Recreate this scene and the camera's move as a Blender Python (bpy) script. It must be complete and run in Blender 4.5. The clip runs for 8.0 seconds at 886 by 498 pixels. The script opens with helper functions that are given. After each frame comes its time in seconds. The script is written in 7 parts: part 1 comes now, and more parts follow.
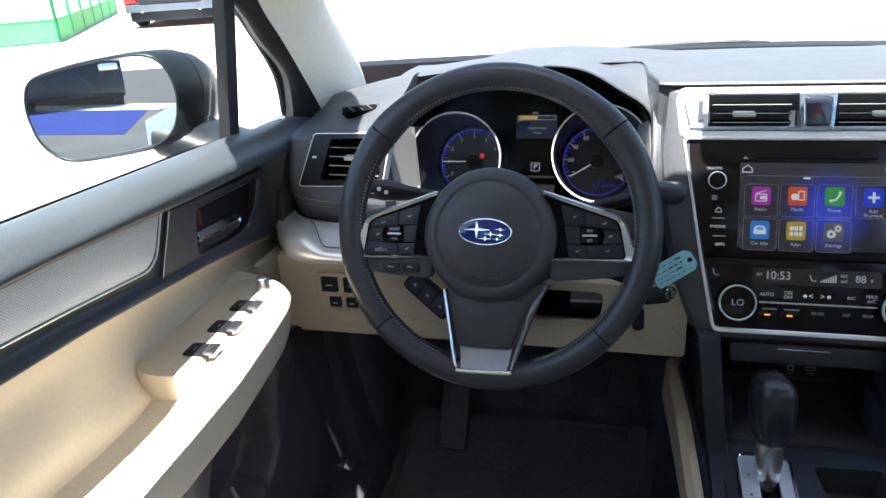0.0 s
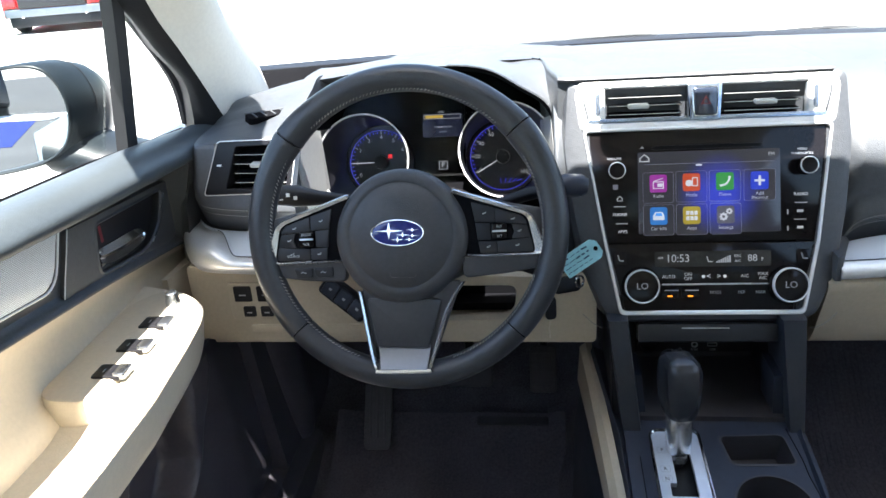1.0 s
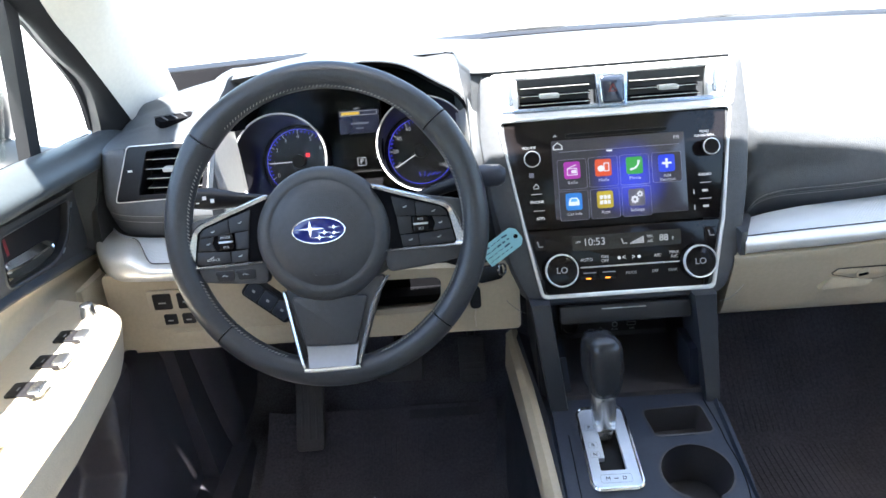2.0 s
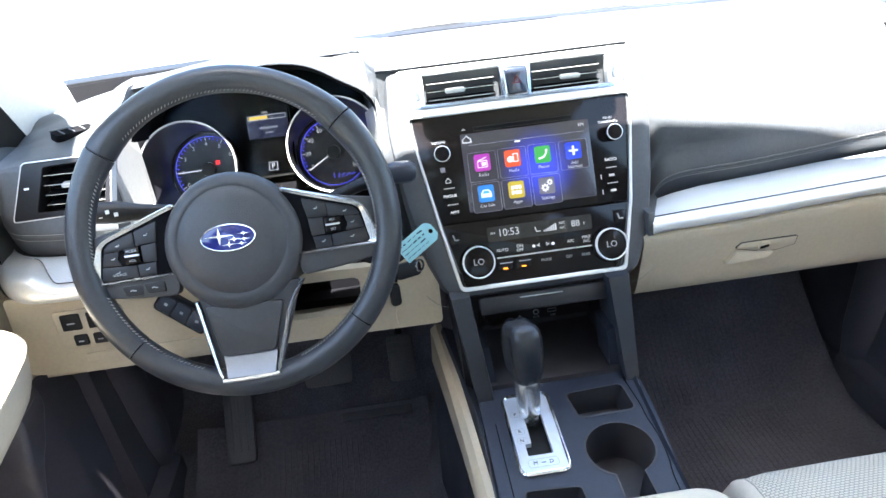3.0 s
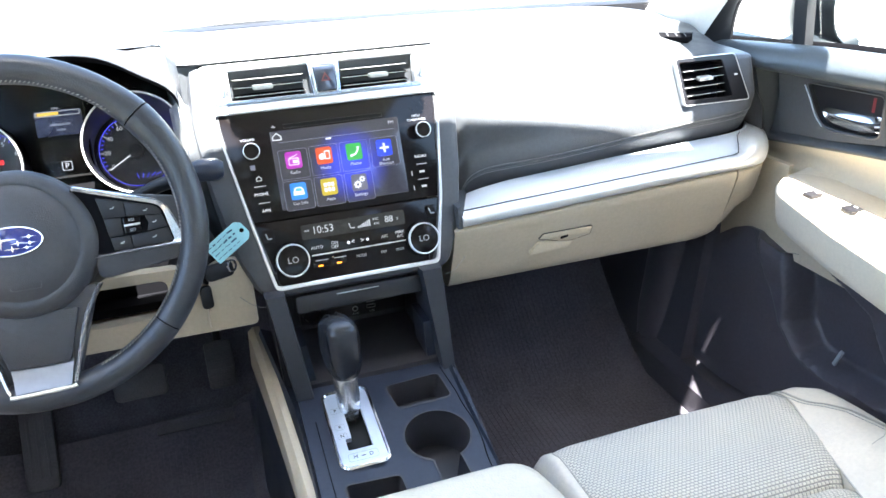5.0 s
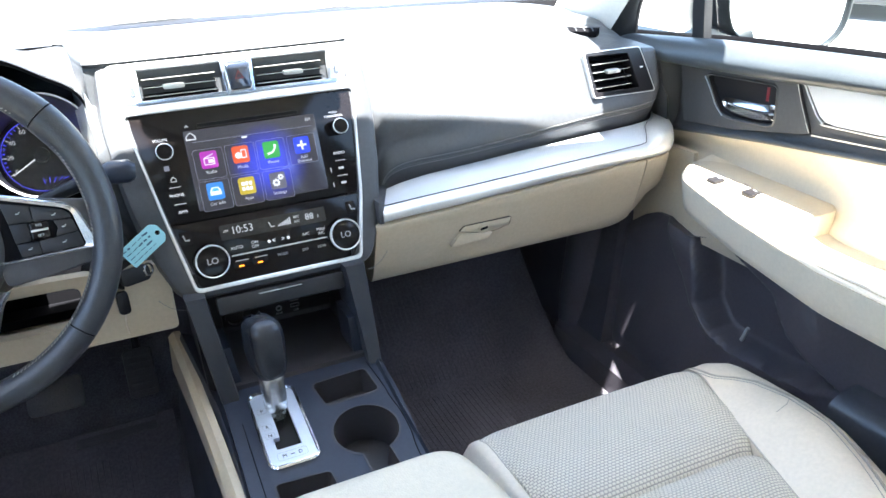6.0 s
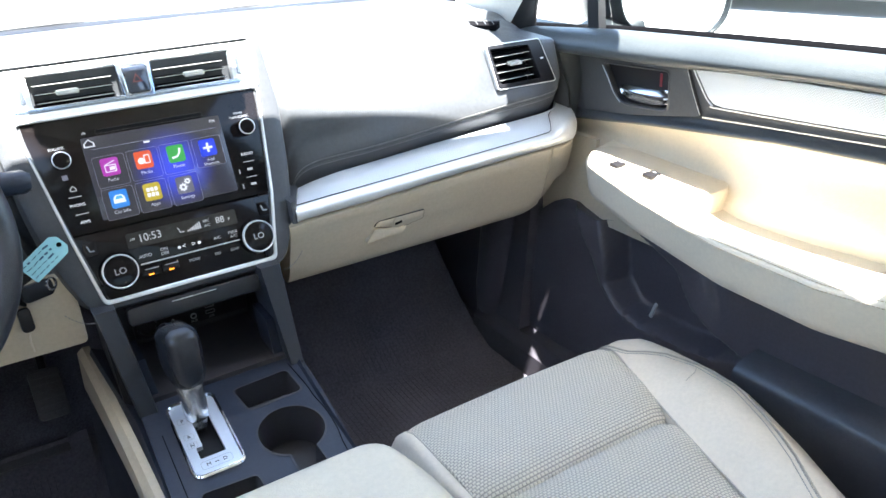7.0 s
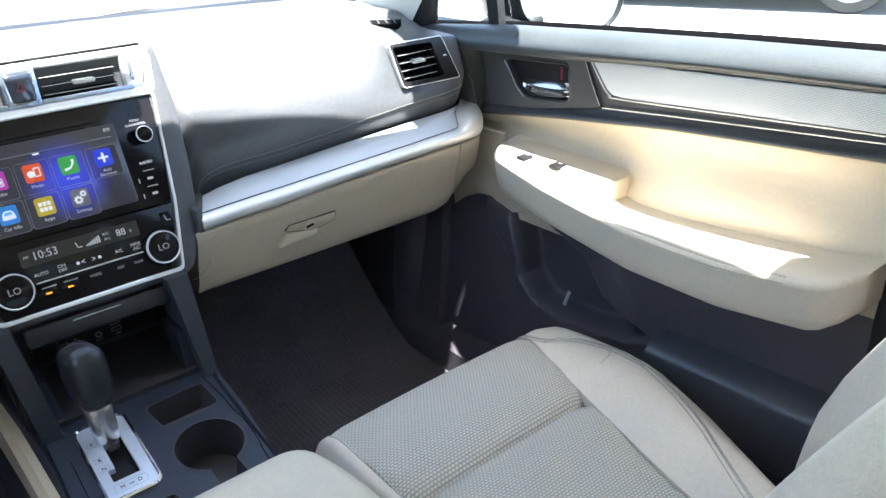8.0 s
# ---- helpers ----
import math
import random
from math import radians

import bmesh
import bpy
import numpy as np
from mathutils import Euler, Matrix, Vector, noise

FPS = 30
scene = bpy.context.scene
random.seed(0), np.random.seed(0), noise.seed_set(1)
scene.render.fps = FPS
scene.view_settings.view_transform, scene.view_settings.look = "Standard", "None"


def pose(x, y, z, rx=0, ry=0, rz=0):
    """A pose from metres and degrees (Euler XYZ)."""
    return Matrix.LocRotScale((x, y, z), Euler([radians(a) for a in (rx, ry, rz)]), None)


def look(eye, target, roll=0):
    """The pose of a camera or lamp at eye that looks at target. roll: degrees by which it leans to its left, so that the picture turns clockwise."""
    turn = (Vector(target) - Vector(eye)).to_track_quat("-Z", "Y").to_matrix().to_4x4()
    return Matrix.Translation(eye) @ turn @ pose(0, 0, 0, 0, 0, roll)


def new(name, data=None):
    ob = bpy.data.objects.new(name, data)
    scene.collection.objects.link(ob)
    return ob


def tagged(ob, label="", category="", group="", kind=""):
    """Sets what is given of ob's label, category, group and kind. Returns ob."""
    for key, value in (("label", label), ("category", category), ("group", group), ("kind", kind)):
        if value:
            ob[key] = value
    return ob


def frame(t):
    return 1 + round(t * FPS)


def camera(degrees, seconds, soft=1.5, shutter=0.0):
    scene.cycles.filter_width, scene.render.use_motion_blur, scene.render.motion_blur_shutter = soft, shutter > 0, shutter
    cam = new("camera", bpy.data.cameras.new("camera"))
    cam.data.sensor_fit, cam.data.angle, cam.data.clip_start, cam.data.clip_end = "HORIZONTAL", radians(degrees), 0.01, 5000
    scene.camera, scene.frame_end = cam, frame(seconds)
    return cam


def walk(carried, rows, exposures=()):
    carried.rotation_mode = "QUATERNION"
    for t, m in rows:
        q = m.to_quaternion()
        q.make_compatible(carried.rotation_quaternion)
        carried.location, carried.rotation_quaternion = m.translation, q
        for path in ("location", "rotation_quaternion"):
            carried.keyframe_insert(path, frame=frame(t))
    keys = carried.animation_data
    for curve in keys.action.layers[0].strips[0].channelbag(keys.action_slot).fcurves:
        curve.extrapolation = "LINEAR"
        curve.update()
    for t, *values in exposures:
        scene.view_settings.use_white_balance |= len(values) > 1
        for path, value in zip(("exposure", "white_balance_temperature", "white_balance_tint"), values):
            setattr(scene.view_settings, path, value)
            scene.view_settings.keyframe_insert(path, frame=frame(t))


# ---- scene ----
cam = camera(61.4, 8.0)
EXPOSURE = [(0.0, 2.48), (0.5, 2.68), (1.0, 2.98), (1.5, 3.25), (3.0, 4.02), (3.5, 4.14), (4.5, 4.21), (5.0, 4.14), (6.5, 3.86), (7.5, 3.52), (8.0, 3.3)]
PATH = [
    (0, (-0.204, -0.801, 1.273), (-0.684, 0.991, 0.527), -3.4),
    (0.5, (-0.201, -0.803, 1.276), (-0.574, 1.011, 0.521), -4.4),
    (1, (-0.201, -0.805, 1.279), (-0.457, 1.024, 0.512), -4.1),
    (1.5, (-0.199, -0.807, 1.281), (-0.351, 1.026, 0.498), -4.2),
    (1.7, (-0.2, -0.81, 1.28), (-0.312, 1.026, 0.494), -4.3),
    (3, (-0.177, -0.817, 1.272), (-0.057, 1.011, 0.469), -6.3),
    (3.5, (-0.168, -0.821, 1.271), (0.06, 0.994, 0.462), -5.3),
    (4, (-0.163, -0.822, 1.273), (0.181, 0.969, 0.451), -4.0),
    (4.5, (-0.161, -0.827, 1.268), (0.296, 0.938, 0.445), -3.1),
    (5, (-0.158, -0.833, 1.265), (0.398, 0.902, 0.44), -2.5),
    (6.5, (-0.159, -0.851, 1.263), (0.677, 0.759, 0.42), -2.2),
    (7, (-0.162, -0.856, 1.261), (0.773, 0.696, 0.414), -2.5),
    (7.5, (-0.159, -0.86, 1.259), (0.871, 0.631, 0.412), -2.7),
    (8, (-0.158, -0.86, 1.257), (0.956, 0.565, 0.403), -2.8),
]
walk(cam, [(t, look(eye, target, roll)) for t, eye, target, roll in PATH], EXPOSURE)

# ---------------------------------------------------------------- light
SUN_EL = 72.0
sun = new("sun", bpy.data.lights.new("sun", "SUN"))
sun.data.energy, sun.data.angle, sun.data.color = 5.0, radians(0.6), (1.0, 0.985, 0.96)
sun.matrix_basis = look((0.0, -20 * math.cos(radians(SUN_EL)), 20 * math.sin(radians(SUN_EL))), (0, 0, 0))
world = bpy.data.worlds.new("sky")
scene.world = world
world.use_nodes = True
wn = world.node_tree.nodes
sky = wn.new("ShaderNodeTexSky")
sky.sky_type, sky.sun_disc = "NISHITA", False
sky.sun_elevation, sky.sun_rotation = radians(SUN_EL), radians(180)
sky.dust_density, sky.air_density = 1.6, 1.0
world.node_tree.links.new(sky.outputs[0], wn["Background"].inputs[0])
wn["Background"].inputs[1].default_value = 0.095

# ---------------------------------------------------------------- materials


def mat(name, base, rough=0.5, metal=0.0, bump=0.0, bscale=900.0, kind="noise", var=0.12, vscale=9.0, coat=0.0, spec=0.5, emit=None, power=0.0):
    """A surface with colour drift at two scales, uneven gloss and a fine relief."""
    m = bpy.data.materials.new(name)
    m.use_nodes = True
    n, l = m.node_tree.nodes, m.node_tree.links
    b = n["Principled BSDF"]
    b.inputs["Metallic"].default_value = metal
    b.inputs["Coat Weight"].default_value = coat
    b.inputs["Coat Roughness"].default_value = 0.05
    b.inputs["Specular IOR Level"].default_value = spec
    tc = n.new("ShaderNodeTexCoord")
    big, fine = n.new("ShaderNodeTexNoise"), n.new("ShaderNodeTexNoise")
    big.inputs["Scale"].default_value, big.inputs["Detail"].default_value = vscale, 3
    fine.inputs["Scale"].default_value, fine.inputs["Detail"].default_value = vscale * 22, 2
    for t in (big, fine):
        l.new(tc.outputs["Object"], t.inputs["Vector"])
    add = n.new("ShaderNodeMath")
    add.operation = "ADD"
    l.new(big.outputs["Fac"], add.inputs[0])
    l.new(fine.outputs["Fac"], add.inputs[1])
    rng = n.new("ShaderNodeMapRange")
    rng.inputs["From Min"].default_value, rng.inputs["From Max"].default_value = 0.7, 1.3
    rng.inputs["To Min"].default_value, rng.inputs["To Max"].default_value = 1 - var, 1 + var
    l.new(add.outputs[0], rng.inputs["Value"])
    mul = n.new("ShaderNodeVectorMath")
    mul.operation = "SCALE"
    mul.inputs[0].default_value = base
    l.new(rng.outputs["Result"], mul.inputs["Scale"])
    l.new(mul.outputs["Vector"], b.inputs["Base Color"])
    rr = n.new("ShaderNodeMapRange")
    rr.inputs["From Min"].default_value, rr.inputs["From Max"].default_value = 0.3, 0.7
    rr.inputs["To Min"].default_value, rr.inputs["To Max"].default_value = rough * 0.85, min(1, rough * 1.15)
    l.new(big.outputs["Fac"], rr.inputs["Value"])
    l.new(rr.outputs["Result"], b.inputs["Roughness"])
    if bump:
        if kind == "grain":
            t = n.new("ShaderNodeTexVoronoi")
            t.inputs["Scale"].default_value = bscale
            out = t.outputs["Distance"]
        else:
            t = n.new("ShaderNodeTexNoise")
            t.inputs["Scale"].default_value, t.inputs["Detail"].default_value = bscale, 2
            out = t.outputs["Fac"]
        l.new(tc.outputs["Object"], t.inputs["Vector"])
        bp = n.new("ShaderNodeBump")
        bp.inputs["Strength"].default_value, bp.inputs["Distance"].default_value = bump, 0.0006
        l.new(out, bp.inputs["Height"])
        l.new(bp.outputs["Normal"], b.inputs["Normal"])
    if emit:
        b.inputs["Emission Color"].default_value = (*emit, 1)
        b.inputs["Emission Strength"].default_value = power
    return m


def woven(name, light, dark, width, height, metal=0.0, rough=0.8, dist=0.0007, plane="xy", strength=1.0):
    """Rows of small staggered raised cells: seat cloth and the mesh-look inlays."""
    m = mat(name, light, rough, metal, var=0.08)
    n, l = m.node_tree.nodes, m.node_tree.links
    b = n["Principled BSDF"]
    tc, sep, com = n.new("ShaderNodeTexCoord"), n.new("ShaderNodeSeparateXYZ"), n.new("ShaderNodeCombineXYZ")
    l.new(tc.outputs["Object"], sep.inputs[0])
    l.new(sep.outputs["XYZ".index(plane[0].upper())], com.inputs[0])
    l.new(sep.outputs["XYZ".index(plane[1].upper())], com.inputs[1])
    br = n.new("ShaderNodeTexBrick")
    br.inputs["Scale"].default_value = 1.0
    br.inputs["Brick Width"].default_value, br.inputs["Row Height"].default_value = width, height
    br.inputs["Mortar Size"].default_value, br.inputs["Mortar Smooth"].default_value = height * 0.24, 0.9
    br.inputs["Color1"].default_value = br.inputs["Color2"].default_value = (*light, 1)
    br.inputs["Mortar"].default_value = (*dark, 1)
    l.new(com.outputs[0], br.inputs["Vector"])
    l.new(br.outputs["Color"], b.inputs["Base Color"])
    bp = n.new("ShaderNodeBump")
    bp.invert = True
    bp.inputs["Strength"].default_value, bp.inputs["Distance"].default_value = strength, dist
    l.new(br.outputs["Fac"], bp.inputs["Height"])
    l.new(bp.outputs["Normal"], b.inputs["Normal"])
    return m


def glass(name, tint=(0.93, 0.96, 0.95), gloss=0.05):
    m = bpy.data.materials.new(name)
    m.use_nodes = True
    n, l = m.node_tree.nodes, m.node_tree.links
    n.remove(n["Principled BSDF"])
    tr, gl, mx = n.new("ShaderNodeBsdfTransparent"), n.new("ShaderNodeBsdfGlossy"), n.new("ShaderNodeMixShader")
    tr.inputs["Color"].default_value = (*tint, 1)
    gl.inputs["Roughness"].default_value = 0.02
    mx.inputs["Fac"].default_value = gloss
    l.new(tr.outputs[0], mx.inputs[1])
    l.new(gl.outputs[0], mx.inputs[2])
    l.new(mx.outputs[0], n["Material Output"].inputs["Surface"])
    return m


M_DASH = mat("dash_vinyl", (0.058, 0.062, 0.067), 0.44, bump=0.35, bscale=750, kind="grain")
M_HOUSE = mat("stack_housing_vinyl", (0.050, 0.053, 0.058), 0.48, bump=0.35, bscale=750, kind="grain")
M_DARK = mat("dark_vinyl", (0.055, 0.057, 0.060), 0.45, bump=0.3, bscale=750, kind="grain")
M_PAD = mat("door_pad_vinyl", (0.046, 0.053, 0.056), 0.40, bump=0.3, bscale=700, kind="grain")
M_BLACK = mat("black_plastic", (0.011, 0.0105, 0.012), 0.4, spec=0.3, bump=0.15, bscale=900)
M_GLOSS = mat("piano_black", (0.0075, 0.0060, 0.0060), 0.10, spec=0.22, var=0.05)
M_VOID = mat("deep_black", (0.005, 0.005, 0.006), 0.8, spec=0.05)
M_LOWER = mat("lower_door_plastic", (0.078, 0.072, 0.085), 0.38, bump=0.3, bscale=1000)
M_CONSOLE = mat("console_plastic", (0.024, 0.029, 0.043), 0.36, spec=0.35, bump=0.25, bscale=1200)
M_LEATHER = mat("black_leather", (0.029, 0.031, 0.036), 0.33, bump=0.25, bscale=620, kind="grain")
M_KEYS = mat("satin_black_keys", (0.016, 0.0165, 0.019), 0.42, spec=0.35)
M_AIRBAG = mat("airbag_vinyl", (0.040, 0.041, 0.045), 0.46, bump=0.4, bscale=900, kind="grain")
M_BEIGE = mat("beige_vinyl", (0.56, 0.485, 0.37), 0.5, bump=0.3, bscale=800, kind="grain", var=0.05)
# beige of the lower panels, darkened in colour for the shade under the dash
M_BEIGE_SHADED = mat("shaded_lower_beige", (0.46, 0.39, 0.285), 0.48, bump=0.3, bscale=800, kind="grain", var=0.06)
M_CREAM = mat("cream_leather", (0.64, 0.57, 0.455), 0.5, bump=0.4, bscale=520, kind="grain", var=0.05)
M_SEAT = mat("ivory_seat_leather", (0.70, 0.62, 0.515), 0.55, bump=0.45, bscale=480, kind="grain", var=0.06)
M_CLOTH = woven("ivory_seat_cloth", (0.82, 0.76, 0.65), (0.47, 0.43, 0.37), 0.0054, 0.0038, dist=0.0018)
M_INLAY = woven("mesh_inlay", (0.60, 0.64, 0.68), (0.34, 0.36, 0.385), 0.0040, 0.0022, metal=0.25, rough=0.33, plane="xy", dist=0.0003, strength=0.4)
M_INLAY_D = woven("mesh_inlay_door", (0.76, 0.80, 0.84), (0.30, 0.32, 0.34), 0.0034, 0.0018, metal=0.25, rough=0.33, plane="yz", dist=0.0004, strength=0.6)
M_SILVER = mat("satin_silver", (0.60, 0.60, 0.58), 0.30, 0.45, var=0.05)
M_SATIN = mat("satin_metal", (0.66, 0.66, 0.66), 0.24, 0.92, var=0.04)
M_ROLL = mat("satin_silver_moulding", (0.66, 0.66, 0.65), 0.40, 0.55, var=0.04)
# darker copy of the satin metal, with shade put into its colour
M_DISH = mat("shaded_satin_metal", (0.21, 0.22, 0.245), 0.36, 0.9, var=0.04)
M_GATE = mat("polished_gate", (0.66, 0.70, 0.76), 0.32, 0.55, var=0.03)
M_TRIM = mat("bright_silver_trim", (0.78, 0.78, 0.77), 0.24, 0.25, var=0.04)
M_CHROME = mat("chrome", (0.82, 0.83, 0.85), 0.1, 1.0, var=0.03)
M_BRUSH = mat("brushed_aluminium", (0.55, 0.57, 0.60), 0.28, 1.0, bump=0.2, bscale=1500, var=0.06)
M_PILLAR = mat("ivory_pillar_cloth", (0.68, 0.66, 0.59), 0.85, bump=0.3, bscale=1100, var=0.05)
M_CARPET = mat("charcoal_carpet", (0.125, 0.116, 0.134), 0.95, bump=1.0, bscale=800, var=0.4, vscale=14)
M_MATT = mat("ribbed_floor_mat", (0.100, 0.093, 0.110), 0.9, bump=1.0, bscale=600, var=0.35, vscale=10)
M_RUBBER = mat("black_rubber", (0.012, 0.012, 0.013), 0.65, bump=0.3, bscale=400)
M_TAN = mat("tan_thread", (0.40, 0.33, 0.23), 0.7, var=0.05)
M_WHITE = mat("white_marking", (0.75, 0.76, 0.76), 0.5, var=0.02)
M_GREYMARK = mat("grey_marking", (0.35, 0.36, 0.37), 0.5, var=0.02)
M_SEAM = mat("grey_seam_thread", (0.24, 0.24, 0.235), 0.7, var=0.05)
M_THREAD = mat("grey_thread", (0.36, 0.35, 0.32), 0.7, var=0.05)
M_GLASS = glass("window_glass")
M_PRIVACY = glass("privacy_glass", (0.52, 0.54, 0.54), 0.05)
M_LENS = glass("gauge_lens", (0.96, 0.96, 0.96), 0.003)
M_MIRROR = mat("mirror_silver", (0.86, 0.88, 0.9), 0.012, 1.0, var=0.01)
M_MIRSHELL = mat("dark_mirror_shell", (0.010, 0.013, 0.015), 0.4, spec=0.2, var=0.1)
M_SHELL = mat("dark_car_paint", (0.02, 0.027, 0.034), 0.3, coat=0.25, var=0.1)
M_CONCRETE = mat("sunlit_concrete", (0.43, 0.42, 0.395), 0.9, bump=0.6, bscale=60, var=0.12, vscale=0.7)

# ---------------------------------------------------------------- building helpers


def world_of(ob):
    m = ob.matrix_basis.copy()
    return world_of(ob.parent) @ ob.matrix_parent_inverse @ m if ob.parent else m


def part(name, bm, material, parent=None, label="", sharp=38.0):
    """Links a bmesh, given in world metres, as one mesh object under a thing or a part."""
    bmesh.ops.recalc_face_normals(bm, faces=bm.faces)
    for f in bm.faces:
        f.smooth = True
    lim = radians(sharp)
    for e in bm.edges:
        if len(e.link_faces) == 2 and e.calc_face_angle(0) > lim:
            e.smooth = False
    me = bpy.data.meshes.new(name)
    bm.to_mesh(me)
    bm.free()
    me.materials.append(material)
    ob = new(name, me)
    if parent:
        ob.parent = parent
        ob.matrix_parent_inverse = world_of(parent).inverted()
    if label:
        tagged(ob, label)
    return ob


def thing(name, base, label, category, group="", kind=""):
    ob = new(name)
    ob.empty_display_size = 0.05
    ob.location = base
    return tagged(ob, label, category, group, kind)


def loft(rings, close=True, cap=True, bm=None):
    bm = bm or bmesh.new()
    rows = [[bm.verts.new(p) for p in r] for r in rings]
    k = len(rows[0])
    for a, b in zip(rows, rows[1:]):
        for i in range(k if close else k - 1):
            j = (i + 1) % k
            bm.faces.new((a[i], a[j], b[j], b[i]))
    if cap and close:
        bm.faces.new(rows[0])
        bm.faces.new(rows[-1][::-1])
    return bm


def fine(profile, n=4):
    """A closed or open outline with corners rounded by a spline through its points."""
    out = []
    for i in range(len(profile) - 1):
        p0, p1, p2, p3 = profile[max(i - 1, 0)], profile[i], profile[i + 1], profile[min(i + 2, len(profile) - 1)]
        for s in range(n):
            t = s / n
            out.append(tuple(0.5 * ((2 * b) + (c - a) * t + (2 * a - 5 * b + 4 * c - d) * t * t + (3 * b - a - 3 * c + d) * t ** 3) for a, b, c, d in zip(p0, p1, p2, p3)))
    out.append(tuple(profile[-1]))
    return out


def rrect(cx, cy, w, h, r, n=4):
    out = []
    for sx, sy, a0 in ((1, 1, 0), (-1, 1, 90), (-1, -1, 180), (1, -1, 270)):
        for i in range(n + 1):
            a = radians(a0 + 90 * i / n)
            out.append((cx + sx * (w / 2 - r) + r * math.cos(a), cy + sy * (h / 2 - r) + r * math.sin(a)))
    return out


def circle(cx, cy, r, n=32, r2=None):
    return [(cx + r * math.cos(2 * math.pi * i / n), cy + (r2 or r) * math.sin(2 * math.pi * i / n)) for i in range(n)]


def corners(pts, r, n=4):
    """A polygon with its corners rounded."""
    out = []
    k = len(pts)
    for i in range(k):
        a, p, b = Vector(pts[i - 1]), Vector(pts[i]), Vector(pts[(i + 1) % k])
        rr = min(r, (a - p).length * 0.45, (b - p).length * 0.45)
        s, e = p + (a - p).normalized() * rr, p + (b - p).normalized() * rr
        for j in range(n + 1):
            t = j / n
            out.append(tuple(s * (1 - t) ** 2 + p * 2 * t * (1 - t) + e * t * t))
    return out


def inset(outline, d):
    c = Vector((sum(p[0] for p in outline) / len(outline), sum(p[1] for p in outline) / len(outline)))
    out = []
    k = len(outline)
    for i in range(k):
        a, p, b = Vector(outline[i - 1]), Vector(outline[i]), Vector(outline[(i + 1) % k])
        t = (b - a)
        if t.length < 1e-9:
            t = b - p
        n = Vector((-t.y, t.x)).normalized()
        if n.dot(c - p) < 0:
            n = -n
        out.append(tuple(p + n * d))
    return out


def slab(outline, m, w0, w1, bevel=0.0, bm=None):
    """A plate of that outline in the plane of m, from w0 to w1 along its normal, its front edge eased."""
    rows = [[m @ Vector((x, y, w0)) for x, y in outline]]
    if bevel:
        rows.append([m @ Vector((x, y, w1 - bevel)) for x, y in outline])
        rows.append([m @ Vector((x, y, w1 - bevel * 0.3)) for x, y in inset(outline, bevel * 0.3)])
        rows.append([m @ Vector((x, y, w1)) for x, y in inset(outline, bevel)])
    else:
        rows.append([m @ Vector((x, y, w1)) for x, y in outline])
    return loft(rows, bm=bm)


def band(outer, inner, m, w0, w1, ease=0.0, bm=None):
    """A frame between two outlines of equal count."""
    bm = bm or bmesh.new()
    o2, i2 = (inset(outer, ease), [tuple(Vector(a) + (Vector(b) - Vector(a)).normalized() * ease) for a, b in zip(inner, outer)]) if ease else (outer, inner)
    rings = [[m @ Vector((x, y, w0)) for x, y in outer], [m @ Vector((x, y, w1 - ease)) for x, y in outer]]
    if ease:
        rings += [[m @ Vector((x, y, w1)) for x, y in o2], [m @ Vector((x, y, w1)) for x, y in i2]]
    rings += [[m @ Vector((x, y, w1 - ease)) for x, y in inner], [m @ Vector((x, y, w0)) for x, y in inner]]
    rings.append(rings[0])
    return loft(rings, cap=False, bm=bm)


def plate(outer, holes, m, w0, w1):
    """A plate with openings that go through it."""
    bm = bmesh.new()
    edges = []
    for o in [outer] + holes:
        vs = [bm.verts.new(m @ Vector((x, y, w1))) for x, y in o]
        edges += [bm.edges.new((a, b)) for a, b in zip(vs, vs[1:] + vs[:1])]
    bmesh.ops.triangle_fill(bm, use_beauty=True, use_dissolve=False, edges=edges)
    ext = bmesh.ops.extrude_face_region(bm, geom=list(bm.faces))
    d = m.to_3x3() @ Vector((0, 0, w0 - w1))
    bmesh.ops.translate(bm, vec=d, verts=[v for v in ext["geom"] if isinstance(v, bmesh.types.BMVert)])
    return bm


def tube(pts, r, n=8, bm=None, cap=True):
    pts = [Vector(p) for p in pts]
    rad = r if isinstance(r, (list, tuple)) else [r] * len(pts)
    rings, up = [], None
    for i, p in enumerate(pts):
        d = (pts[min(i + 1, len(pts) - 1)] - pts[max(i - 1, 0)]).normalized()
        if up is None:
            up = d.orthogonal().normalized()
        up = (up - d * up.dot(d)).normalized()
        s = d.cross(up)
        rings.append([p + rad[i] * (math.cos(2 * math.pi * k / n) * up + math.sin(2 * math.pi * k / n) * s) for k in range(n)])
    return loft(rings, cap=cap, bm=bm)


def lathe(profile, m, n=32, bm=None, cap=True):
    """Turns (radius, height) points about m's z axis."""
    rings = [[m @ Vector((r * math.cos(2 * math.pi * k / n), r * math.sin(2 * math.pi * k / n), h)) for k in range(n)] for r, h in profile]
    return loft(rings, cap=cap, bm=bm)


def box(m, sx, sy, sz, bevel=0.0, bm=None):
    return slab(rrect(0, 0, sx, sy, min(max(bevel, 1e-4), sx / 2.01, sy / 2.01), 3) if bevel else [(-sx / 2, -sy / 2), (sx / 2, -sy / 2), (sx / 2, sy / 2), (-sx / 2, sy / 2)], m, -sz / 2, sz / 2, bevel * 0.6, bm)


def at(m, x, y, z=0.0):
    return m @ Matrix.Translation((x, y, z))


def tilted(o, deg):
    """A plane that faces back and up: x right, y up the slope, z towards the driver."""
    c, s = math.cos(radians(deg)), math.sin(radians(deg))
    return Matrix(((1, 0, 0, o[0]), (0, s, -c, o[1]), (0, c, s, o[2]), (0, 0, 0, 1)))


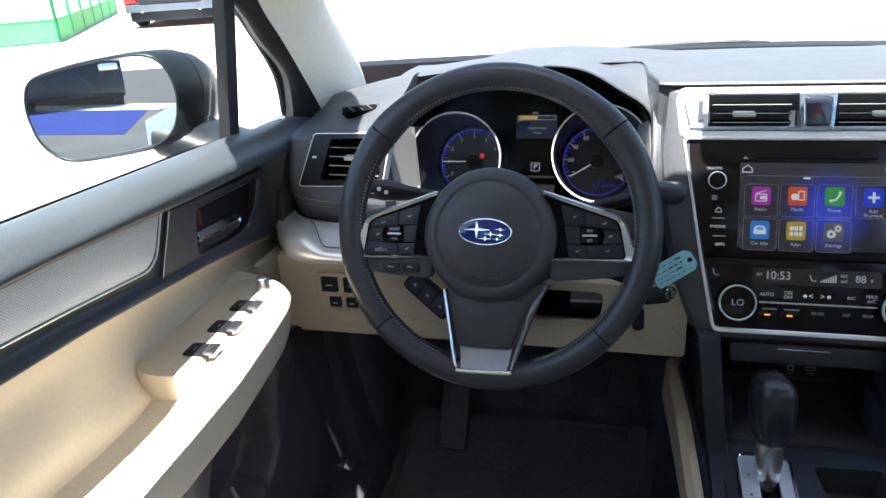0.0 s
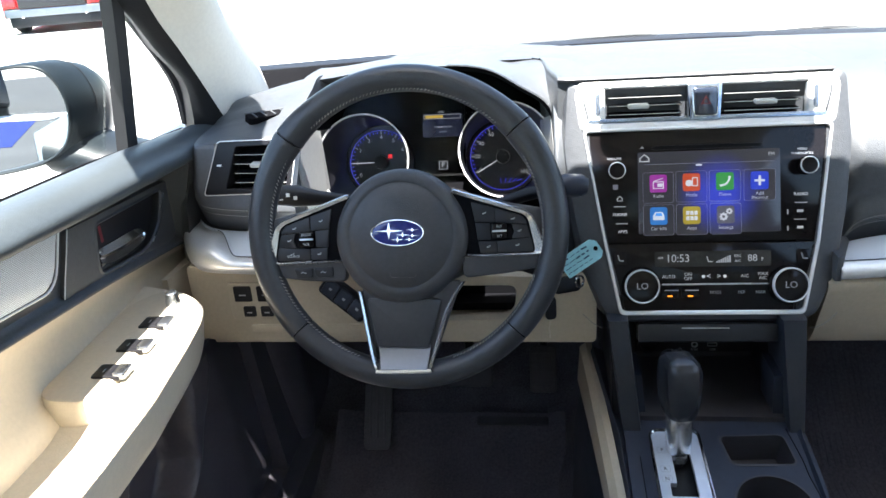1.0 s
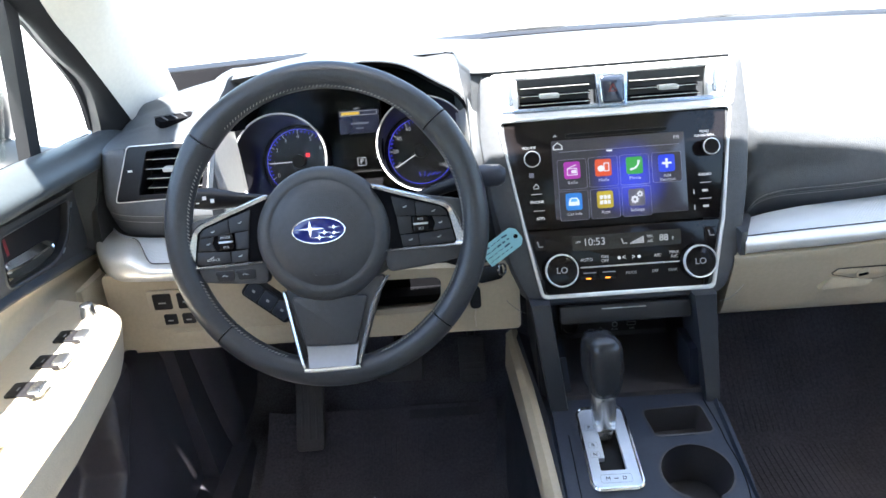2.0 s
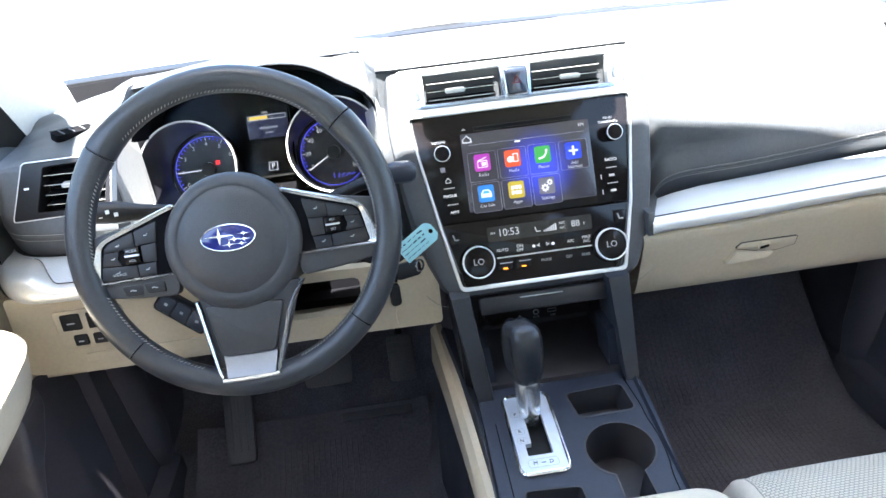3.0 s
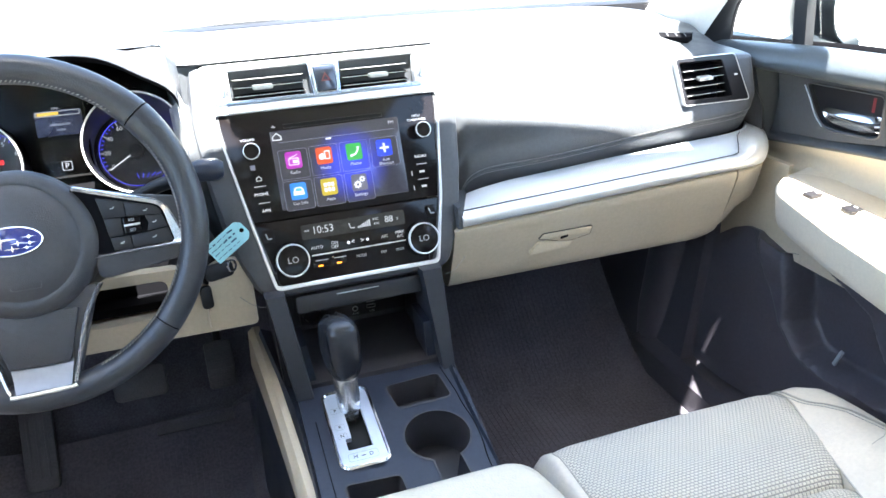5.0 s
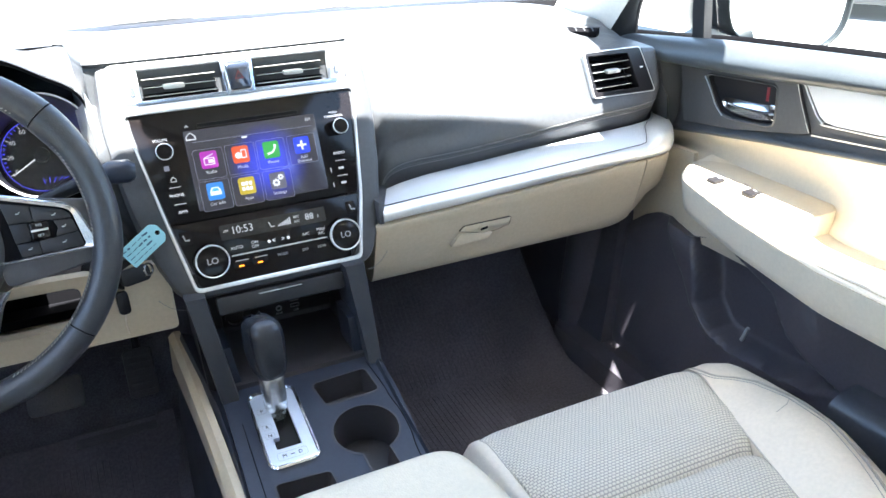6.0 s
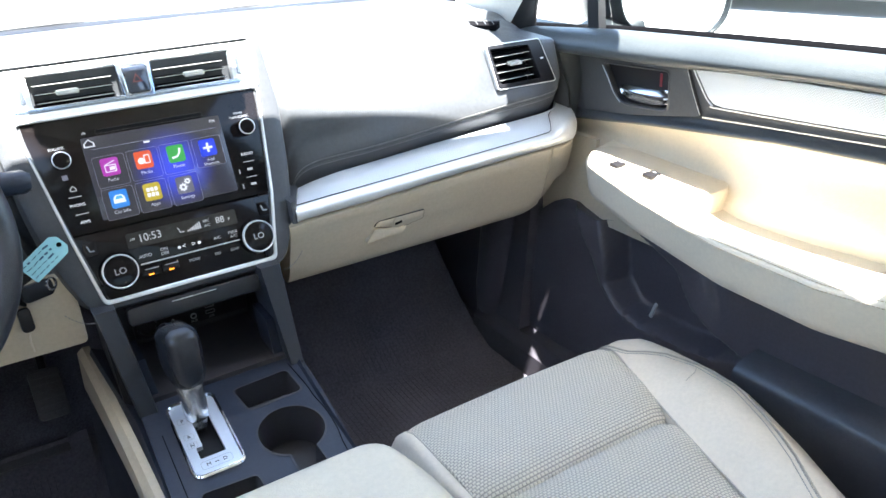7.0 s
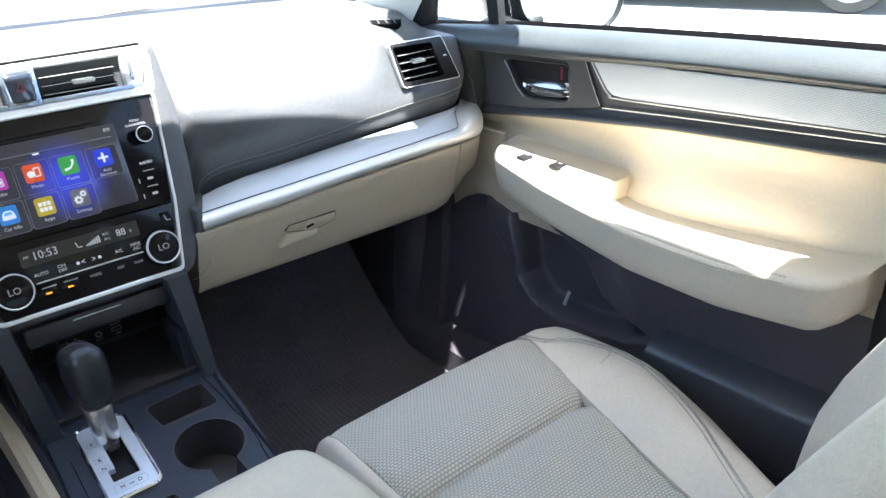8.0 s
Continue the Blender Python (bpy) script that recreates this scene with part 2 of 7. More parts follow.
def words(name, text, m, size, material, parent, align="CENTER", depth=0.0002, stretch=1.0):
    """Lettering in the built-in font, as a mesh."""
    cu = bpy.data.curves.new(name, "FONT")
    cu.body, cu.size, cu.align_x, cu.align_y, cu.extrude, cu.resolution_u = text, size, align, "CENTER", depth, 3
    tmp = new(name, cu)
    me = bpy.data.meshes.new_from_object(tmp.evaluated_get(bpy.context.evaluated_depsgraph_get()))
    bpy.data.objects.remove(tmp)
    bpy.data.curves.remove(cu)
    me.transform(m @ Matrix.Diagonal((stretch, 1, 1, 1)))
    me.materials.clear()
    me.materials.append(material)
    ob = new(name, me)
    ob.parent = parent
    ob.matrix_parent_inverse = world_of(parent).inverted()
    return ob


def mix(a, b, t):
    return a + (b - a) * t


def along(table, x):
    """Linear reading of a small table of (x, value)."""
    if x <= table[0][0]:
        return table[0][1]
    for (a, u), (b, v) in zip(table, table[1:]):
        if x <= b:
            return mix(u, v, (x - a) / (b - a))
    return table[-1][1]


# ---------------------------------------------------------------- ground and car body
bm = bmesh.new()
bmesh.ops.create_grid(bm, x_segments=40, y_segments=40, size=1500)
tagged(part("ground", bm, M_CONCRETE), "pale sunlit concrete parking lot", "ground", kind="structure")
M_ASPHALT = mat("worn_asphalt", (0.055, 0.056, 0.058), 0.95, bump=0.6, bscale=90, var=0.2, vscale=0.9, spec=0.0)


def header_y(x):
    return -0.068 - 0.16 * x * x


# roof: a shell from the windshield header to the tail
rings = []
for i in range(49):
    x = mix(-0.545, 0.545, i / 48)
    crown = 0.05 * (1 - (x / 0.545) ** 2)
    top = [(header_y(x), 1.475 + crown * 0.6), (-0.6, 1.53 + crown), (-1.4, 1.54 + crown), (-2.3, 1.49 + crown)]
    rings.append([(x, y, z) for y, z in top] + [(x, y, z - 0.03) for y, z in reversed(top)])
tagged(part("roof", loft(rings), M_PILLAR), "ivory cloth headliner under the steel roof", "roof", kind="structure")
skin = [[(x, y - (0.004 if k in (0, 7) else 0.0), z + 0.034) for k, (x, y, z) in enumerate(r)] for r in rings]
tagged(part("roof_skin", loft(skin), M_SHELL), "dark blue-grey painted steel roof", "roof", kind="structure")

for side, nm in ((-1, "left"), (1, "right")):
    # windscreen pillar: cloth trim on the inside, black door frame beside it
    stations = [(1.03, 0.648, 0.44, 0.660, 0.268, 0.706, 0.235), (1.11, 0.630, 0.337, 0.664, 0.205, 0.696, 0.215), (1.17, 0.624, 0.26, 0.669, 0.158, 0.700, 0.155),
                (1.22, 0.619, 0.197, 0.676, 0.122, 0.708, 0.117), (1.30, 0.600, 0.150, 0.652, 0.03, 0.694, -0.010), (1.40, 0.573, 0.08, 0.610, -0.08, 0.655, -0.145), (1.478, 0.550, 0.02, 0.556, -0.16, 0.59, -0.245), (1.51, 0.53, -0.16, 0.538, -0.30, 0.552, -0.36)]
    rings, dark = [], []
    for z, ax, ay, bx, by, cx, cy in fine(stations, 5):
        if side < 0 and z > 1.36:
            ax, bx = ax + 0.012 * min(1.0, (z - 1.36) / 0.06), bx + 0.012 * min(1.0, (z - 1.36) / 0.06)
        ko = max(0.12, min(1.0, (1.495 - z) / 0.05))
        rings.append([(side * ax, ay, z), (side * (mix(ax, bx, 0.3) - 0.012), mix(ay, by, 0.3) - 0.010, z), (side * (mix(ax, bx, 0.65) - 0.012), mix(ay, by, 0.65) - 0.010, z), (side * (bx - 0.003), by - 0.004, z), (side * (bx + 0.008), by + 0.012, z), (side * (ax + 0.05), ay + 0.03, z + 0.02), (side * (ax + 0.01), ay + 0.02, z + 0.01)])
        dark.append([(side * (bx - 0.001), by + 0.002, z), (side * mix(bx, cx, 0.4), mix(by, cy, 0.4) - 0.008, z), (side * (cx - 0.004), cy - 0.006, z), (side * cx, cy, z), (side * (cx + 0.035 * ko), cy + 0.045, z), (side * (bx + 0.03 * ko), by + 0.07, z + 0.01 * ko)])
    tagged(part("windshield_pillar_" + nm, loft(rings), M_PILLAR, sharp=60), "ivory cloth trim on the windshield pillar", "pillar", kind="structure")
    tagged(part("door_frame_" + nm, loft(dark), M_RUBBER, sharp=60), "black rubber-edged door frame along the pillar", "frame", kind="structure")
    # roof rail and centre pillar, rear side wall with its window opening
    rail = [(side * 0.538, -0.20, 1.485), (side * 0.540, -0.6, 1.525), (side * 0.540, -1.4, 1.53), (side * 0.53, -2.3, 1.48)]
    tagged(part("roof_rail_" + nm, tube(fine(rail, 4), 0.02, 8), M_PILLAR), "ivory trim along the roof edge", "rail", kind="structure")
    bp_ = [(0.715, -0.80, 0.36, 0.19), (0.715, -0.81, 0.9, 0.20), (0.70, -0.80, 1.06, 0.19), (0.69, -0.80, 1.10, 0.08), (0.64, -0.765, 1.33, 0.05), (0.58, -0.77, 1.51, 0.05)]
    rings = [[(side * (p[0] - 0.03), p[1] + p[3], p[2]), (side * (p[0] + 0.06), p[1] + p[3] + 0.01, p[2]), (side * (p[0] + 0.06), p[1] - 0.09, p[2]), (side * (p[0] - 0.03), p[1] - 0.07, p[2])] for p in fine(bp_, 4)]
    tagged(part("centre_pillar_" + nm, loft(rings), M_DARK), "dark vinyl centre pillar behind the door", "pillar", kind="structure")
    rear = plate([(-2.35, 0.3), (-0.87, 0.3), (-0.90, 1.5), (-2.25, 1.48)], [[(-2.2, 1.02), (-0.96, 1.02), (-1.0, 1.46), (-2.05, 1.44)]], Matrix(((0, 0, 1, side * 0.70), (1, 0, 0, 0), (0, 1, 0, 0), (0, 0, 0, 1))), -0.03, 0.03)
    tagged(part("rear_side_wall_" + nm, rear, M_BEIGE), "beige rear door wall with its window opening", "wall", kind="structure")
    skin_ = plate([(-2.35, 0.3), (-0.87, 0.3), (-0.90, 1.5), (-2.25, 1.48)], [[(-2.2, 1.02), (-0.96, 1.02), (-1.0, 1.46), (-2.05, 1.44)]], Matrix(((0, 0, 1, side * 0.742), (1, 0, 0, 0), (0, 1, 0, 0), (0, 0, 0, 1))), -0.008, 0.008)
    tagged(part("rear_door_skin_" + nm, skin_, M_SHELL), "dark blue-grey painted rear door skin", "door skin", kind="structure")
    # unseen tinted pane, added to hold back light from behind
    pane = slab([(-2.21, 1.01), (-0.95, 1.01), (-0.99, 1.47), (-2.06, 1.45)], Matrix(((0, 0, 1, side * 0.70), (1, 0, 0, 0), (0, 1, 0, 0), (0, 0, 0, 1))), -0.003, 0.003)
    tagged(part("rear_side_window_" + nm, pane, M_PRIVACY), "unseen tinted rear side glass that dims the cabin", "window", kind="structure").visible_shadow = False

tail = plate([(-0.7, 0.3), (0.7, 0.3), (0.58, 1.5), (-0.58, 1.5)], [[(-0.55, 1.08), (0.55, 1.08), (0.46, 1.42), (-0.46, 1.42)]], Matrix(((1, 0, 0, 0), (0, 0, 1, -2.3), (0, 1, 0, 0), (0, 0, 0, 1))), -0.03, 0.03)
tagged(part("tailgate_wall", tail, M_BEIGE), "beige tailgate wall with the rear window opening", "wall", kind="structure")

# unseen tinted tailgate pane, added to dim the light from the rear
pane = slab([(-0.56, 1.07), (0.56, 1.07), (0.47, 1.43), (-0.47, 1.43)], Matrix(((1, 0, 0, 0), (0, 0, 1, -2.3), (0, 1, 0, 0), (0, 0, 0, 1))), -0.003, 0.003)
tagged(part("rear_window", pane, M_PRIVACY), "unseen tinted rear window glass that dims the cabin", "window", kind="structure").visible_shadow = False

# floor: tunnel, foot wells rising to the firewall, sills
rings = []
for i in range(33):
    x = mix(-0.76, 0.76, i / 32)
    tun = 0.17 * max(0, min(1, (0.17 - abs(x)) / 0.06))
    sill = 0.07 * max(0, min(1, (abs(x) - 0.60) / 0.05))
    prof = [(-2.35, 0.40), (-0.9, 0.40), (-0.2, 0.39), (0.22, 0.385), (0.40, 0.44), (0.62, 0.62), (0.66, 0.80), (0.66, 1.0)]
    row = [(x, y, max(z, 0.385 + tun + (0 if z > 0.5 else sill))) for y, z in prof]
    rings.append(row + [(x, 0.70, 1.0), (x, 0.70, 0.34), (x, -2.35, 0.34)])
tagged(part("cabin_floor", loft(rings), M_CARPET), "charcoal carpeted car floor and foot wells", "floor", kind="structure")


def ws_base(x):
    return 0.62 - 0.5 * x * x


# windshield
rings = []
for i in range(21):
    x = mix(-1, 1, i / 20)
    b = Vector((x * 0.70, ws_base(x * 0.70), 1.083))
    t = Vector((x * 0.575, header_y(x * 0.575), 1.475 + 0.03 * (1 - x * x)))
    row = [b.lerp(t, s / 6) + Vector((0, 0.03, 0.03)) * math.sin(math.pi * s / 6) for s in range(7)]
    rings.append([tuple(p) for p in row] + [tuple(p + Vector((0, 0.002, 0.004))) for p in reversed(row)])
ws = tagged(part("windshield", loft(rings), M_GLASS), "clear raked windshield glass", "window", kind="structure")
ws.visible_shadow = False
# black ceramic edge and cowl below the glass
rings = []
for i in range(31):
    x = mix(-0.72, 0.72, i / 30)
    y = ws_base(x)
    c = 0.014 * max(0, (abs(x) - 0.30) / 0.40) ** 1.5
    rings.append([(x, y - 0.012, 1.076), (x, y - 0.010, 1.0868 + c), (x, y + 0.012, 1.092 + c), (x, y + 0.06, 1.085), (x, y + 0.35, 1.05), (x, y + 0.35, 0.95), (x, y, 0.95)])
tagged(part("cowl", loft(rings), M_BLACK), "black plastic cowl at the foot of the windshield", "cowl", kind="structure")

# ---------------------------------------------------------------- dashboard
dash = thing("dashboard", (0, 0.2, 0.75), "dark grey grained dashboard with beige lower panel and silver trim", "dashboard")


def smooth(t):
    t = max(0.0, min(1.0, t))
    return t * t * (3 - 2 * t)


SEAM = sorted(fine([(0.150, 0.850), (0.165, 0.886), (0.172, 0.906), (0.183, 0.9255), (0.205, 0.9352), (0.240, 0.9395), (0.315, 0.9450), (0.395, 0.9515), (0.447, 0.957), (0.532, 0.963), (0.68, 0.970)], 4))


def seam(x):
    return along(SEAM, abs(x))


def bend(x):
    """How far the face turns forward at its outer ends."""
    a = max(0, abs(x) - 0.58)
    return 2.6 * a * a + 14.0 * max(0, abs(x) - 0.63) ** 2


FACE_IN = sorted(fine([(1.100, 0.250), (1.090, 0.200), (1.068, 0.148), (1.045, 0.118), (1.02, 0.100), (1.0, 0.0945), (0.96, 0.0945), (0.92, 0.095), (0.84, 0.095)], 8))
FACE_OUT = sorted(fine([(1.100, 0.250), (1.090, 0.200), (1.068, 0.152), (1.040, 0.120), (1.0, 0.0925), (0.96, 0.0805), (0.92, 0.0825), (0.84, 0.090)], 8))


def face_y(x, z):
    """Depth of the padded face: nearly upright by the stack, sloping farther out, flat round the vents."""
    a = abs(x)
    y = mix(along(FACE_IN, z), along(FACE_OUT, z), smooth((a - 0.15) / 0.16)) + bend(x)
    y += 0.014 * (1 - smooth((a - 0.150) / 0.035))
    yv = 0.0995 + (z - 1.02) * 0.268 + 0.035 * (a - 0.568)
    k = smooth((a - 0.43) / 0.08) * (1 - smooth((a - 0.645) / 0.03)) * smooth((z - 0.965) / 0.03) * (1 - smooth((z - 1.056) / 0.02))
    zs = seam(x)
    groove = 0.003 * (math.exp(-((z - zs + 0.0035) / 0.0030) ** 2) if z > zs - 0.0035 else 1.0)
    hollow = 0.006 * smooth((0.40 - a) / 0.2) * math.exp(-((z - zs - 0.028) / 0.018) ** 2)
    back = 0.07 * smooth((-x - 0.176) / 0.030) if -0.25 < x < 0 else 0.0
    under = 0.5 * max(0.0, zs - 0.002 - z)
    return mix(y, yv, k) + groove + hollow + under + back


def pad_profile(x):
    a = abs(x)
    y0, e = ws_base(x) - 0.005, bend(x)
    y1 = face_y(x, 1.096)
    sag = 0.030 * smooth((-x - 0.36) / 0.16)
    top = resample(fine([(y0, 1.080 - sag), (mix(y0, y1, 0.35), 1.102 - 0.8 * sag), (mix(y0, y1, 0.8), 1.1065), (y1, 1.096)], 8), 24)
    z1 = seam(x) - 0.034
    low = [(face_y(x, z), z) for z in [mix(1.096, z1, i / 110) for i in range(1, 111)]]
    d = 0.034 * max(0.0, (a - 0.50) / 0.16) ** 1.4
    return [(y, z - d * max(0.0, min(1.0, (z - 1.045) / 0.04)) * max(0.0, min(1.0, (0.42 - y) / 0.12))) for y, z in top + low]


def resample(pts, n):
    """n points at even steps along a line of points."""
    pts = [Vector(p) for p in pts]
    d = [0.0]
    for a, b in zip(pts, pts[1:]):
        d.append(d[-1] + (b - a).length)
    out, j = [], 0
    for i in range(n):
        s = d[-1] * i / (n - 1)
        while j < len(d) - 2 and d[j + 1] < s:
            j += 1
        t = (s - d[j]) / max(1e-9, d[j + 1] - d[j])
        out.append(tuple(pts[j].lerp(pts[j + 1], t)))
    return out


def pad_bm(x0, x1, n, opening=None):
    """The padded skin with its closed back; faces inside the vent's outline are left open."""
    rings = []
    for i in range(n + 1):
        x = mix(x0, x1, i / n)
        p = pad_profile(x)
        rings.append([(x, y, z) for y, z in p] + [(x, 0.36, p[-1][1]), (x, min(0.5, p[0][0] - 0.02), 0.99)])
    bm = loft(rings)
    if opening:
        inv, (u0, u1, v0, v1) = opening
        gone = []
        for f in bm.faces:
            c = inv @ f.calc_center_median()
            if abs(c.z) < 0.03 and v0 < c.y < v1 and u0 + 0.17 * (v1 - c.y) < c.x < u1:
                gone.append(f)
        bmesh.ops.delete(bm, geom=gone, context="FACES")
    return bm


def vent_plane(side):
    return tilted((side * 0.568, 0.0985, 1.02), 15) @ pose(0, 0, 0, 0, side * 5, 0)


# inside the vent frames, mirrored by a flip of x
for side, x0, x1 in ((1, 0.145, 0.70), (-1, 0.515, 0.70)):
    flip = Matrix.Diagonal((side, 1, 1, 1))
    inv = (vent_plane(side).inverted())
    part("upper_pad", pad_bm(side * x0, side * x1, int((x1 - x0) / 0.0025), (flip @ inv, (-0.0605, 0.054, -0.0325, 0.0325))), M_DASH, dash)
part("upper_pad", pad_bm(-0.180, -0.145, 16), M_DASH, dash)
# the flat top over the middle and behind the cluster
rings = []
for i in range(65):
    x = mix(-0.54, 0.147, i / 64)
    y0 = ws_base(x) - 0.005
    mid = max(0.0, min(1.0, (x + 0.212) / 0.040))
    mid = mid * mid * (3 - 2 * mid)
    sag = 0.030 * smooth((-x - 0.36) / 0.16)
    p = [(y0, 1.080 - sag), (mix(y0, 0.2, 0.35), 1.103 - 0.8 * sag), (mix(y0, 0.2, 0.75), 1.111), (mix(0.375, 0.145, mid), 1.112), (mix(0.37, 0.135, mid), 1.104)]
    fall = 1.2 * mid * (1 - mid)
    p = p[:3] + [(p[3][0] + 0.035 * fall, 1.112 - 0.004 * fall), (p[4][0] + 0.010 * fall, 1.104 - 0.006 * fall), (p[4][0] - 0.020 * fall, 1.103 - 0.018 * fall), (p[4][0] - 0.050 * fall, 1.102 - 0.050 * fall)]
    p = fine(p, 4)
    side_drop = max(0.0, min(1.0, (-0.40 - x) / 0.13))
    p = [(y, z - 0.011 * side_drop * side_drop * (3 - 2 * side_drop)) for y, z in p]
    rings.append([(x, y, z) for y, z in p] + [(x, mix(0.40, 0.14, mid), 0.90), (x, y0 - 0.02, 0.90)])
part("centre_pad", loft(rings), M_DASH, dash)


def stitch_line(pts, parent, step=0.0042, length=0.0032, r=0.0004, material=M_SEAM, name="stitching"):
    pts = [Vector(p) for p in pts]
    bm = bmesh.new()
    d = [0.0]
    for a, b in zip(pts, pts[1:]):
        d.append(d[-1] + (b - a).length)

    def where(s):
        for i in range(len(pts) - 1):
            if s <= d[i + 1]:
                return pts[i].lerp(pts[i + 1], (s - d[i]) / max(1e-9, d[i + 1] - d[i]))
        return pts[-1]
    s = 0.0
    while s + length < d[-1]:
        tube([where(s), where(s + length)], r, 5, bm)
        s += step
    return tagged(part(name, bm, material, parent, "grey thread"), kind="stuff")


for off in (0.001, -0.0085):
    stitch_line([(x, face_y(x, seam(x) + off) - 0.0006, seam(x) + off) for x in [mix(0.168, 0.66, (i / 80) ** 2) for i in range(81)]], dash)
    stitch_line([(-x, face_y(x, seam(x) + off) - 0.0006, seam(x) + off) for x in [mix(0.55, 0.66, i / 12) for i in range(13)]], dash)


def ledge(x):
    """Cross-section of the trim ledge: its inner top edge, the fine line, the silver roll and its foot."""
    e = bend(x) * 0.9
    a = abs(x)
    zt = along([(0.15, 0.8990), (0.165, 0.9000), (0.178, 0.9030), (0.197, 0.9075), (0.2375, 0.913), (0.319, 0.918), (0.40, 0.9235), (0.55, 0.931), (0.68, 0.936)], a)
    zl = along([(0.15, 0.8972), (0.22, 0.9005), (0.30, 0.9035), (0.38, 0.907), (0.50, 0.912), (0.58, 0.916), (0.68, 0.919)], a)
    zr = along([(0.15, 0.8775), (0.19, 0.8797), (0.255, 0.881), (0.33, 0.8855), (0.42, 0.890), (0.50, 0.893), (0.59, 0.896), (0.68, 0.897)], a)
    k = smooth((a - 0.590) / 0.040)
    yl = mix(0.046, 0.088, k)
    zl = mix(zl, zt, k)
    return e, zt, zl, zr, yl


def trim_run(x0, x1, n):
    a, b = [], []
    for i in range(n + 1):
        x = mix(x0, x1, i / n)
        e, zt, zl, zr, yl = ledge(x)
        inl = fine([(0.092 + e, zt + 0.001), (mix(0.092, yl, 0.48) + e, mix(zt, zl, 0.42) + 0.002), (yl + e, zl)], 4)
        a.append([(x, y, z) for y, z in inl] + [(x, yl + 0.004 + e, zl - 0.012), (x, 0.095 + e, zt - 0.012)])
        rol = fine([(yl + 0.0005 + e, zl - 0.0005), (mix(yl, 0.036, 0.8) + e, zl - 0.004), (0.0335 + e, mix(zl, zr, 0.5)), (0.037 + e, zr), (0.05 + e, zr - 0.003)], 4)
        b.append([(x, y, z) for y, z in rol] + [(x, 0.08 + e, zr), (x, 0.08 + e, zl - 0.014)])
    part("inlay_strip", loft(a), M_INLAY, dash, "silver inlay with a fine mesh pattern")
    part("silver_roll", loft(b), M_ROLL, dash, "satin silver rounded moulding")


for s in (1, -1):
    part("trim_line", tube([(s * x, ledge(x)[4] + bend(x) * 0.9, ledge(x)[2] + 0.0004) for x in [mix(0.152 if s > 0 else 0.51, 0.632, i / 40) for i in range(41)]], 0.0006, 5), M_BLACK, dash)
trim_run(0.150, 0.690, 60)
trim_run(-0.690, -0.55, 20)
trim_run(-0.55, -0.50, 4)


def lower_panel(x0, x1, n, foot, gap=0.004):
    rings = []
    for i in range(n + 1):
        x = mix(x0, x1, i / n)
        e, zt, zl, zr, yl = ledge(x)
        lift = max(0, abs(x) - 0.55) ** 2 * 5
        p = fine([(0.047 + e, zr - gap), (0.041 + e, zr - 0.012), (0.056 + e, mix(zr, foot, 0.5)), (0.070 + e, foot + 0.018 + lift), (0.086 + e, foot + lift), (0.12 + e, foot + 0.004 + lift)], 4)
        rings.append([(x, y, z) for y, z in p] + [(x, 0.16 + e, foot + 0.02), (x, 0.16 + e, zr - gap)])
    return loft(rings)


# the pad's foot that closes the trim against the stack
part("pad_foot", loft([[(0.144, 0.036, z), (mix(0.150, 0.1525, f), mix(0.036, 0.040, f), z), (mix(0.176, 0.1745, f), 0.088, z), (mix(0.186, 0.1775, f), 0.120, z), (0.144, 0.120, z)] for f, z in ((0.0, 0.876), (0.4, 0.887), (0.8, 0.8985), (1.0, 0.9065))]), M_DASH, dash, sharp=60)

# glove box with its lid, the end panel and the latch
glove = thing("glove_box", (0.38, 0.1, 0.77), "closed beige glove box with a recessed latch", "glove box")
part("lid", lower_panel(0.140, 0.592, 30, 0.768), M_BEIGE_SHADED, glove)
part("end_panel", lower_panel(0.5945, 0.690, 14, 0.772), M_BEIGE_SHADED, dash)
GL = tilted((0.3095, 0.0515, 0.8345), -13)
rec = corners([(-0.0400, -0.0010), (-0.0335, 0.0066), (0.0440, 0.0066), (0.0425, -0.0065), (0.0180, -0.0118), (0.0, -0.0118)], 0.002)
# raised black band that draws the shade in the joint round the latch
part("latch_shade_line", band(inset(rec, -0.0008), inset(rec, 0.0004), GL, -0.006, 0.0008), M_BLACK, glove)
part("latch_plate", slab(rec, GL, -0.006, 0.0016, 0.001), M_BEIGE_SHADED, glove)
pull = corners([(-0.0540, -0.0240), (-0.0400, -0.0060), (0.0140, -0.0125), (0.0076, -0.0212)], 0.003)
part("latch_pull", loft([[GL @ Vector((x, y, -0.006)) for x, y in pull], [GL @ Vector((x, y, 0.0026 + 0.12 * (-0.010 - y))) for x, y in pull], [GL @ Vector((x * 0.93, y * 0.93 - 0.001, 0.0033 + 0.12 * (-0.010 - y))) for x, y in pull]]), M_BEIGE_SHADED, glove)
part("lock", lathe([(0.0085, 0), (0.0085, 0.0028), (0.007, 0.0036), (0.0001, 0.0036)], at(GL, -0.001, -0.002), 20), M_BEIGE_SHADED, glove, "round beige lock")
part("key_slot", box(at(GL, -0.001, -0.002, 0.0038) @ pose(0, 0, 0, 0, 0, 12), 0.0125, 0.0045, 0.001, 0.0015), M_VOID, glove)

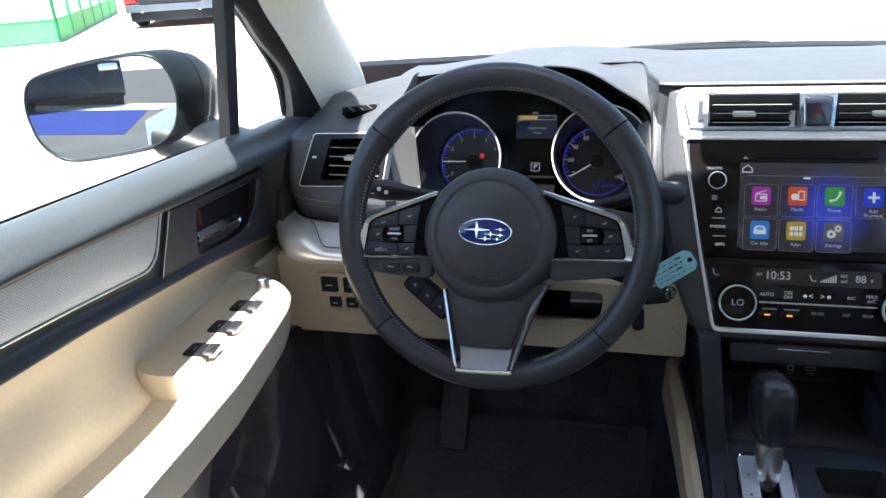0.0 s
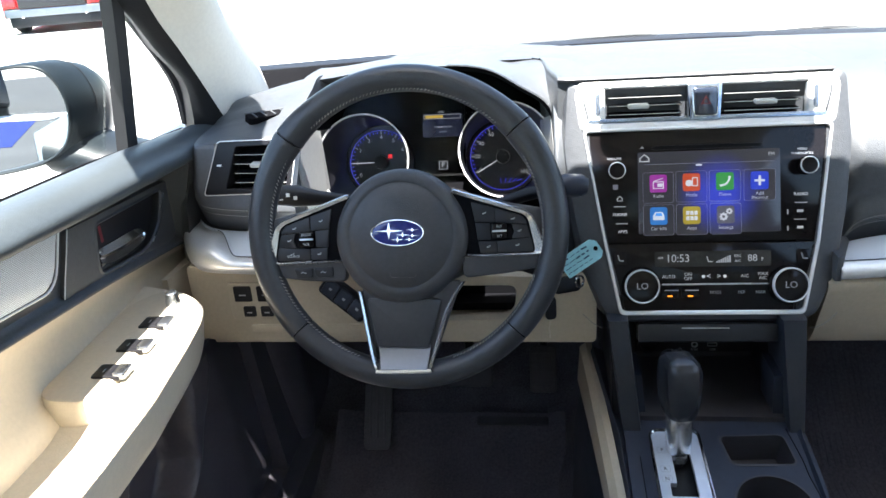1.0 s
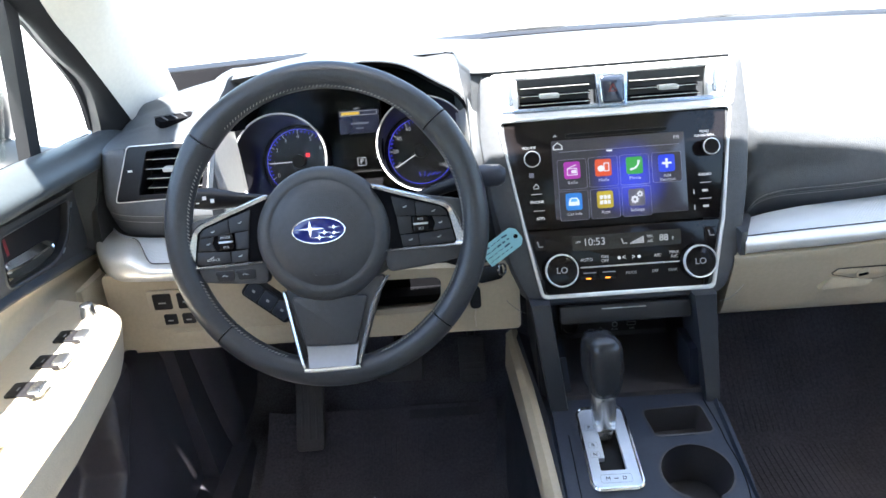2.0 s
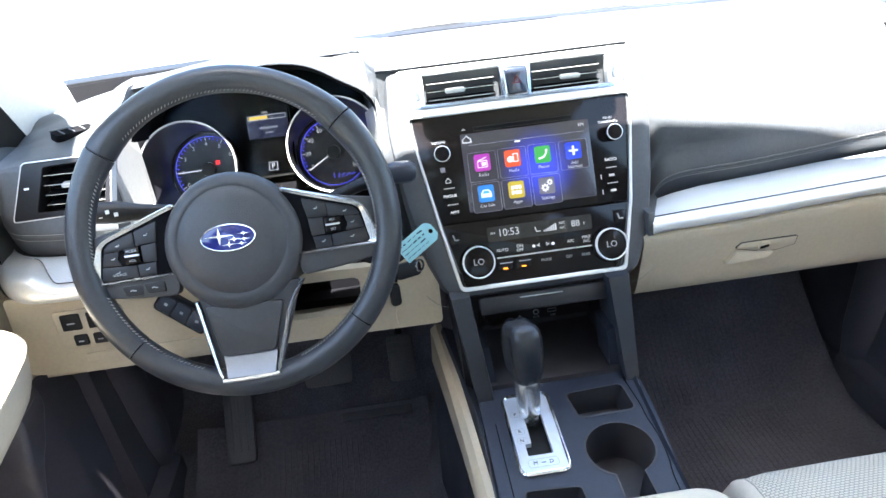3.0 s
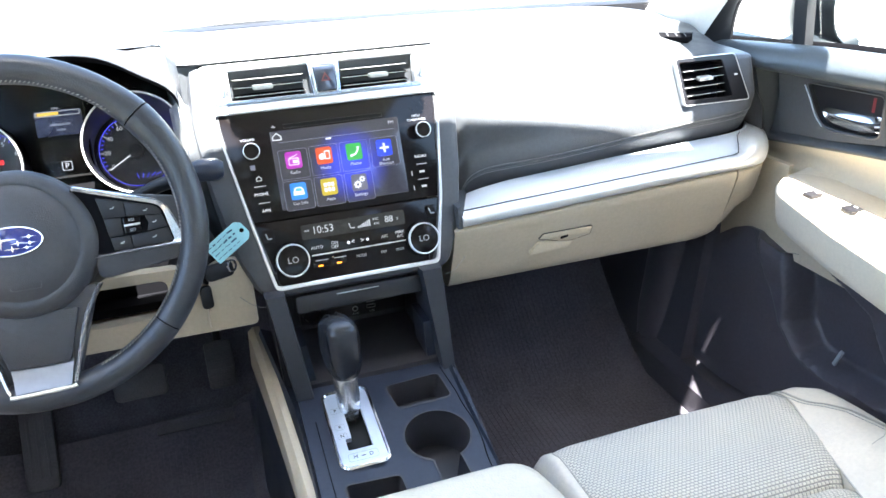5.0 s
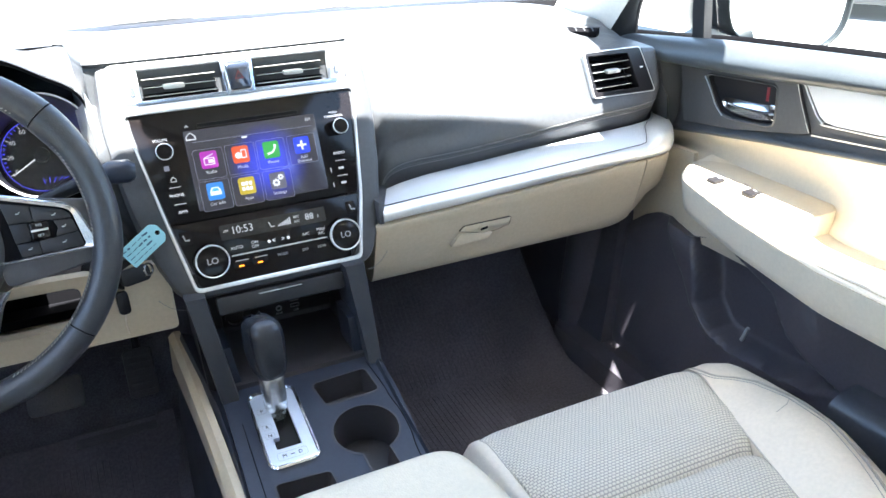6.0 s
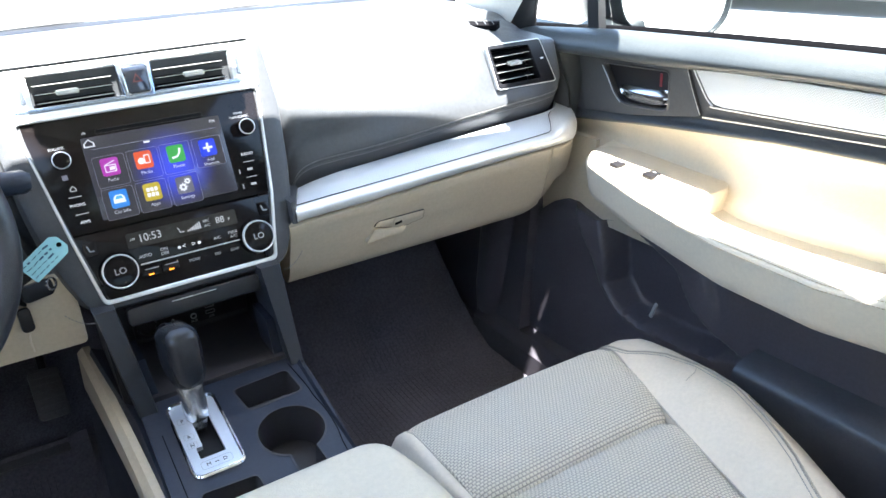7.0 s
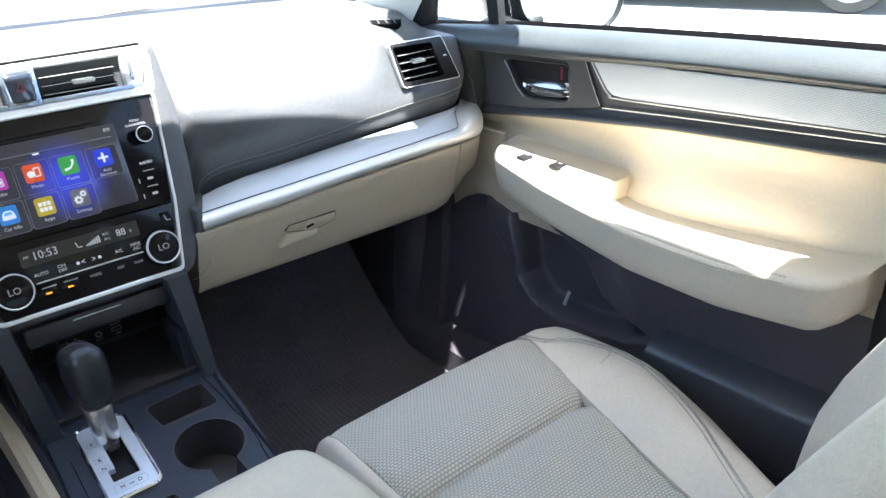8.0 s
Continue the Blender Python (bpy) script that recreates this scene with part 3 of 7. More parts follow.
# driver's knee panel with the dark gap for the column
knee = thing("knee_panel", (-0.4, 0.1, 0.77), "beige panel under the steering column", "panel")
KN = Matrix(((1, 0, 0, 0), (0, 0, -1, 0.062), (0, 1, 0, 0), (0, 0, 0, 1)))
outer = corners([(-0.668, 0.792), (-0.640, 0.787), (-0.130, 0.783), (-0.130, 0.875), (-0.22, 0.878), (-0.50, 0.888), (-0.668, 0.900)], 0.008)
hole = corners([(-0.320, 0.815), (-0.250, 0.817), (-0.234, 0.826), (-0.230, 0.866), (-0.43, 0.868), (-0.37, 0.828)], 0.012)
part("panel", plate(outer, [hole], KN, -0.01, 0.006), M_BEIGE_SHADED, knee)
# near-black plate behind the opening, its colour standing for the shade inside
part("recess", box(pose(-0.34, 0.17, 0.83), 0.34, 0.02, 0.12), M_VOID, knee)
part("under_lip", box(pose(-0.40, 0.10, 0.785), 0.50, 0.08, 0.006, 0.002), M_BEIGE_SHADED, knee)
SW = at(KN, 0, 0, 0.006)
frame_o = rrect(-0.572, 0.848, 0.086, 0.055, 0.006)
part("switch_frame", slab(frame_o, SW, 0, 0.004, 0.002), M_BEIGE_SHADED, knee)
for (sx, sy, sw, sh) in ((-0.594, 0.860, 0.024, 0.022), (-0.562, 0.860, 0.024, 0.022), (-0.588, 0.834, 0.017, 0.015), (-0.564, 0.834, 0.017, 0.015), (-0.541, 0.834, 0.014, 0.015)):
    sb = part("switch", slab(rrect(sx, sy, sw, sh, 0.002), SW, 0.003, 0.0065, 0.001), M_BLACK, knee, "small black push switch")
    part("mark", box(at(SW, sx, sy - 0.001, 0.0068), sw * 0.4, 0.0018, 0.0004), M_GREYMARK, sb)
part("card_slot", slab(rrect(-0.556, 0.806, 0.07, 0.012, 0.003), SW, 0, 0.002, 0.001), M_BEIGE_SHADED, knee)
part("fuse_lid", slab(rrect(-0.47, 0.800, 0.09, 0.024, 0.004), SW, 0, 0.002, 0.001), M_BEIGE_SHADED, knee)

# interior mirror under the roof edge
rm = thing("interior_mirror", (0, -0.10, 1.44), "dark interior mirror on a stem under the roof edge", "mirror")
part("stem", loft([[(-0.021, -0.07, 1.46), (0.021, -0.07, 1.46), (0.021, -0.07, 1.485), (-0.021, -0.07, 1.485)], [(-0.019, 0.015, 1.375), (0.019, 0.015, 1.375), (0.019, 0.020, 1.395), (-0.019, 0.020, 1.395)]]), M_BLACK, rm)
MI = tilted((0.0, 0.0, 1.345), -8)
part("mirror_case", slab(rrect(0, 0, 0.250, 0.062, 0.026, 5), MI, -0.030, 0.004, 0.008), M_BLACK, rm, "black plastic mirror case")
part("mirror_glass", slab(rrect(0, 0, 0.234, 0.048, 0.022, 5), MI, 0.003, 0.0055), M_MIRROR, rm, "reflecting mirror glass")
# welt along the seam
part("welt", tube([(x, face_y(x, seam(x) - 0.0035) + 0.0012, seam(x) - 0.0035) for x in [mix(0.168, 0.68, (i / 80) ** 2) for i in range(81)]], 0.0022, 6), M_DASH, dash)

# side end blades between dashboard and doors
for side in (-1, 1):
    prof = [(0.09, 0.86), (0.075, 0.90), (0.088, 0.97), (0.13, 1.02), (0.20, 1.035), (0.42, 1.04), (0.42, 0.86)]
    part("end_blade", loft([[(side * 0.672, y + 0.012, z) for y, z in prof], [(side * 0.692, y + 0.03, z - 0.004) for y, z in prof]]), M_DARK, dash)
# unseen plate under the dashboard, added to stop sun leaking to the floor
part("sun_block_plate", box(pose(0, 0.38, 0.800), 1.24, 0.50, 0.008), M_VOID, dash)
# near-black boxes behind all the panels, standing for the shade in the gaps
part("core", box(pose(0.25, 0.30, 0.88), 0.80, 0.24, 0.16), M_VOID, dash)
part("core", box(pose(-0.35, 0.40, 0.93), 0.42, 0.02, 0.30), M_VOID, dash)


# ---------------------------------------------------------------- air vents
def slat_bank(m, cx, cy, w, h, n, parent, tab=True, tilt=0.0, tab_x=0.0):
    """A dark recess with horizontal slats with bright front edges and a sliding tab."""
    part("cavity", slab(rrect(cx, cy, w, h, 0.003), m, -0.020, -0.018), M_VOID, parent)
    for i in range(n):
        v = cy - h / 2 + h * (i + 0.75) / (n + 0.5)
        s = at(m, cx, v, -0.008) @ pose(0, 0, 0, 18, 0, tilt)
        sl = part("slat", box(s, w - 0.004, 0.0016, 0.018, 0.0006), M_VOID, parent)
        part("edge", box(at(s, 0, 0.0004, 0.0092), w - 0.006, 0.0008, 0.0006), M_SILVER, sl, "thin bright slat edge")
        if tab and i == n // 2:
            part("tab", box(at(s, tab_x, 0.0, 0.011), 0.025, 0.0055, 0.010, 0.002), M_SILVER, sl, "silver sliding tab")


for side in (1, -1):
    v = thing("air_vent", (side * 0.575, 0.11, 0.98), "black side air vent in a silver frame", "air vent", "dashboard air vents")
    VM = vent_plane(side)
    o = corners([(-0.064 * side, 0.036), (0.049 * side, 0.036), (0.074 * side, -0.036), (-0.051 * side, -0.034)], 0.006)
    i_ = corners([(-0.0627 * side, 0.0346), (0.0474 * side, 0.0346), (0.0718 * side, -0.0346), (-0.0497 * side, -0.0327)], 0.005)
    i2 = corners([(-0.057 * side, 0.029), (0.022 * side, 0.028), (0.040 * side, -0.027), (-0.044 * side, -0.026)], 0.004)
    part("frame", band(o, i_, VM, -0.012, 0.0035, 0.0012), M_TRIM, v, "satin silver frame")
    part("bezel", band(i_, i2, VM, -0.016, 0.004, 0.001), M_BLACK, v)
    slat_bank(VM, -0.010 * side, 0.001, 0.080, 0.054, 4, v, tilt=side * 1.0)
    part("wheel_mark", box(at(VM, 0.047 * side, 0.004, 0.0045), 0.006, 0.0025, 0.0006), M_WHITE, v)

# small demister grilles on top of the ends
for side in (1, -1):
    g = thing("demister_grille", (side * 0.50, 0.19, 1.09), "thin black demister grille on the dashboard top", "grille", "demister grilles")
    GM = Matrix.Translation((side * (0.539 if side > 0 else 0.558), 0.172, 1.0770 if side > 0 else 1.0735)) @ pose(0, 0, 0, 27, 0, -side * 38)
    # raised near-black plate, its colour in place of the shade in the holes
    part("grille_plate", slab(corners([(-0.034, -0.005), (0.032, -0.007), (0.038, 0.004), (-0.038, 0.007)], 0.003), GM, -0.008, 0.0026, 0.001), M_VOID, g)
    for k in range(5):
        part("rib", box(at(GM, -0.026 + 0.013 * k, 0, 0.0026) @ pose(0, 0, 0, 0, 0, 24), 0.0016, 0.0105, 0.0024, 0.0004), M_DASH, g)
    part("lip", tube([GM @ Vector((x, y, 0.0028)) for x, y in ((-0.038, 0.0072), (0.0, 0.0058), (0.038, 0.0042))], 0.0010, 5), M_DASH, g)

# ---------------------------------------------------------------- centre stack
SM = tilted((0, 0.093, 1.0), 21.3)
house = thing("stack_housing", (0, 0.1, 0.85), "dark grained housing round the centre controls with silver frame", "console")
ho = corners([(-0.166, 0.118), (0.166, 0.118), (0.172, 0.03), (0.164, -0.055), (0.151, -0.128), (0.130, -0.176), (0.112, -0.185), (-0.105, -0.185), (-0.124, -0.176), (-0.145, -0.128), (-0.160, -0.055), (-0.172, 0.03)], 0.016)
hi = corners([(-0.140, 0.108), (0.140, 0.108), (0.138, 0.03), (0.131, -0.04), (0.122, -0.10), (0.110, -0.150), (0.104, -0.171), (-0.097, -0.171), (-0.102, -0.150), (-0.114, -0.10), (-0.126, -0.04), (-0.137, 0.03)], 0.006)
rings = [[SM @ Vector((x * 1.02, y, -0.09)) for x, y in ho], [SM @ Vector((x, y, -0.012)) for x, y in ho], [SM @ Vector((x, y, -0.002)) for x, y in inset(ho, 0.004)], [SM @ Vector((x, y, 0.002)) for x, y in inset(ho, 0.014)], [SM @ Vector((x, y, 0.001)) for x, y in hi], [SM @ Vector((x, y, -0.02)) for x, y in hi]]
part("surround", loft(rings, cap=False), M_HOUSE, house)
fo = corners([(-0.146, 0.0535), (0.146, 0.0535), (0.1300, -0.087), (0.1125, -0.1755), (-0.1045, -0.1755), (-0.1220, -0.087)], 0.008)
fi = corners([(-0.1425, 0.0495), (0.1425, 0.0495), (0.1265, -0.087), (0.1090, -0.1700), (-0.1010, -0.1700), (-0.1185, -0.087)], 0.006)
part("silver_frame", band(fo, fi, SM, -0.006, 0.005, 0.0012), M_TRIM, house, "satin silver frame")
stitch_line([SM @ Vector((sx * mix(0.118, 0.150, t), -0.192 + 0.020 * t * t, 0.001)) for sx in (1,) for t in [i / 8 for i in range(9)]], house, r=0.0005)
stitch_line([SM @ Vector((-mix(0.118, 0.150, t), -0.192 + 0.020 * t * t, 0.001)) for t in [i / 8 for i in range(9)]], house, r=0.0005)

M_HAZD = mat("smoked_blue_lens", (0.020, 0.028, 0.045), 0.10, coat=0.5, var=0.05)
M_HAZ = mat("smoked_chrome", (0.30, 0.35, 0.43), 0.16, 0.85, var=0.05)
cv = thing("centre_air_vents", (0, 0.12, 1.05), "pair of black air vents in a silver surround", "air vent", "dashboard air vents")
vo = corners([(-0.149, 0.112), (0.149, 0.112), (0.156, 0.098), (0.149, 0.050), (-0.149, 0.050), (-0.156, 0.098)], 0.010)
vi = corners([(-0.140, 0.103), (0.140, 0.103), (0.146, 0.094), (0.139, 0.060), (-0.139, 0.060), (-0.146, 0.094)], 0.007)
part("surround", band(vo, vi, SM, -0.03, 0.003, 0.002), M_TRIM, cv, "satin silver surround")
part("back", slab(vi, SM, -0.024, -0.020), M_VOID, cv)
part("lower_bar", slab(corners([(-0.139, 0.060), (0.139, 0.060), (0.139, 0.066), (-0.139, 0.066)], 0.001), SM, -0.02, 0.002, 0.001), M_HAZ, cv)
for cx, tx in ((-0.0705, -0.008), (0.0655, 0.004)):
    slat_bank(SM, cx, 0.083, 0.092, 0.036, 3, cv, tab_x=tx)
for sx in (-1, 1):
    part("end_plate", slab(corners([(sx * 0.118, 0.102), (sx * 0.142, 0.102), (sx * 0.144, 0.092), (sx * 0.136, 0.062), (sx * 0.118, 0.062)], 0.002), SM, -0.012, 0.0015, 0.001), M_TRIM, cv)
    part("vent_wheel", box(at(SM, sx * 0.127, 0.084, 0.001), 0.006, 0.026, 0.006, 0.002), M_HAZ, cv, "ribbed silver thumb wheel")
part("hazard_panel", slab(corners([(-0.0175, 0.0600), (0.0175, 0.0600), (0.0205, 0.1045), (-0.0205, 0.1045)], 0.002), SM, -0.01, 0.004, 0.0015), M_HAZ, cv)
hz = corners([(-0.0125, 0.0655), (0.0125, 0.0655), (0.0140, 0.0985), (-0.0140, 0.0985)], 0.003)
part("button_rim", band(inset(hz, -0.0014), hz, SM, 0.002, 0.0062, 0.0005), M_CHROME, cv)
hb = part("hazard_button", slab(inset(hz, 0.0003), SM, 0.0, 0.0075, 0.002), M_HAZD, cv, "black hazard button with a red triangle")
M_RED = mat("red_marking", (0.13, 0.016, 0.02), 0.4)
part("triangle", band([(-0.006, 0.078), (0.006, 0.078), (0.0, 0.089)], [(-0.0035, 0.0795), (0.0035, 0.0795), (0.0, 0.086)], SM, 0.0078, 0.0084), M_RED, hb)

# head unit
M_SCREEN = mat("lit_screen", (0.004, 0.004, 0.006), 0.12, emit=(0.02, 0.022, 0.075), power=0.075, var=0.0)
sn, sl_ = M_SCREEN.node_tree.nodes, M_SCREEN.node_tree.links
tcs, dst, mrs, crs = sn.new("ShaderNodeTexCoord"), sn.new("ShaderNodeVectorMath"), sn.new("ShaderNodeMapRange"), sn.new("ShaderNodeMix")
dst.operation, crs.data_type = "DISTANCE", "RGBA"
dst.inputs[1].default_value = SM @ Vector((0.016, -0.030, 0.0))
sl_.new(tcs.outputs["Object"], dst.inputs[0])
sl_.new(dst.outputs["Value"], mrs.inputs["Value"])
mrs.interpolation_type = "SMOOTHSTEP"
mrs.inputs["From Min"].default_value, mrs.inputs["From Max"].default_value = 0.004, 0.055
mrs.inputs["To Min"].default_value, mrs.inputs["To Max"].default_value = 1.0, 0.0
sl_.new(mrs.outputs["Result"], crs.inputs["Factor"])
crs.inputs["A"].default_value, crs.inputs["B"].default_value = (0.045, 0.047, 0.065, 1), (0.06, 0.10, 1.0, 1)
sl_.new(crs.outputs["Result"], sn["Principled BSDF"].inputs["Emission Color"])
hu = thing("infotainment_unit", (0, 0.09, 0.92), "gloss black touchscreen unit showing a lit menu", "infotainment screen")
po = corners([(-0.1425, 0.0495), (0.1425, 0.0495), (0.1268, -0.0868), (-0.1188, -0.0868)], 0.004)
part("panel", slab(po, SM, -0.01, 0.0005, 0.0008), M_GLOSS, hu)
part("screen", slab(rrect(0.003, -0.0263, 0.166, 0.0995, 0.002), SM, 0.0, 0.0012, 0.0004), M_SCREEN, hu, "lit touchscreen with coloured icons")
part("disc_slot", slab(rrect(0.002, 0.0285, 0.124, 0.0028, 0.0012), SM, 0.0004, 0.0009), M_VOID, hu)
part("slot_lip", band(rrect(0.002, 0.0285, 0.128, 0.0056, 0.001), rrect(0.002, 0.0285, 0.1268, 0.0044, 0.0008), SM, 0.0002, 0.001), M_BLACK, hu)


def lit(name, c, power):
    return mat(name, tuple(0.3 * v for v in c), 0.3, emit=c, power=power * 0.17, var=0.0)


M_LITW = lit("lit_white", (0.75, 0.78, 0.85), 0.48)
M_LITD = lit("lit_dim_white", (0.60, 0.62, 0.66), 0.30)
M_LITL = lit("lit_dial_white", (0.50, 0.52, 0.58), 0.20)
M_LITE = lit("lit_edge", (0.22, 0.23, 0.30), 0.30)
ICON = [(-0.056, -0.015, (0.42, 0.03, 0.40), "Radio"), (-0.017, -0.0145, (0.75, 0.10, 0.03), "Media"), (0.022, -0.0145, (0.05, 0.40, 0.08), "Phone"), (0.062, -0.0145, (0.02, 0.06, 0.75), "Add\nShortcut"),
        (-0.056, -0.0545, (0.03, 0.24, 0.72), "Car Info"), (-0.017, -0.0545, (0.52, 0.40, 0.03), "Apps"), (0.0225, -0.0545, (0.13, 0.13, 0.17), "Settings")]
for k, (x, y, c, name) in enumerate(ICON):
    tile = part("menu_tile", slab(rrect(x, y - 0.005, 0.036, 0.037, 0.003), SM, 0.001, 0.0016), M_SCREEN, hu)
    part("tile_edge", band(rrect(x, y - 0.005, 0.0365, 0.0375, 0.003), rrect(x, y - 0.005, 0.0357, 0.0367, 0.0027), SM, 0.0014, 0.0018), M_LITE, tile)
    part("icon", slab(rrect(x, y, 0.0205, 0.0215, 0.003), SM, 0.0015, 0.0021), lit("icon_colour", c, 0.36), tile)
    part_m = at(SM, x, y, 0.0021)
    if k == 0:
        part("symbol", band(rrect(x, y - 0.002, 0.013, 0.009, 0.001), rrect(x, y - 0.002, 0.011, 0.007, 0.001), SM, 0.002, 0.0025), M_LITW, tile)
        part("symbol", box(at(part_m, 0, 0.0045) @ pose(0, 0, 0, 0, 0, 20), 0.012, 0.001, 0.0006), M_LITW, tile)
        part("symbol", box(at(part_m, 0.002, -0.002), 0.006, 0.004, 0.0006), M_LITW, tile)
    elif k == 1:
        part("symbol", lathe([(0.004, 0), (0.004, 0.0005), (0.0001, 0.0005)], at(part_m, -0.003, -0.001), 16), M_LITW, tile)
        part("symbol", band(rrect(x + 0.004, y + 0.0005, 0.007, 0.011, 0.001), rrect(x + 0.004, y + 0.0005, 0.0048, 0.0085, 0.001), SM, 0.002, 0.0025), M_LITW, tile)
    elif k == 2:
        part("symbol", tube([part_m @ Vector(p) for p in ((-0.0055, -0.005, 0), (0.001, -0.0035, 0), (0.0045, 0.001, 0), (0.0055, 0.006, 0))], [0.0018, 0.0012, 0.0012, 0.0018], 6), M_LITW, tile)
    elif k == 3:
        part("symbol", box(part_m, 0.012, 0.0026, 0.0008), M_LITW, tile)
        part("symbol", box(at(part_m, 0, 0, 0.0002), 0.0026, 0.012, 0.0008), M_LITW, tile)
    elif k == 4:
        part("symbol", slab(corners([(x - 0.007, y - 0.005), (x + 0.007, y - 0.005), (x + 0.0065, y + 0.001), (x + 0.004, y + 0.005), (x - 0.004, y + 0.005), (x - 0.0065, y + 0.001)], 0.001), SM, 0.002, 0.0025), M_LITW, tile)
        part("symbol", slab(corners([(x - 0.0045, y + 0.0), (x + 0.0045, y + 0.0), (x + 0.003, y + 0.0035), (x - 0.003, y + 0.0035)], 0.0005), SM, 0.0024, 0.0028), lit("icon_inset", (0.03, 0.24, 0.72), 0.9), tile)
    elif k == 5:
        for ix in (-1, 0, 1):
            for iy in (0, 1):
                part("symbol", box(at(part_m, ix * 0.0048, 0.003 - iy * 0.0065), 0.0038, 0.0048, 0.0008, 0.0005), M_LITW, tile)
    else:
        for gx, gy, gr in ((-0.0025, -0.0025, 0.0042), (0.0042, 0.0040, 0.003)):
            part("symbol", band(circle(x + gx, y + gy, gr, 16), circle(x + gx, y + gy, gr * 0.45, 16), SM, 0.002, 0.0025), M_LITW, tile)
            for a in range(8):
                part("tooth", box(at(part_m, gx + gr * 1.1 * math.cos(a * math.pi / 4), gy + gr * 1.1 * math.sin(a * math.pi / 4)), 0.0012, 0.0012, 0.0008), M_LITW, tile)
    for li, line in enumerate(name.split("\n")):
        words("caption", line, at(SM, x, y - 0.0155 - 0.0048 * li, 0.0021), 0.0056, M_LITD, tile)
part("home_symbol", band([(-0.078, 0.0115), (-0.066, 0.0115), (-0.066, 0.0165), (-0.072, 0.0215), (-0.078, 0.0165)], [(-0.0765, 0.013), (-0.0675, 0.013), (-0.0675, 0.016), (-0.072, 0.0197), (-0.0765, 0.016)], SM, 0.001, 0.0018), M_LITD, hu)
part("menu_rule", box(at(SM, 0.004, 0.0085, 0.0014), 0.15, 0.0006, 0.0004), M_LITE, hu)
part("menu_tab", box(at(SM, -0.008, 0.0063, 0.0016), 0.007, 0.002, 0.0006), M_LITW, hu)
words("band_label", "FM", at(SM, 0.076, 0.0168, 0.0014), 0.0062, M_LITD, hu)
# printed white lettering, given a glow of its own to read bright
words("knob_label", "VOLUME", at(SM, -0.108, 0.0165, 0.001), 0.0045, M_LITW, hu)
words("knob_label", "MENU", at(SM, 0.111, 0.0215, 0.001), 0.0042, M_LITW, hu)
words("knob_label", "TUNE/SCROLL", at(SM, 0.111, 0.0165, 0.001), 0.0040, M_LITW, hu)
words("key_label", "PHONE", at(SM, -0.102, -0.052, 0.001), 0.0052, M_LITW, hu)
words("key_label", "APPS", at(SM, -0.099, -0.073, 0.001), 0.0052, M_LITW, hu)
words("key_label", "RADIO", at(SM, 0.109, -0.032, 0.001), 0.0052, M_LITW, hu)
part("star_key", box(at(SM, -0.107, -0.018, 0.001), 0.006, 0.006, 0.0005), M_LITE, hu)
part("home_key", band([(-0.1055, -0.0355), (-0.0985, -0.0355), (-0.0985, -0.032), (-0.102, -0.0285), (-0.1055, -0.032)], [(-0.1045, -0.0345), (-0.0995, -0.0345), (-0.0995, -0.0325), (-0.102, -0.030), (-0.1045, -0.0325)], SM, 0.0006, 0.0012), M_LITD, hu)
for x, y in ((-0.102, -0.042), (-0.1, -0.063), (0.109, -0.042), (0.108, -0.062)):
    part("key_rule", box(at(SM, x, y, 0.001), 0.014, 0.0009, 0.0005), M_LITD, hu)
for y in (-0.052, -0.0715):
    part("skip_mark", box(at(SM, 0.108, y, 0.001), 0.007, 0.003, 0.0005), M_LITD, hu)
    part("skip_mark", box(at(SM, 0.094, y - 0.001, 0.001), 0.0012, 0.006, 0.0005), M_LITD, hu)
part("eject_mark", slab([(-0.0775, 0.028), (-0.0715, 0.028), (-0.0745, 0.031)], SM, 0.0004, 0.001), M_LITD, hu)
for kx in (-0.106, 0.115):
    kn = part("knob", lathe([(0.0108, 0), (0.0100, 0.013), (0.0090, 0.0142), (0.0001, 0.0142)], at(SM, kx, 0.0015), 28), M_GLOSS, hu, "black rotary knob")
    part("knob_ring", lathe([(0.0092, 0.0128), (0.0103, 0.0128), (0.0103, 0.0142), (0.0092, 0.0148), (0.0092, 0.0128)], at(SM, kx, 0.0015), 28, cap=False), M_TRIM, kn, "chrome ring")

# climate controls
cl = thing("climate_panel", (0, 0.05, 0.85), "gloss black climate control panel with two dials", "climate control")
co = corners([(-0.1186, -0.0882), (0.1266, -0.0882), (0.1090, -0.1705), (-0.1010, -0.1705)], 0.004)
part("panel", slab(co, SM, -0.01, 0.0005, 0.0008), M_GLOSS, cl)
disp = part("display", slab(rrect(0.0065, -0.1075, 0.136, 0.019, 0.002), SM, 0.0, 0.0011), mat("display_glass", (0.02, 0.019, 0.018), 0.2), cl)
words("clock_digits", "10:53", at(SM, -0.034, -0.107, 0.0013), 0.0135, M_LITD, disp, stretch=0.95)
words("clock_note", "AM", at(SM, -0.0545, -0.106, 0.0013), 0.0042, M_LITD, disp)
words("temperature", "88", at(SM, 0.053, -0.1075, 0.0013), 0.0115, M_LITD, disp)
words("temperature_unit", "F", at(SM, 0.0645, -0.109, 0.0013), 0.0055, M_LITD, disp)
words("display_note", "A/C", at(SM, 0.036, -0.1105, 0.0013), 0.0045, M_LITD, disp)
words("display_note", "REC", at(SM, 0.036, -0.1045, 0.0013), 0.0045, M_LITD, disp)
for k in range(7):
    part("fan_bar", box(at(SM, 0.012 + 0.0025 * k, -0.1115 + 0.0006 * k, 0.0012), 0.0017, 0.002 + 0.0011 * k, 0.0004), M_LITD, disp)
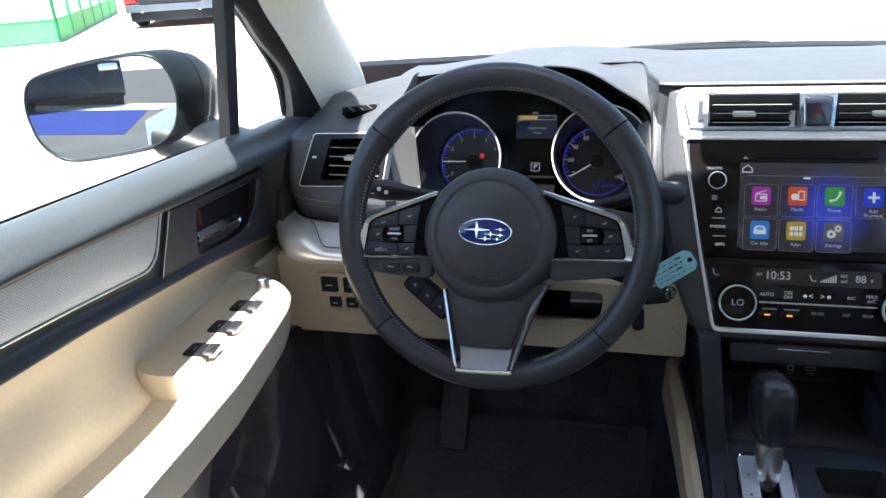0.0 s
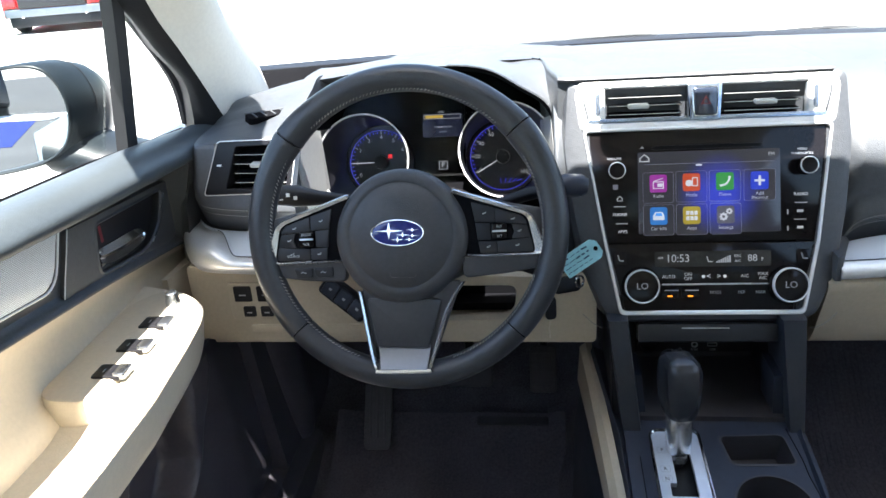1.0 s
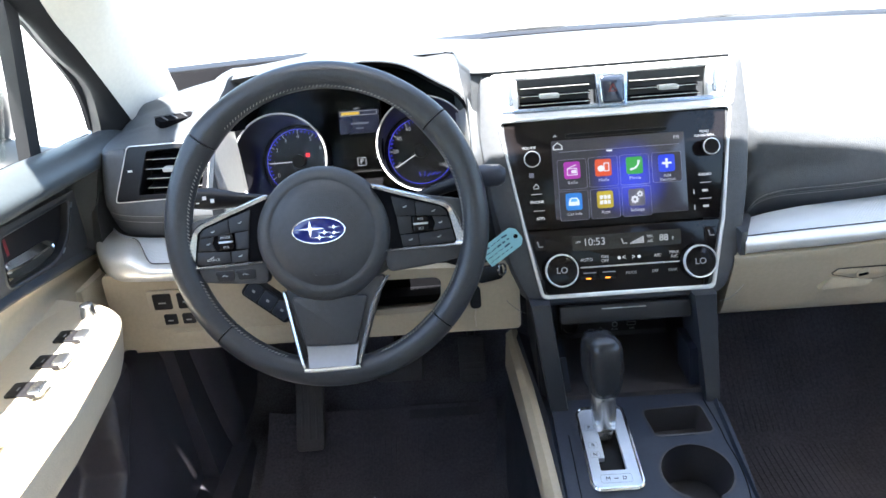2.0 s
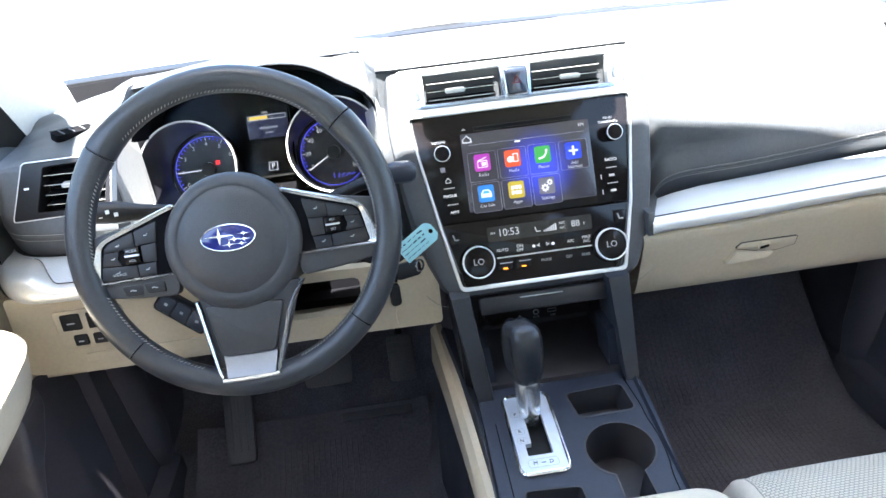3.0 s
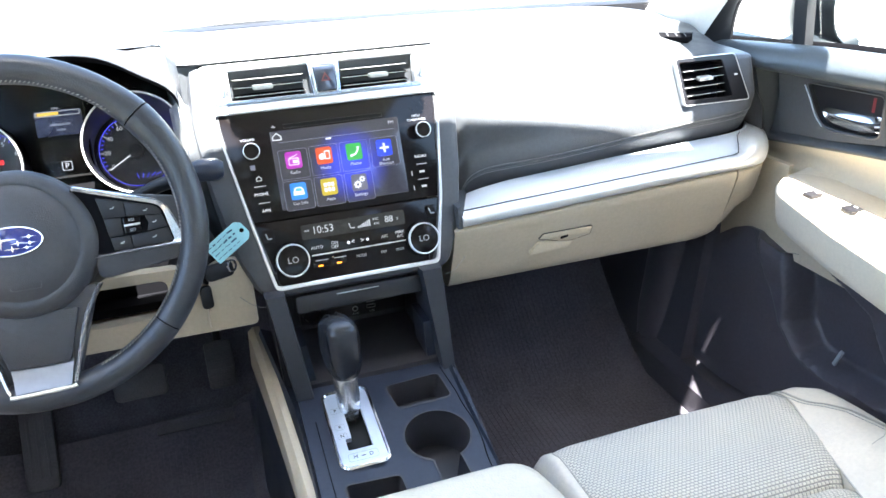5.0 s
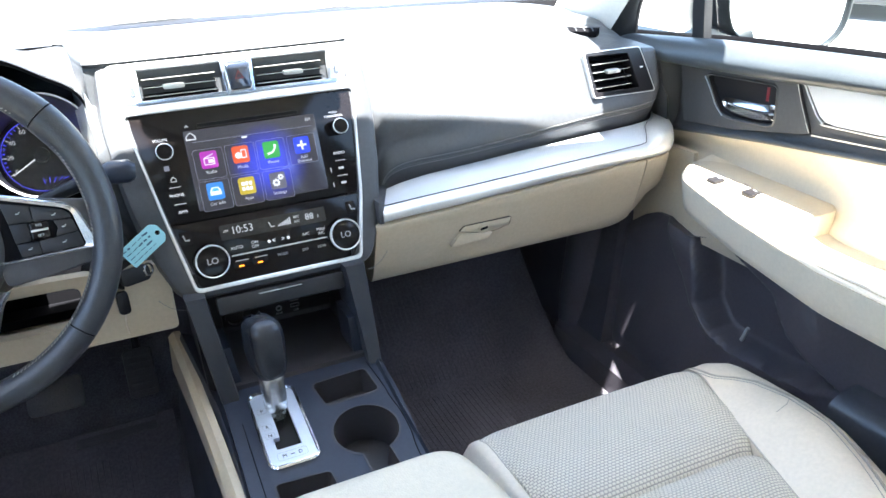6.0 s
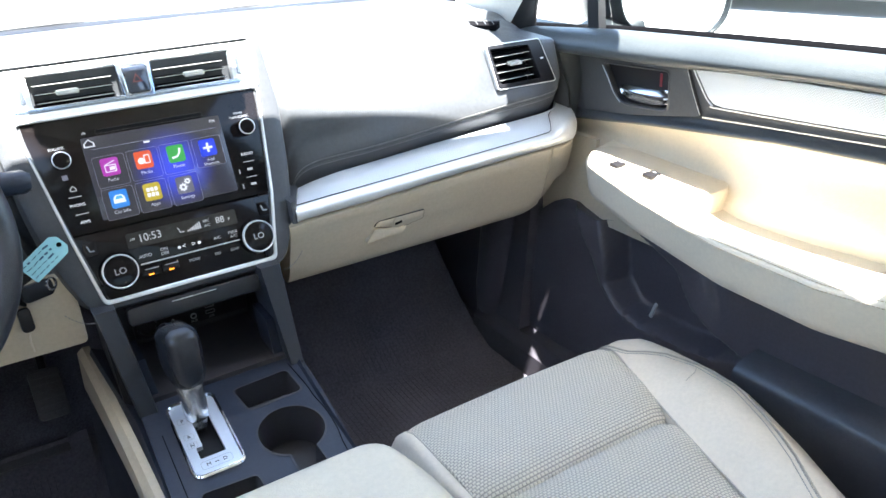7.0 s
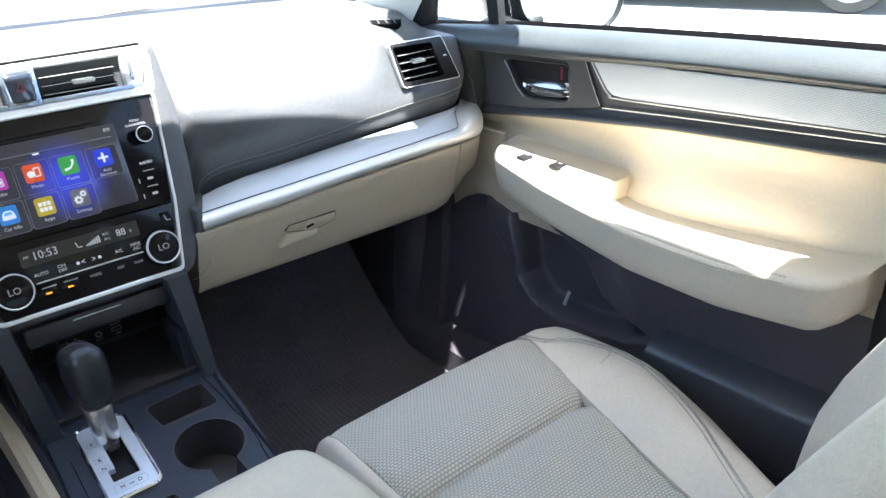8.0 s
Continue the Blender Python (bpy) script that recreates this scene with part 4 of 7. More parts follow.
part("seat_symbol", tube([SM @ Vector(p) for p in ((0.0, -0.1045, 0.0013), (0.002, -0.111, 0.0013), (0.007, -0.111, 0.0013))], 0.0006, 5), M_LITD, disp)
part("mid_rule", box(at(SM, 0.011, -0.1382, 0.002), 0.128, 0.0016, 0.003), M_BRUSH, cl, "bright metal rule")
for x, txt in ((-0.045, "AUTO"), (-0.022, "ON\nOFF"), (0.044, "A/C"), (0.065, "MAX\nA/C")):
    for li, line in enumerate(txt.split("\n")):
        words("key_label", line, at(SM, x, -0.129 - 0.0052 * (li - 0.5 * txt.count("\n")), 0.0012), 0.0056, M_LITD, cl)
for x, txt in ((0.010, "MODE"), (0.040, "DEF"), (0.062, "REAR")):
    words("key_label", txt, at(SM, x, -0.1485, 0.0012), 0.0048, M_GREYMARK, cl)
for x, g in ((0.002, "<"), (0.014, ">")):
    words("fan_arrow", g, at(SM, x, -0.129, 0.0012), 0.0085, M_LITW, cl)
for x in (-0.004, 0.021):
    part("fan_mark", lathe([(0.002, 0), (0.002, 0.0006), (0.0001, 0.0006)], at(SM, x, -0.129, 0.0008), 8), M_LITW, cl)
for x in (-0.044, -0.020):
    kk = part("key", slab(rrect(x, -0.1485, 0.021, 0.013, 0.002), SM, 0.0, 0.0025, 0.001), M_GLOSS, cl)
    part("amber_lamp", box(at(SM, x, -0.1525, 0.0026), 0.006, 0.0018, 0.0005), lit("amber", (1.0, 0.28, 0.02), 1.6), kk)
    # grey bar laid on the gloss key as a painted glint
    part("glint_bar", box(at(SM, x + 0.002, -0.1455, 0.0026), 0.016, 0.001, 0.0005), M_GREYMARK, kk)
for x in (-0.1025, 0.1115):
    hs = part("seat_heat_key", slab(rrect(x, -0.106, 0.015, 0.017, 0.002), SM, 0.0, 0.0022, 0.0008), M_GLOSS, cl)
    part("seat_mark", tube([SM @ Vector(p) for p in ((x - 0.003, -0.1015, 0.0024), (x - 0.001, -0.1085, 0.0024), (x + 0.004, -0.1085, 0.0024))], 0.0009, 5), M_GREYMARK, hs)
for kx in (-0.078, 0.0935):
    kn = part("dial", lathe([(0.0235, 0), (0.0225, 0.008), (0.0185, 0.013), (0.0165, 0.0135), (0.0001, 0.0132)], at(SM, kx, -0.1395), 40), M_GLOSS, cl, "black temperature dial")
    part("dial_ring", lathe([(0.0188, 0.011), (0.0210, 0.0105), (0.0208, 0.0140), (0.0200, 0.0156), (0.0190, 0.0150), (0.0188, 0.011)], at(SM, kx, -0.1395), 40, cap=False), M_TRIM, kn, "chrome ring")
    words("dial_digits", "LO", at(SM, kx, -0.1395, 0.0137), 0.0110, M_LITL, kn)

# ---------------------------------------------------------------- instrument cluster
CM = tilted((-0.357, 0.25, 1.01), 20)
ic = thing("instrument_cluster", (-0.357, 0.2, 0.93), "instrument cluster with two chrome-ringed gauges under a hood", "instrument cluster")
# hood: an arch that runs back into the dashboard top
arch = [(-0.150, 0.020), (-0.146, 0.036), (-0.139, 0.052), (-0.122, 0.070), (-0.085, 0.088), (-0.03, 0.099), (0.04, 0.1015), (0.095, 0.094), (0.140, 0.069), (0.182, 0.0375), (0.194, -0.025)]
arch = fine(arch, 4)


def hood_ring(w, s, drop):
    return [CM @ Vector((x * s, y * s - drop, w)) for x, y in arch]


outer = [hood_ring(-0.20, 1.0, -0.078), hood_ring(-0.14, 1.0, -0.058), hood_ring(-0.06, 0.99, -0.028), hood_ring(0.03, 0.975, 0.002), hood_ring(0.085, 0.965, 0.008), hood_ring(0.094, 0.95, 0.010)]
inner = [hood_ring(0.094, 0.95, 0.010), hood_ring(0.088, 0.935, 0.010), hood_ring(0.05, 0.925, 0.004), hood_ring(-0.03, 0.92, -0.008)]
part("hood", loft(outer, close=False), M_DASH, ic, sharp=70)
# shoulder that rises from the hood's lip to the dashboard top beside the stack
lip = [p for p in hood_ring(0.092, 0.955, 0.0095) if p.x > -0.325]
rows = []
for i, p in enumerate(lip):
    k = i / (len(lip) - 1)
    up = max(0.0, 1.110 - p.z)
    row = [(p.x + 0.020 * k * f, p.y + mix(0.14, 0.05, k) * f, p.z + up * (1 - (1 - f) ** 1.6) + 0.0008 - 0.006 * (1 - k) * f) for f in [j / 10 for j in range(11)]]
    rows.append(row + [(row[-1][0] + 0.004, row[-1][1] + 0.07, 1.1128), (row[-1][0] + 0.006, row[-1][1] + 0.16, 1.1120)])
part("hood_shoulder", loft(rows, close=False, cap=False), M_DASH, ic, sharp=70)
part("hood_lining", loft(inner, close=False), M_VOID, ic, sharp=70)
part("lining", slab([(x, y) for x, y in arch] + [(0.20, -0.125), (-0.20, -0.125)], CM, -0.085, -0.075), M_VOID, ic)
part("face_plate", plate([(x, y) for x, y in arch] + [(0.20, -0.125), (-0.20, -0.125)], [circle(-0.0900, -0.0290, 0.0640, 40), circle(0.1100, -0.0215, 0.0640, 40)], CM, -0.026, -0.020), M_VOID, ic)
M_DIAL = mat("dial_face", (0.008, 0.008, 0.010), 0.35)
M_BLUE = lit("blue_dial_light", (0.06, 0.07, 0.85), 0.75)
for gx, gy, rx, ry, name in ((-0.0835, -0.027, -0.010, -0.003, "tachometer"), (0.104, -0.0246, 0.0085, 0.0041, "speedometer")):
    G = at(CM, gx, gy, 0.0)
    R_ = at(G, rx, ry, 0.028)
    well = [[R_ @ Vector((q * math.cos(b), q * math.sin(b), h)) for b in [2 * math.pi * k / 48 for k in range(48)]] for q, h in ((0.0662, 0.0), (0.0650, 0.001), (0.0640, -0.012))]
    well += [[G @ Vector((q * math.cos(b), q * math.sin(b), h)) for b in [2 * math.pi * k / 48 for k in range(48)]] for q, h in ((0.0565, -0.057), (0.030, -0.057), (0.0001, -0.057))]
    ga = part(name, loft(well, cap=False), M_DIAL, ic, "dark round gauge with blue-lit scale")
    part("chrome_ring", lathe([(0.0660, -0.012), (0.0682, 0.000), (0.0675, 0.004), (0.0655, 0.002), (0.0648, -0.010), (0.0660, -0.012)], R_, 56, cap=False), M_TRIM, ga, "chrome ring")
    part("blue_scale", band(circle(0, 0, 0.0500, 48), circle(0, 0, 0.0493, 48), at(G, 0, 0, 0), -0.0575, -0.0560), M_BLUE, ga)
    n = 29 if gx < 0 else 33
    for k in range(n):
        a = radians((210 - 210 * k / (n - 1)) if gx < 0 else (208 - 243.2 * k / (n - 1)))
        big = k % 4 == 0
        t = G @ Matrix.Translation((0.0460 * math.cos(a), 0.0460 * math.sin(a), -0.0562)) @ Matrix.Rotation(a, 4, "Z")
        part("tick", box(t, 0.006 if big else 0.003, 0.0011, 0.0006), M_LITD if big else M_BLUE, ga)
    digits = ["0", "1", "2", "3", "4", "5", "6", "7"] if gx < 0 else ["0", "20", "40", "60", "80", "100", "120", "140", "160"]
    for k, d in enumerate(digits):
        a = radians((210 - 30 * k) if gx < 0 else (208 - 30.4 * k))
        words("digit", d, at(G, 0.0385 * math.cos(a), 0.0385 * math.sin(a), -0.0560), 0.0085, M_LITD, ga)
    a = radians(181 if gx < 0 else 211)
    part("needle", box(G @ Matrix.Rotation(a, 4, "Z") @ Matrix.Translation((0.020, 0, -0.050)), 0.050, 0.0014, 0.001), M_LITW, ga, "lit white needle")
    part("needle_hub", lathe([(0.011, -0.056), (0.010, -0.048), (0.0001, -0.047)], G, 20), M_BLACK, ga)
for k in range(5):
    part("warning_bar", box(at(CM, 0.100 + 0.007 * k, -0.060, -0.0560) @ pose(0, 0, 0, 0, 0, 100 - 20 * k), 0.008, 0.0008, 0.0006), M_BLUE, ic)
part("red_lamp", box(at(CM, -0.070, -0.0178, -0.0560), 0.006, 0.006, 0.0006), lit("red_lamp", (0.9, 0.03, 0.03), 0.8), ic, "small red warning light")
part("centre_display", slab(rrect(0.018, 0.000, 0.066, 0.105, 0.003), CM, -0.022, -0.0125), mat("display_black", (0.005, 0.005, 0.005), 0.6, spec=0.08), ic)
up = part("info_panel", slab(rrect(0.018, 0.0215, 0.058, 0.034, 0.002), CM, -0.0125, -0.0112), lit("info_blue", (0.006, 0.009, 0.042), 0.30), ic, "small blue information display")
part("gauge_bar", box(at(CM, 0.006, 0.034, -0.0108), 0.026, 0.004, 0.0006), lit("amber_bar", (0.75, 0.5, 0.05), 0.5), up)
part("gauge_frame", band(rrect(0.018, 0.034, 0.055, 0.0065, 0.001), rrect(0.018, 0.034, 0.0535, 0.005, 0.0008), CM, -0.0114, -0.0106), M_LITD, up)
words("gauge_note", "MPG", at(CM, 0.016, 0.0405, -0.0108), 0.0045, M_LITD, up)
part("text_bar", box(at(CM, 0.019, 0.019, -0.0108), 0.026, 0.0026, 0.0004), M_LITE, up)
part("text_bar", box(at(CM, 0.019, 0.012, -0.0108), 0.011, 0.0024, 0.0004), M_LITE, up)
low = part("odometer_panel", slab(rrect(0.018, -0.0165, 0.056, 0.030, 0.002), CM, -0.0125, -0.0114), mat("display_brown", (0.014, 0.012, 0.010), 0.6, spec=0.08), ic)
part("gear_box", band(rrect(0.018, -0.037, 0.0125, 0.012, 0.001), rrect(0.018, -0.037, 0.0112, 0.0107, 0.0008), CM, -0.0118, -0.0108), M_LITW, ic)
words("gear_letter", "P", at(CM, 0.018, -0.037, -0.011), 0.0105, M_LITW, ic)
pane = part("cluster_lens", slab([(x * 0.93, y * 0.92 - 0.004) for x, y in arch] + [(0.17, -0.11), (-0.17, -0.11)], at(CM, 0, 0, 0), 0.034, 0.0355), M_LENS, ic)
pane.visible_shadow = False
# brushed panel between the left gauge and the side vent, and the column shroud
rings = []
for k in range(9):
    f = k / 8
    z, xf, xb, yf, yb = mix(0.935, 1.068, f), mix(-0.5115, -0.5140, f), mix(-0.500, -0.5130, f), mix(0.128, 0.108, f), mix(0.205, 0.226, f)
    rings.append([(xf, yf, z), (mix(xf, xb, 0.5) + 0.0015, mix(yf, yb, 0.5), z), (xb, yb, z), (xb - 0.008, yb + 0.004, z), (xf - 0.003, yf, z)])
part("side_panel", loft(rings), M_SILVER, ic, "satin silver panel beside the gauge")
rings = []
for k in range(7):
    y = mix(0.022, -0.085, k / 6)
    rings.append([CM @ Vector(p) for p in ((mix(0.160, 0.164, k / 6), y, 0.010), (0.168, y - 0.002, 0.045), (mix(0.1735, 0.181, k / 6), y - 0.004, 0.086), (mix(0.178, 0.186, k / 6), y - 0.004, 0.080), (0.176, y, 0.010))])
part("side_panel", loft(rings), M_SILVER, ic, "satin silver panel beside the gauge")

# ---------------------------------------------------------------- steering wheel
WM = tilted((-0.3496, -0.0362, 0.9832), 20.3) @ Matrix.Scale(0.96, 4)
col = thing("steering_column", (-0.357, 0.1, 0.90), "dark plastic steering column shroud", "steering column")
part("shroud", loft([[WM @ Vector((x * s, y * s - 0.012, w)) for x, y in rrect(0, 0, 0.13, 0.115, 0.04, 5)] for w, s in ((-0.24, 1.15), (-0.10, 1.08), (-0.055, 0.95), (-0.05, 0.85))]), M_BLACK, col)

wh = thing("steering_wheel", (-0.3565, 0, 0.79), "black leather three-spoke steering wheel with silver trim", "steering wheel")
RW, RT = 0.1735, 0.0158


def rim(a0, a1, n, grow=0.0, name="rim", m=M_LEATHER, label=""):
    rings = []
    for i in range(n + 1):
        a = radians(mix(a0, a1, i / n))
        thumb = 0.0022 * (math.exp(-((math.degrees(a) % 360 - 38) / 11) ** 2) + math.exp(-((math.degrees(a) % 360 - 142) / 11) ** 2))
        ring = []
        for k in range(20):
            b = 2 * math.pi * k / 20
            rr = RW + (RT + grow + thumb) * math.cos(b)
            ring.append(WM @ Vector((rr * math.cos(a), rr * math.sin(a), (RT * 1.12 + grow) * math.sin(b))))
        rings.append(ring)
    return part(name, loft(rings), m, wh, label)


for a0, a1 in ((40, 141), (142, 222), (223, 316), (317, 399)):
    rim(a0 + 0.3, a1 + 0.7, 30)
for a in (40.3, 141.8, 222.8, 316.8):
    rim(a - 0.15, a + 0.35, 2, -0.0012, "seam", M_VOID)
for a0, a1 in ((47, 133), (146, 190), (200, 250), (290, 340), (350, 395)):
    pts = []
    n = int((a1 - a0) * 0.66)
    bm = bmesh.new()
    for i in range(n):
        a, b = radians(mix(a0, a1, i / n)), radians(mix(a0, a1, (i + 0.5) / n))
        r0, r1 = RW - RT * 0.86, RW - RT * 0.93
        tube([WM @ Vector((r0 * math.cos(a), r0 * math.sin(a), 0.0104)), WM @ Vector((r1 * math.cos(b), r1 * math.sin(b), 0.0072))], 0.00052, 5, bm)
    tagged(part("stitching", bm, M_THREAD, wh, "light grey thread"), kind="stuff")

# hub
hubo = [(-0.0035 + 0.0785 * math.cos(a) * (1 + 0.01 * math.cos(4 * a)), -0.0102 + 0.0797 * math.sin(a)) for a in [2 * math.pi * k / 56 for k in range(56)]]


def scaled(o, s, dx=0.0, dy=0.0):
    return [(x * s + dx, y * s + dy) for x, y in o]


part("hub_cover", loft([[WM @ Vector((x, y, w)) for x, y in scaled(hubo, s, 0, -0.003 * (1 - s))] for s, w in ((0.90, -0.06), (0.99, -0.03), (1.0, -0.008), (0.985, 0.003), (0.95, 0.0095), (0.90, 0.0132), (0.84, 0.0154), (0.795, 0.0158), (0.770, 0.0148), (0.750, 0.0152), (0.71, 0.0185), (0.56, 0.0226), (0.3, 0.0246), (0.05, 0.0250))]), M_AIRBAG, wh, "grained airbag cover with a ring groove")
em = at(WM, -0.0047, -0.0052, 0.0245)
M_EMB = mat("emblem_blue", (0.012, 0.02, 0.16), 0.15, coat=0.8)
eb = part("emblem", slab(circle(0, 0, 0.0300, 40, 0.0146), em, -0.002, 0.0018, 0.001), M_EMB, wh, "oval blue emblem with chrome shapes")
part("emblem_rim", band(circle(0, 0, 0.0307, 40, 0.0152), circle(0, 0, 0.0292, 40, 0.0138), em, -0.002, 0.003, 0.0005), M_CHROME, eb)


def sparkle(cx, cy, rx, ry):
    o = []
    for k in range(8):
        a = math.pi * k / 4
        s = 1.0 if k % 2 == 0 else 0.16
        o.append((cx + rx * s * math.cos(a), cy + ry * s * math.sin(a)))
    return o


for cx, cy, rx, ry in ((-0.0095, 0.0022, 0.0165, 0.0100), (0.0065, -0.0025, 0.008, 0.0032), (0.0175, 0.0030, 0.0075, 0.0024), (0.0175, -0.0035, 0.0075, 0.0024), (0.0005, -0.0078, 0.0085, 0.0036), (0.0140, -0.0078, 0.0070, 0.0022)):
    part("emblem_shape", slab(sparkle(cx, cy, rx, ry), em, 0.0015, 0.0028), M_CHROME, eb)
part("airbag_mark", band(rrect(0.0, -0.052, 0.030, 0.010, 0.003), rrect(0.0, -0.052, 0.0285, 0.0085, 0.0025), WM, 0.0205, 0.0222), M_AIRBAG, wh)

# side spokes with their button pads and silver outlines, the wheel turned a little
WR = at(WM, -0.0035, -0.0015) @ Matrix.Rotation(radians(1.4), 4, "Z")
SPOKE_KEYS = [[(0.082, 0.0275), (0.1085, 0.0195), (0.1085, 0.0030), (0.086, 0.0045)],
        [(0.1095, 0.0190), (0.1385, 0.0098), (0.1442, 0.0035), (0.1448, -0.0004), (0.1265, 0.0012), (0.1095, 0.0025)],
        [(0.1275, 0.0004), (0.1450, -0.0013), (0.1484, -0.0150), (0.1270, -0.0165), (0.1305, -0.008)],
        [(0.0890, -0.0178), (0.1095, -0.0185), (0.1095, -0.0316), (0.0908, -0.0316)],
        [(0.1105, -0.0186), (0.1265, -0.0176), (0.1487, -0.0160), (0.1510, -0.0300), (0.1495, -0.0316), (0.1105, -0.0316)],
        [(0.0862, 0.0036), (0.1030, 0.0022), (0.1030, -0.0165), (0.0882, -0.0169)]]
for s in (-1, 1):
    sp = corners([(s * 0.060, 0.044), (s * 0.120, 0.026), (s * 0.168, 0.016), (s * 0.174, -0.042), (s * 0.160, -0.050), (s * 0.120, -0.056), (s * 0.070, -0.060)], 0.008)
    part("spoke", slab(sp, WR, -0.012, 0.003, 0.003), M_AIRBAG, wh)
    bo = corners([(s * 0.060, 0.0445), (s * 0.1432, 0.0163), (s * 0.1520, 0.0092), (s * 0.1672, -0.0315), (s * 0.1635, -0.0366), (s * 0.060, -0.0360)], 0.005)
    bi = corners([(s * 0.060, 0.0392), (s * 0.1398, 0.0115), (s * 0.1465, 0.0055), (s * 0.1530, -0.0300), (s * 0.1508, -0.0325), (s * 0.060, -0.0325)], 0.004)
    bo2 = corners([(s * 0.060, 0.0432), (s * 0.1420, 0.0146), (s * 0.1500, 0.0084), (s * 0.1640, -0.0308), (s * 0.1618, -0.0345), (s * 0.060, -0.0345)], 0.005)
    part("silver_outline", loft([[WR @ Vector((x, y, w)) for x, y in o] for o, w in ((bo, -0.002), (bo, 0.0068), (bo2, 0.0088), (bi, 0.0062), (bi, 0.001), (bo, -0.002))], cap=False), M_SATIN, wh, "satin silver outline")
    part("button_pad", slab(bi, WR, 0.0, 0.0040, 0.0005), M_VOID, wh)
    for k, key in enumerate(SPOKE_KEYS):
        b_ = part("button", slab(corners([(s * x, y) for x, y in key], 0.0012, 2), WR, 0.002, 0.0056, 0.0005), M_KEYS, wh, "black steering wheel button")
        if k < 5:
            cx_, cy_ = sum(p[0] for p in key) / len(key), sum(p[1] for p in key) / len(key)
            part("mark", box(at(WR, s * cx_, cy_, 0.0058), 0.0034, 0.0011, 0.0004), M_GREYMARK, b_)
            part("mark", box(at(WR, s * cx_ + 0.0022, cy_ + 0.0012, 0.0058), 0.0012, 0.0011, 0.0004), M_GREYMARK, b_)
    rk = part("rocker", slab(rrect(s * 0.1135, -0.0072, 0.0185, 0.0182, 0.002), WR, 0.002, 0.0085, 0.002), M_GLOSS, wh, "gloss black rocker")
    part("rocker_bar", box(at(WR, s * 0.1135, -0.0070, 0.0088), 0.0165, 0.0022, 0.0012, 0.0004), M_BRUSH, rk)
    words("rocker_word", "MODE" if s < 0 else "RES", at(WR, s * 0.1135, -0.0018, 0.0087), 0.0042, M_GREYMARK, rk)
    words("rocker_word", "VOL" if s < 0 else "SET", at(WR, s * 0.1135, -0.0128, 0.0087), 0.0042, M_GREYMARK, rk)
words("button_word", "SOURCE", at(WR, -0.131, -0.0265, 0.0058), 0.0040, M_GREYMARK, wh)
for x0, x1, y0 in ((-0.132, -0.109, -0.0405), (-0.108, -0.084, -0.0405)):
    b_ = part("button", slab(corners([(x0, y0), (x1, y0), (x1, y0 - 0.0125), (x0 + 0.004, y0 - 0.0125)], 0.003), WR, -0.004, 0.0050, 0.0012), M_KEYS, wh, "black telephone button")
    part("mark", tube([WR @ Vector((x0 + 0.009 + 0.0022 * k, y0 - 0.0062 + 0.0012 * (k == 1), 0.0053)) for k in range(4)], 0.0006, 5), M_GREYMARK, b_)

# lower spoke: silver U and dark insert
part("lower_spoke", slab(corners([(-0.054, -0.070), (0.064, -0.062), (0.027, -0.166), (-0.035, -0.168)], 0.006), WM, -0.014, 0.0015, 0.002), M_AIRBAG, wh)
# the U rises towards its foot, which lies over the rim
uo = [(-0.0569, -0.0732, 0.008), (-0.0468, -0.125, 0.0125), (-0.0401, -0.1528, 0.0185), (-0.0358, -0.1640, 0.0205), (-0.0299, -0.1678, 0.0210), (0.0254, -0.1668, 0.0210), (0.0300, -0.1625, 0.0205), (0.0328, -0.152, 0.0185), (0.0410, -0.125, 0.0125), (0.0510, -0.0929, 0.009), (0.0694, -0.0628, 0.008)]
ui = [(-0.0532, -0.0738, 0.008), (-0.0432, -0.125, 0.0125), (-0.0367, -0.1522, 0.0185), (-0.0335, -0.1605, 0.0205), (-0.0290, -0.1636, 0.0210), (0.0243, -0.1625, 0.0210), (0.0270, -0.1596, 0.0205), (0.0292, -0.151, 0.0185), (0.0373, -0.124, 0.0125), (0.0472, -0.0922, 0.009), (0.0655, -0.0625, 0.008)]
uo, ui = fine(uo, 3), fine(ui, 3)
bm = loft([[WM @ Vector((x, y, w + dw)) for x, y, w in o] for o, dw in ((uo, -0.016), (uo, -0.0012), ([tuple(mix(Vector(a), Vector(b), 0.45)) for a, b in zip(uo, ui)], 0.0006), (ui, -0.0012), (ui, -0.016))], close=False)
part("silver_u", bm, M_SATIN, wh, "brushed silver U-shaped trim")
dish = [[(mix(mix(-0.0345, 0.0275, k / 10), mix(-0.0290, 0.0243, k / 10), f), mix(-0.1375, -0.1628, f), mix(0.0010, 0.0192, f ** 1.3) + 0.0012 * abs(k / 5 - 1) ** 3) for k in range(11)] for f in [j / 8 for j in range(9)]]
part("silver_dish", loft([[WM @ Vector(p) for p in r + [(r[-1][0], r[-1][1] + 0.002, -0.008), (r[0][0], r[0][1] + 0.002, -0.008)]] for r in dish]), M_DISH, wh, "satin silver dished base")
part("spoke_insert", slab(corners([(-0.0465, -0.0815), (0.0425, -0.0835), (0.0255, -0.1400), (-0.0350, -0.1390)], 0.004), WM, 0.0, 0.0065, 0.002), M_AIRBAG, wh)

# stalks on the column
st = thing("turn_stalk", (-0.46, 0.05, 0.99), "black turn signal stalk with white marks", "stalk")
part("arm", tube([(-0.42, 0.055, 0.985), (-0.47, 0.05, 0.992), (-0.500, 0.048, 0.996), (-0.523, 0.046, 0.999)], [0.007, 0.009, 0.0138, 0.0128], 16), M_BLACK, st)
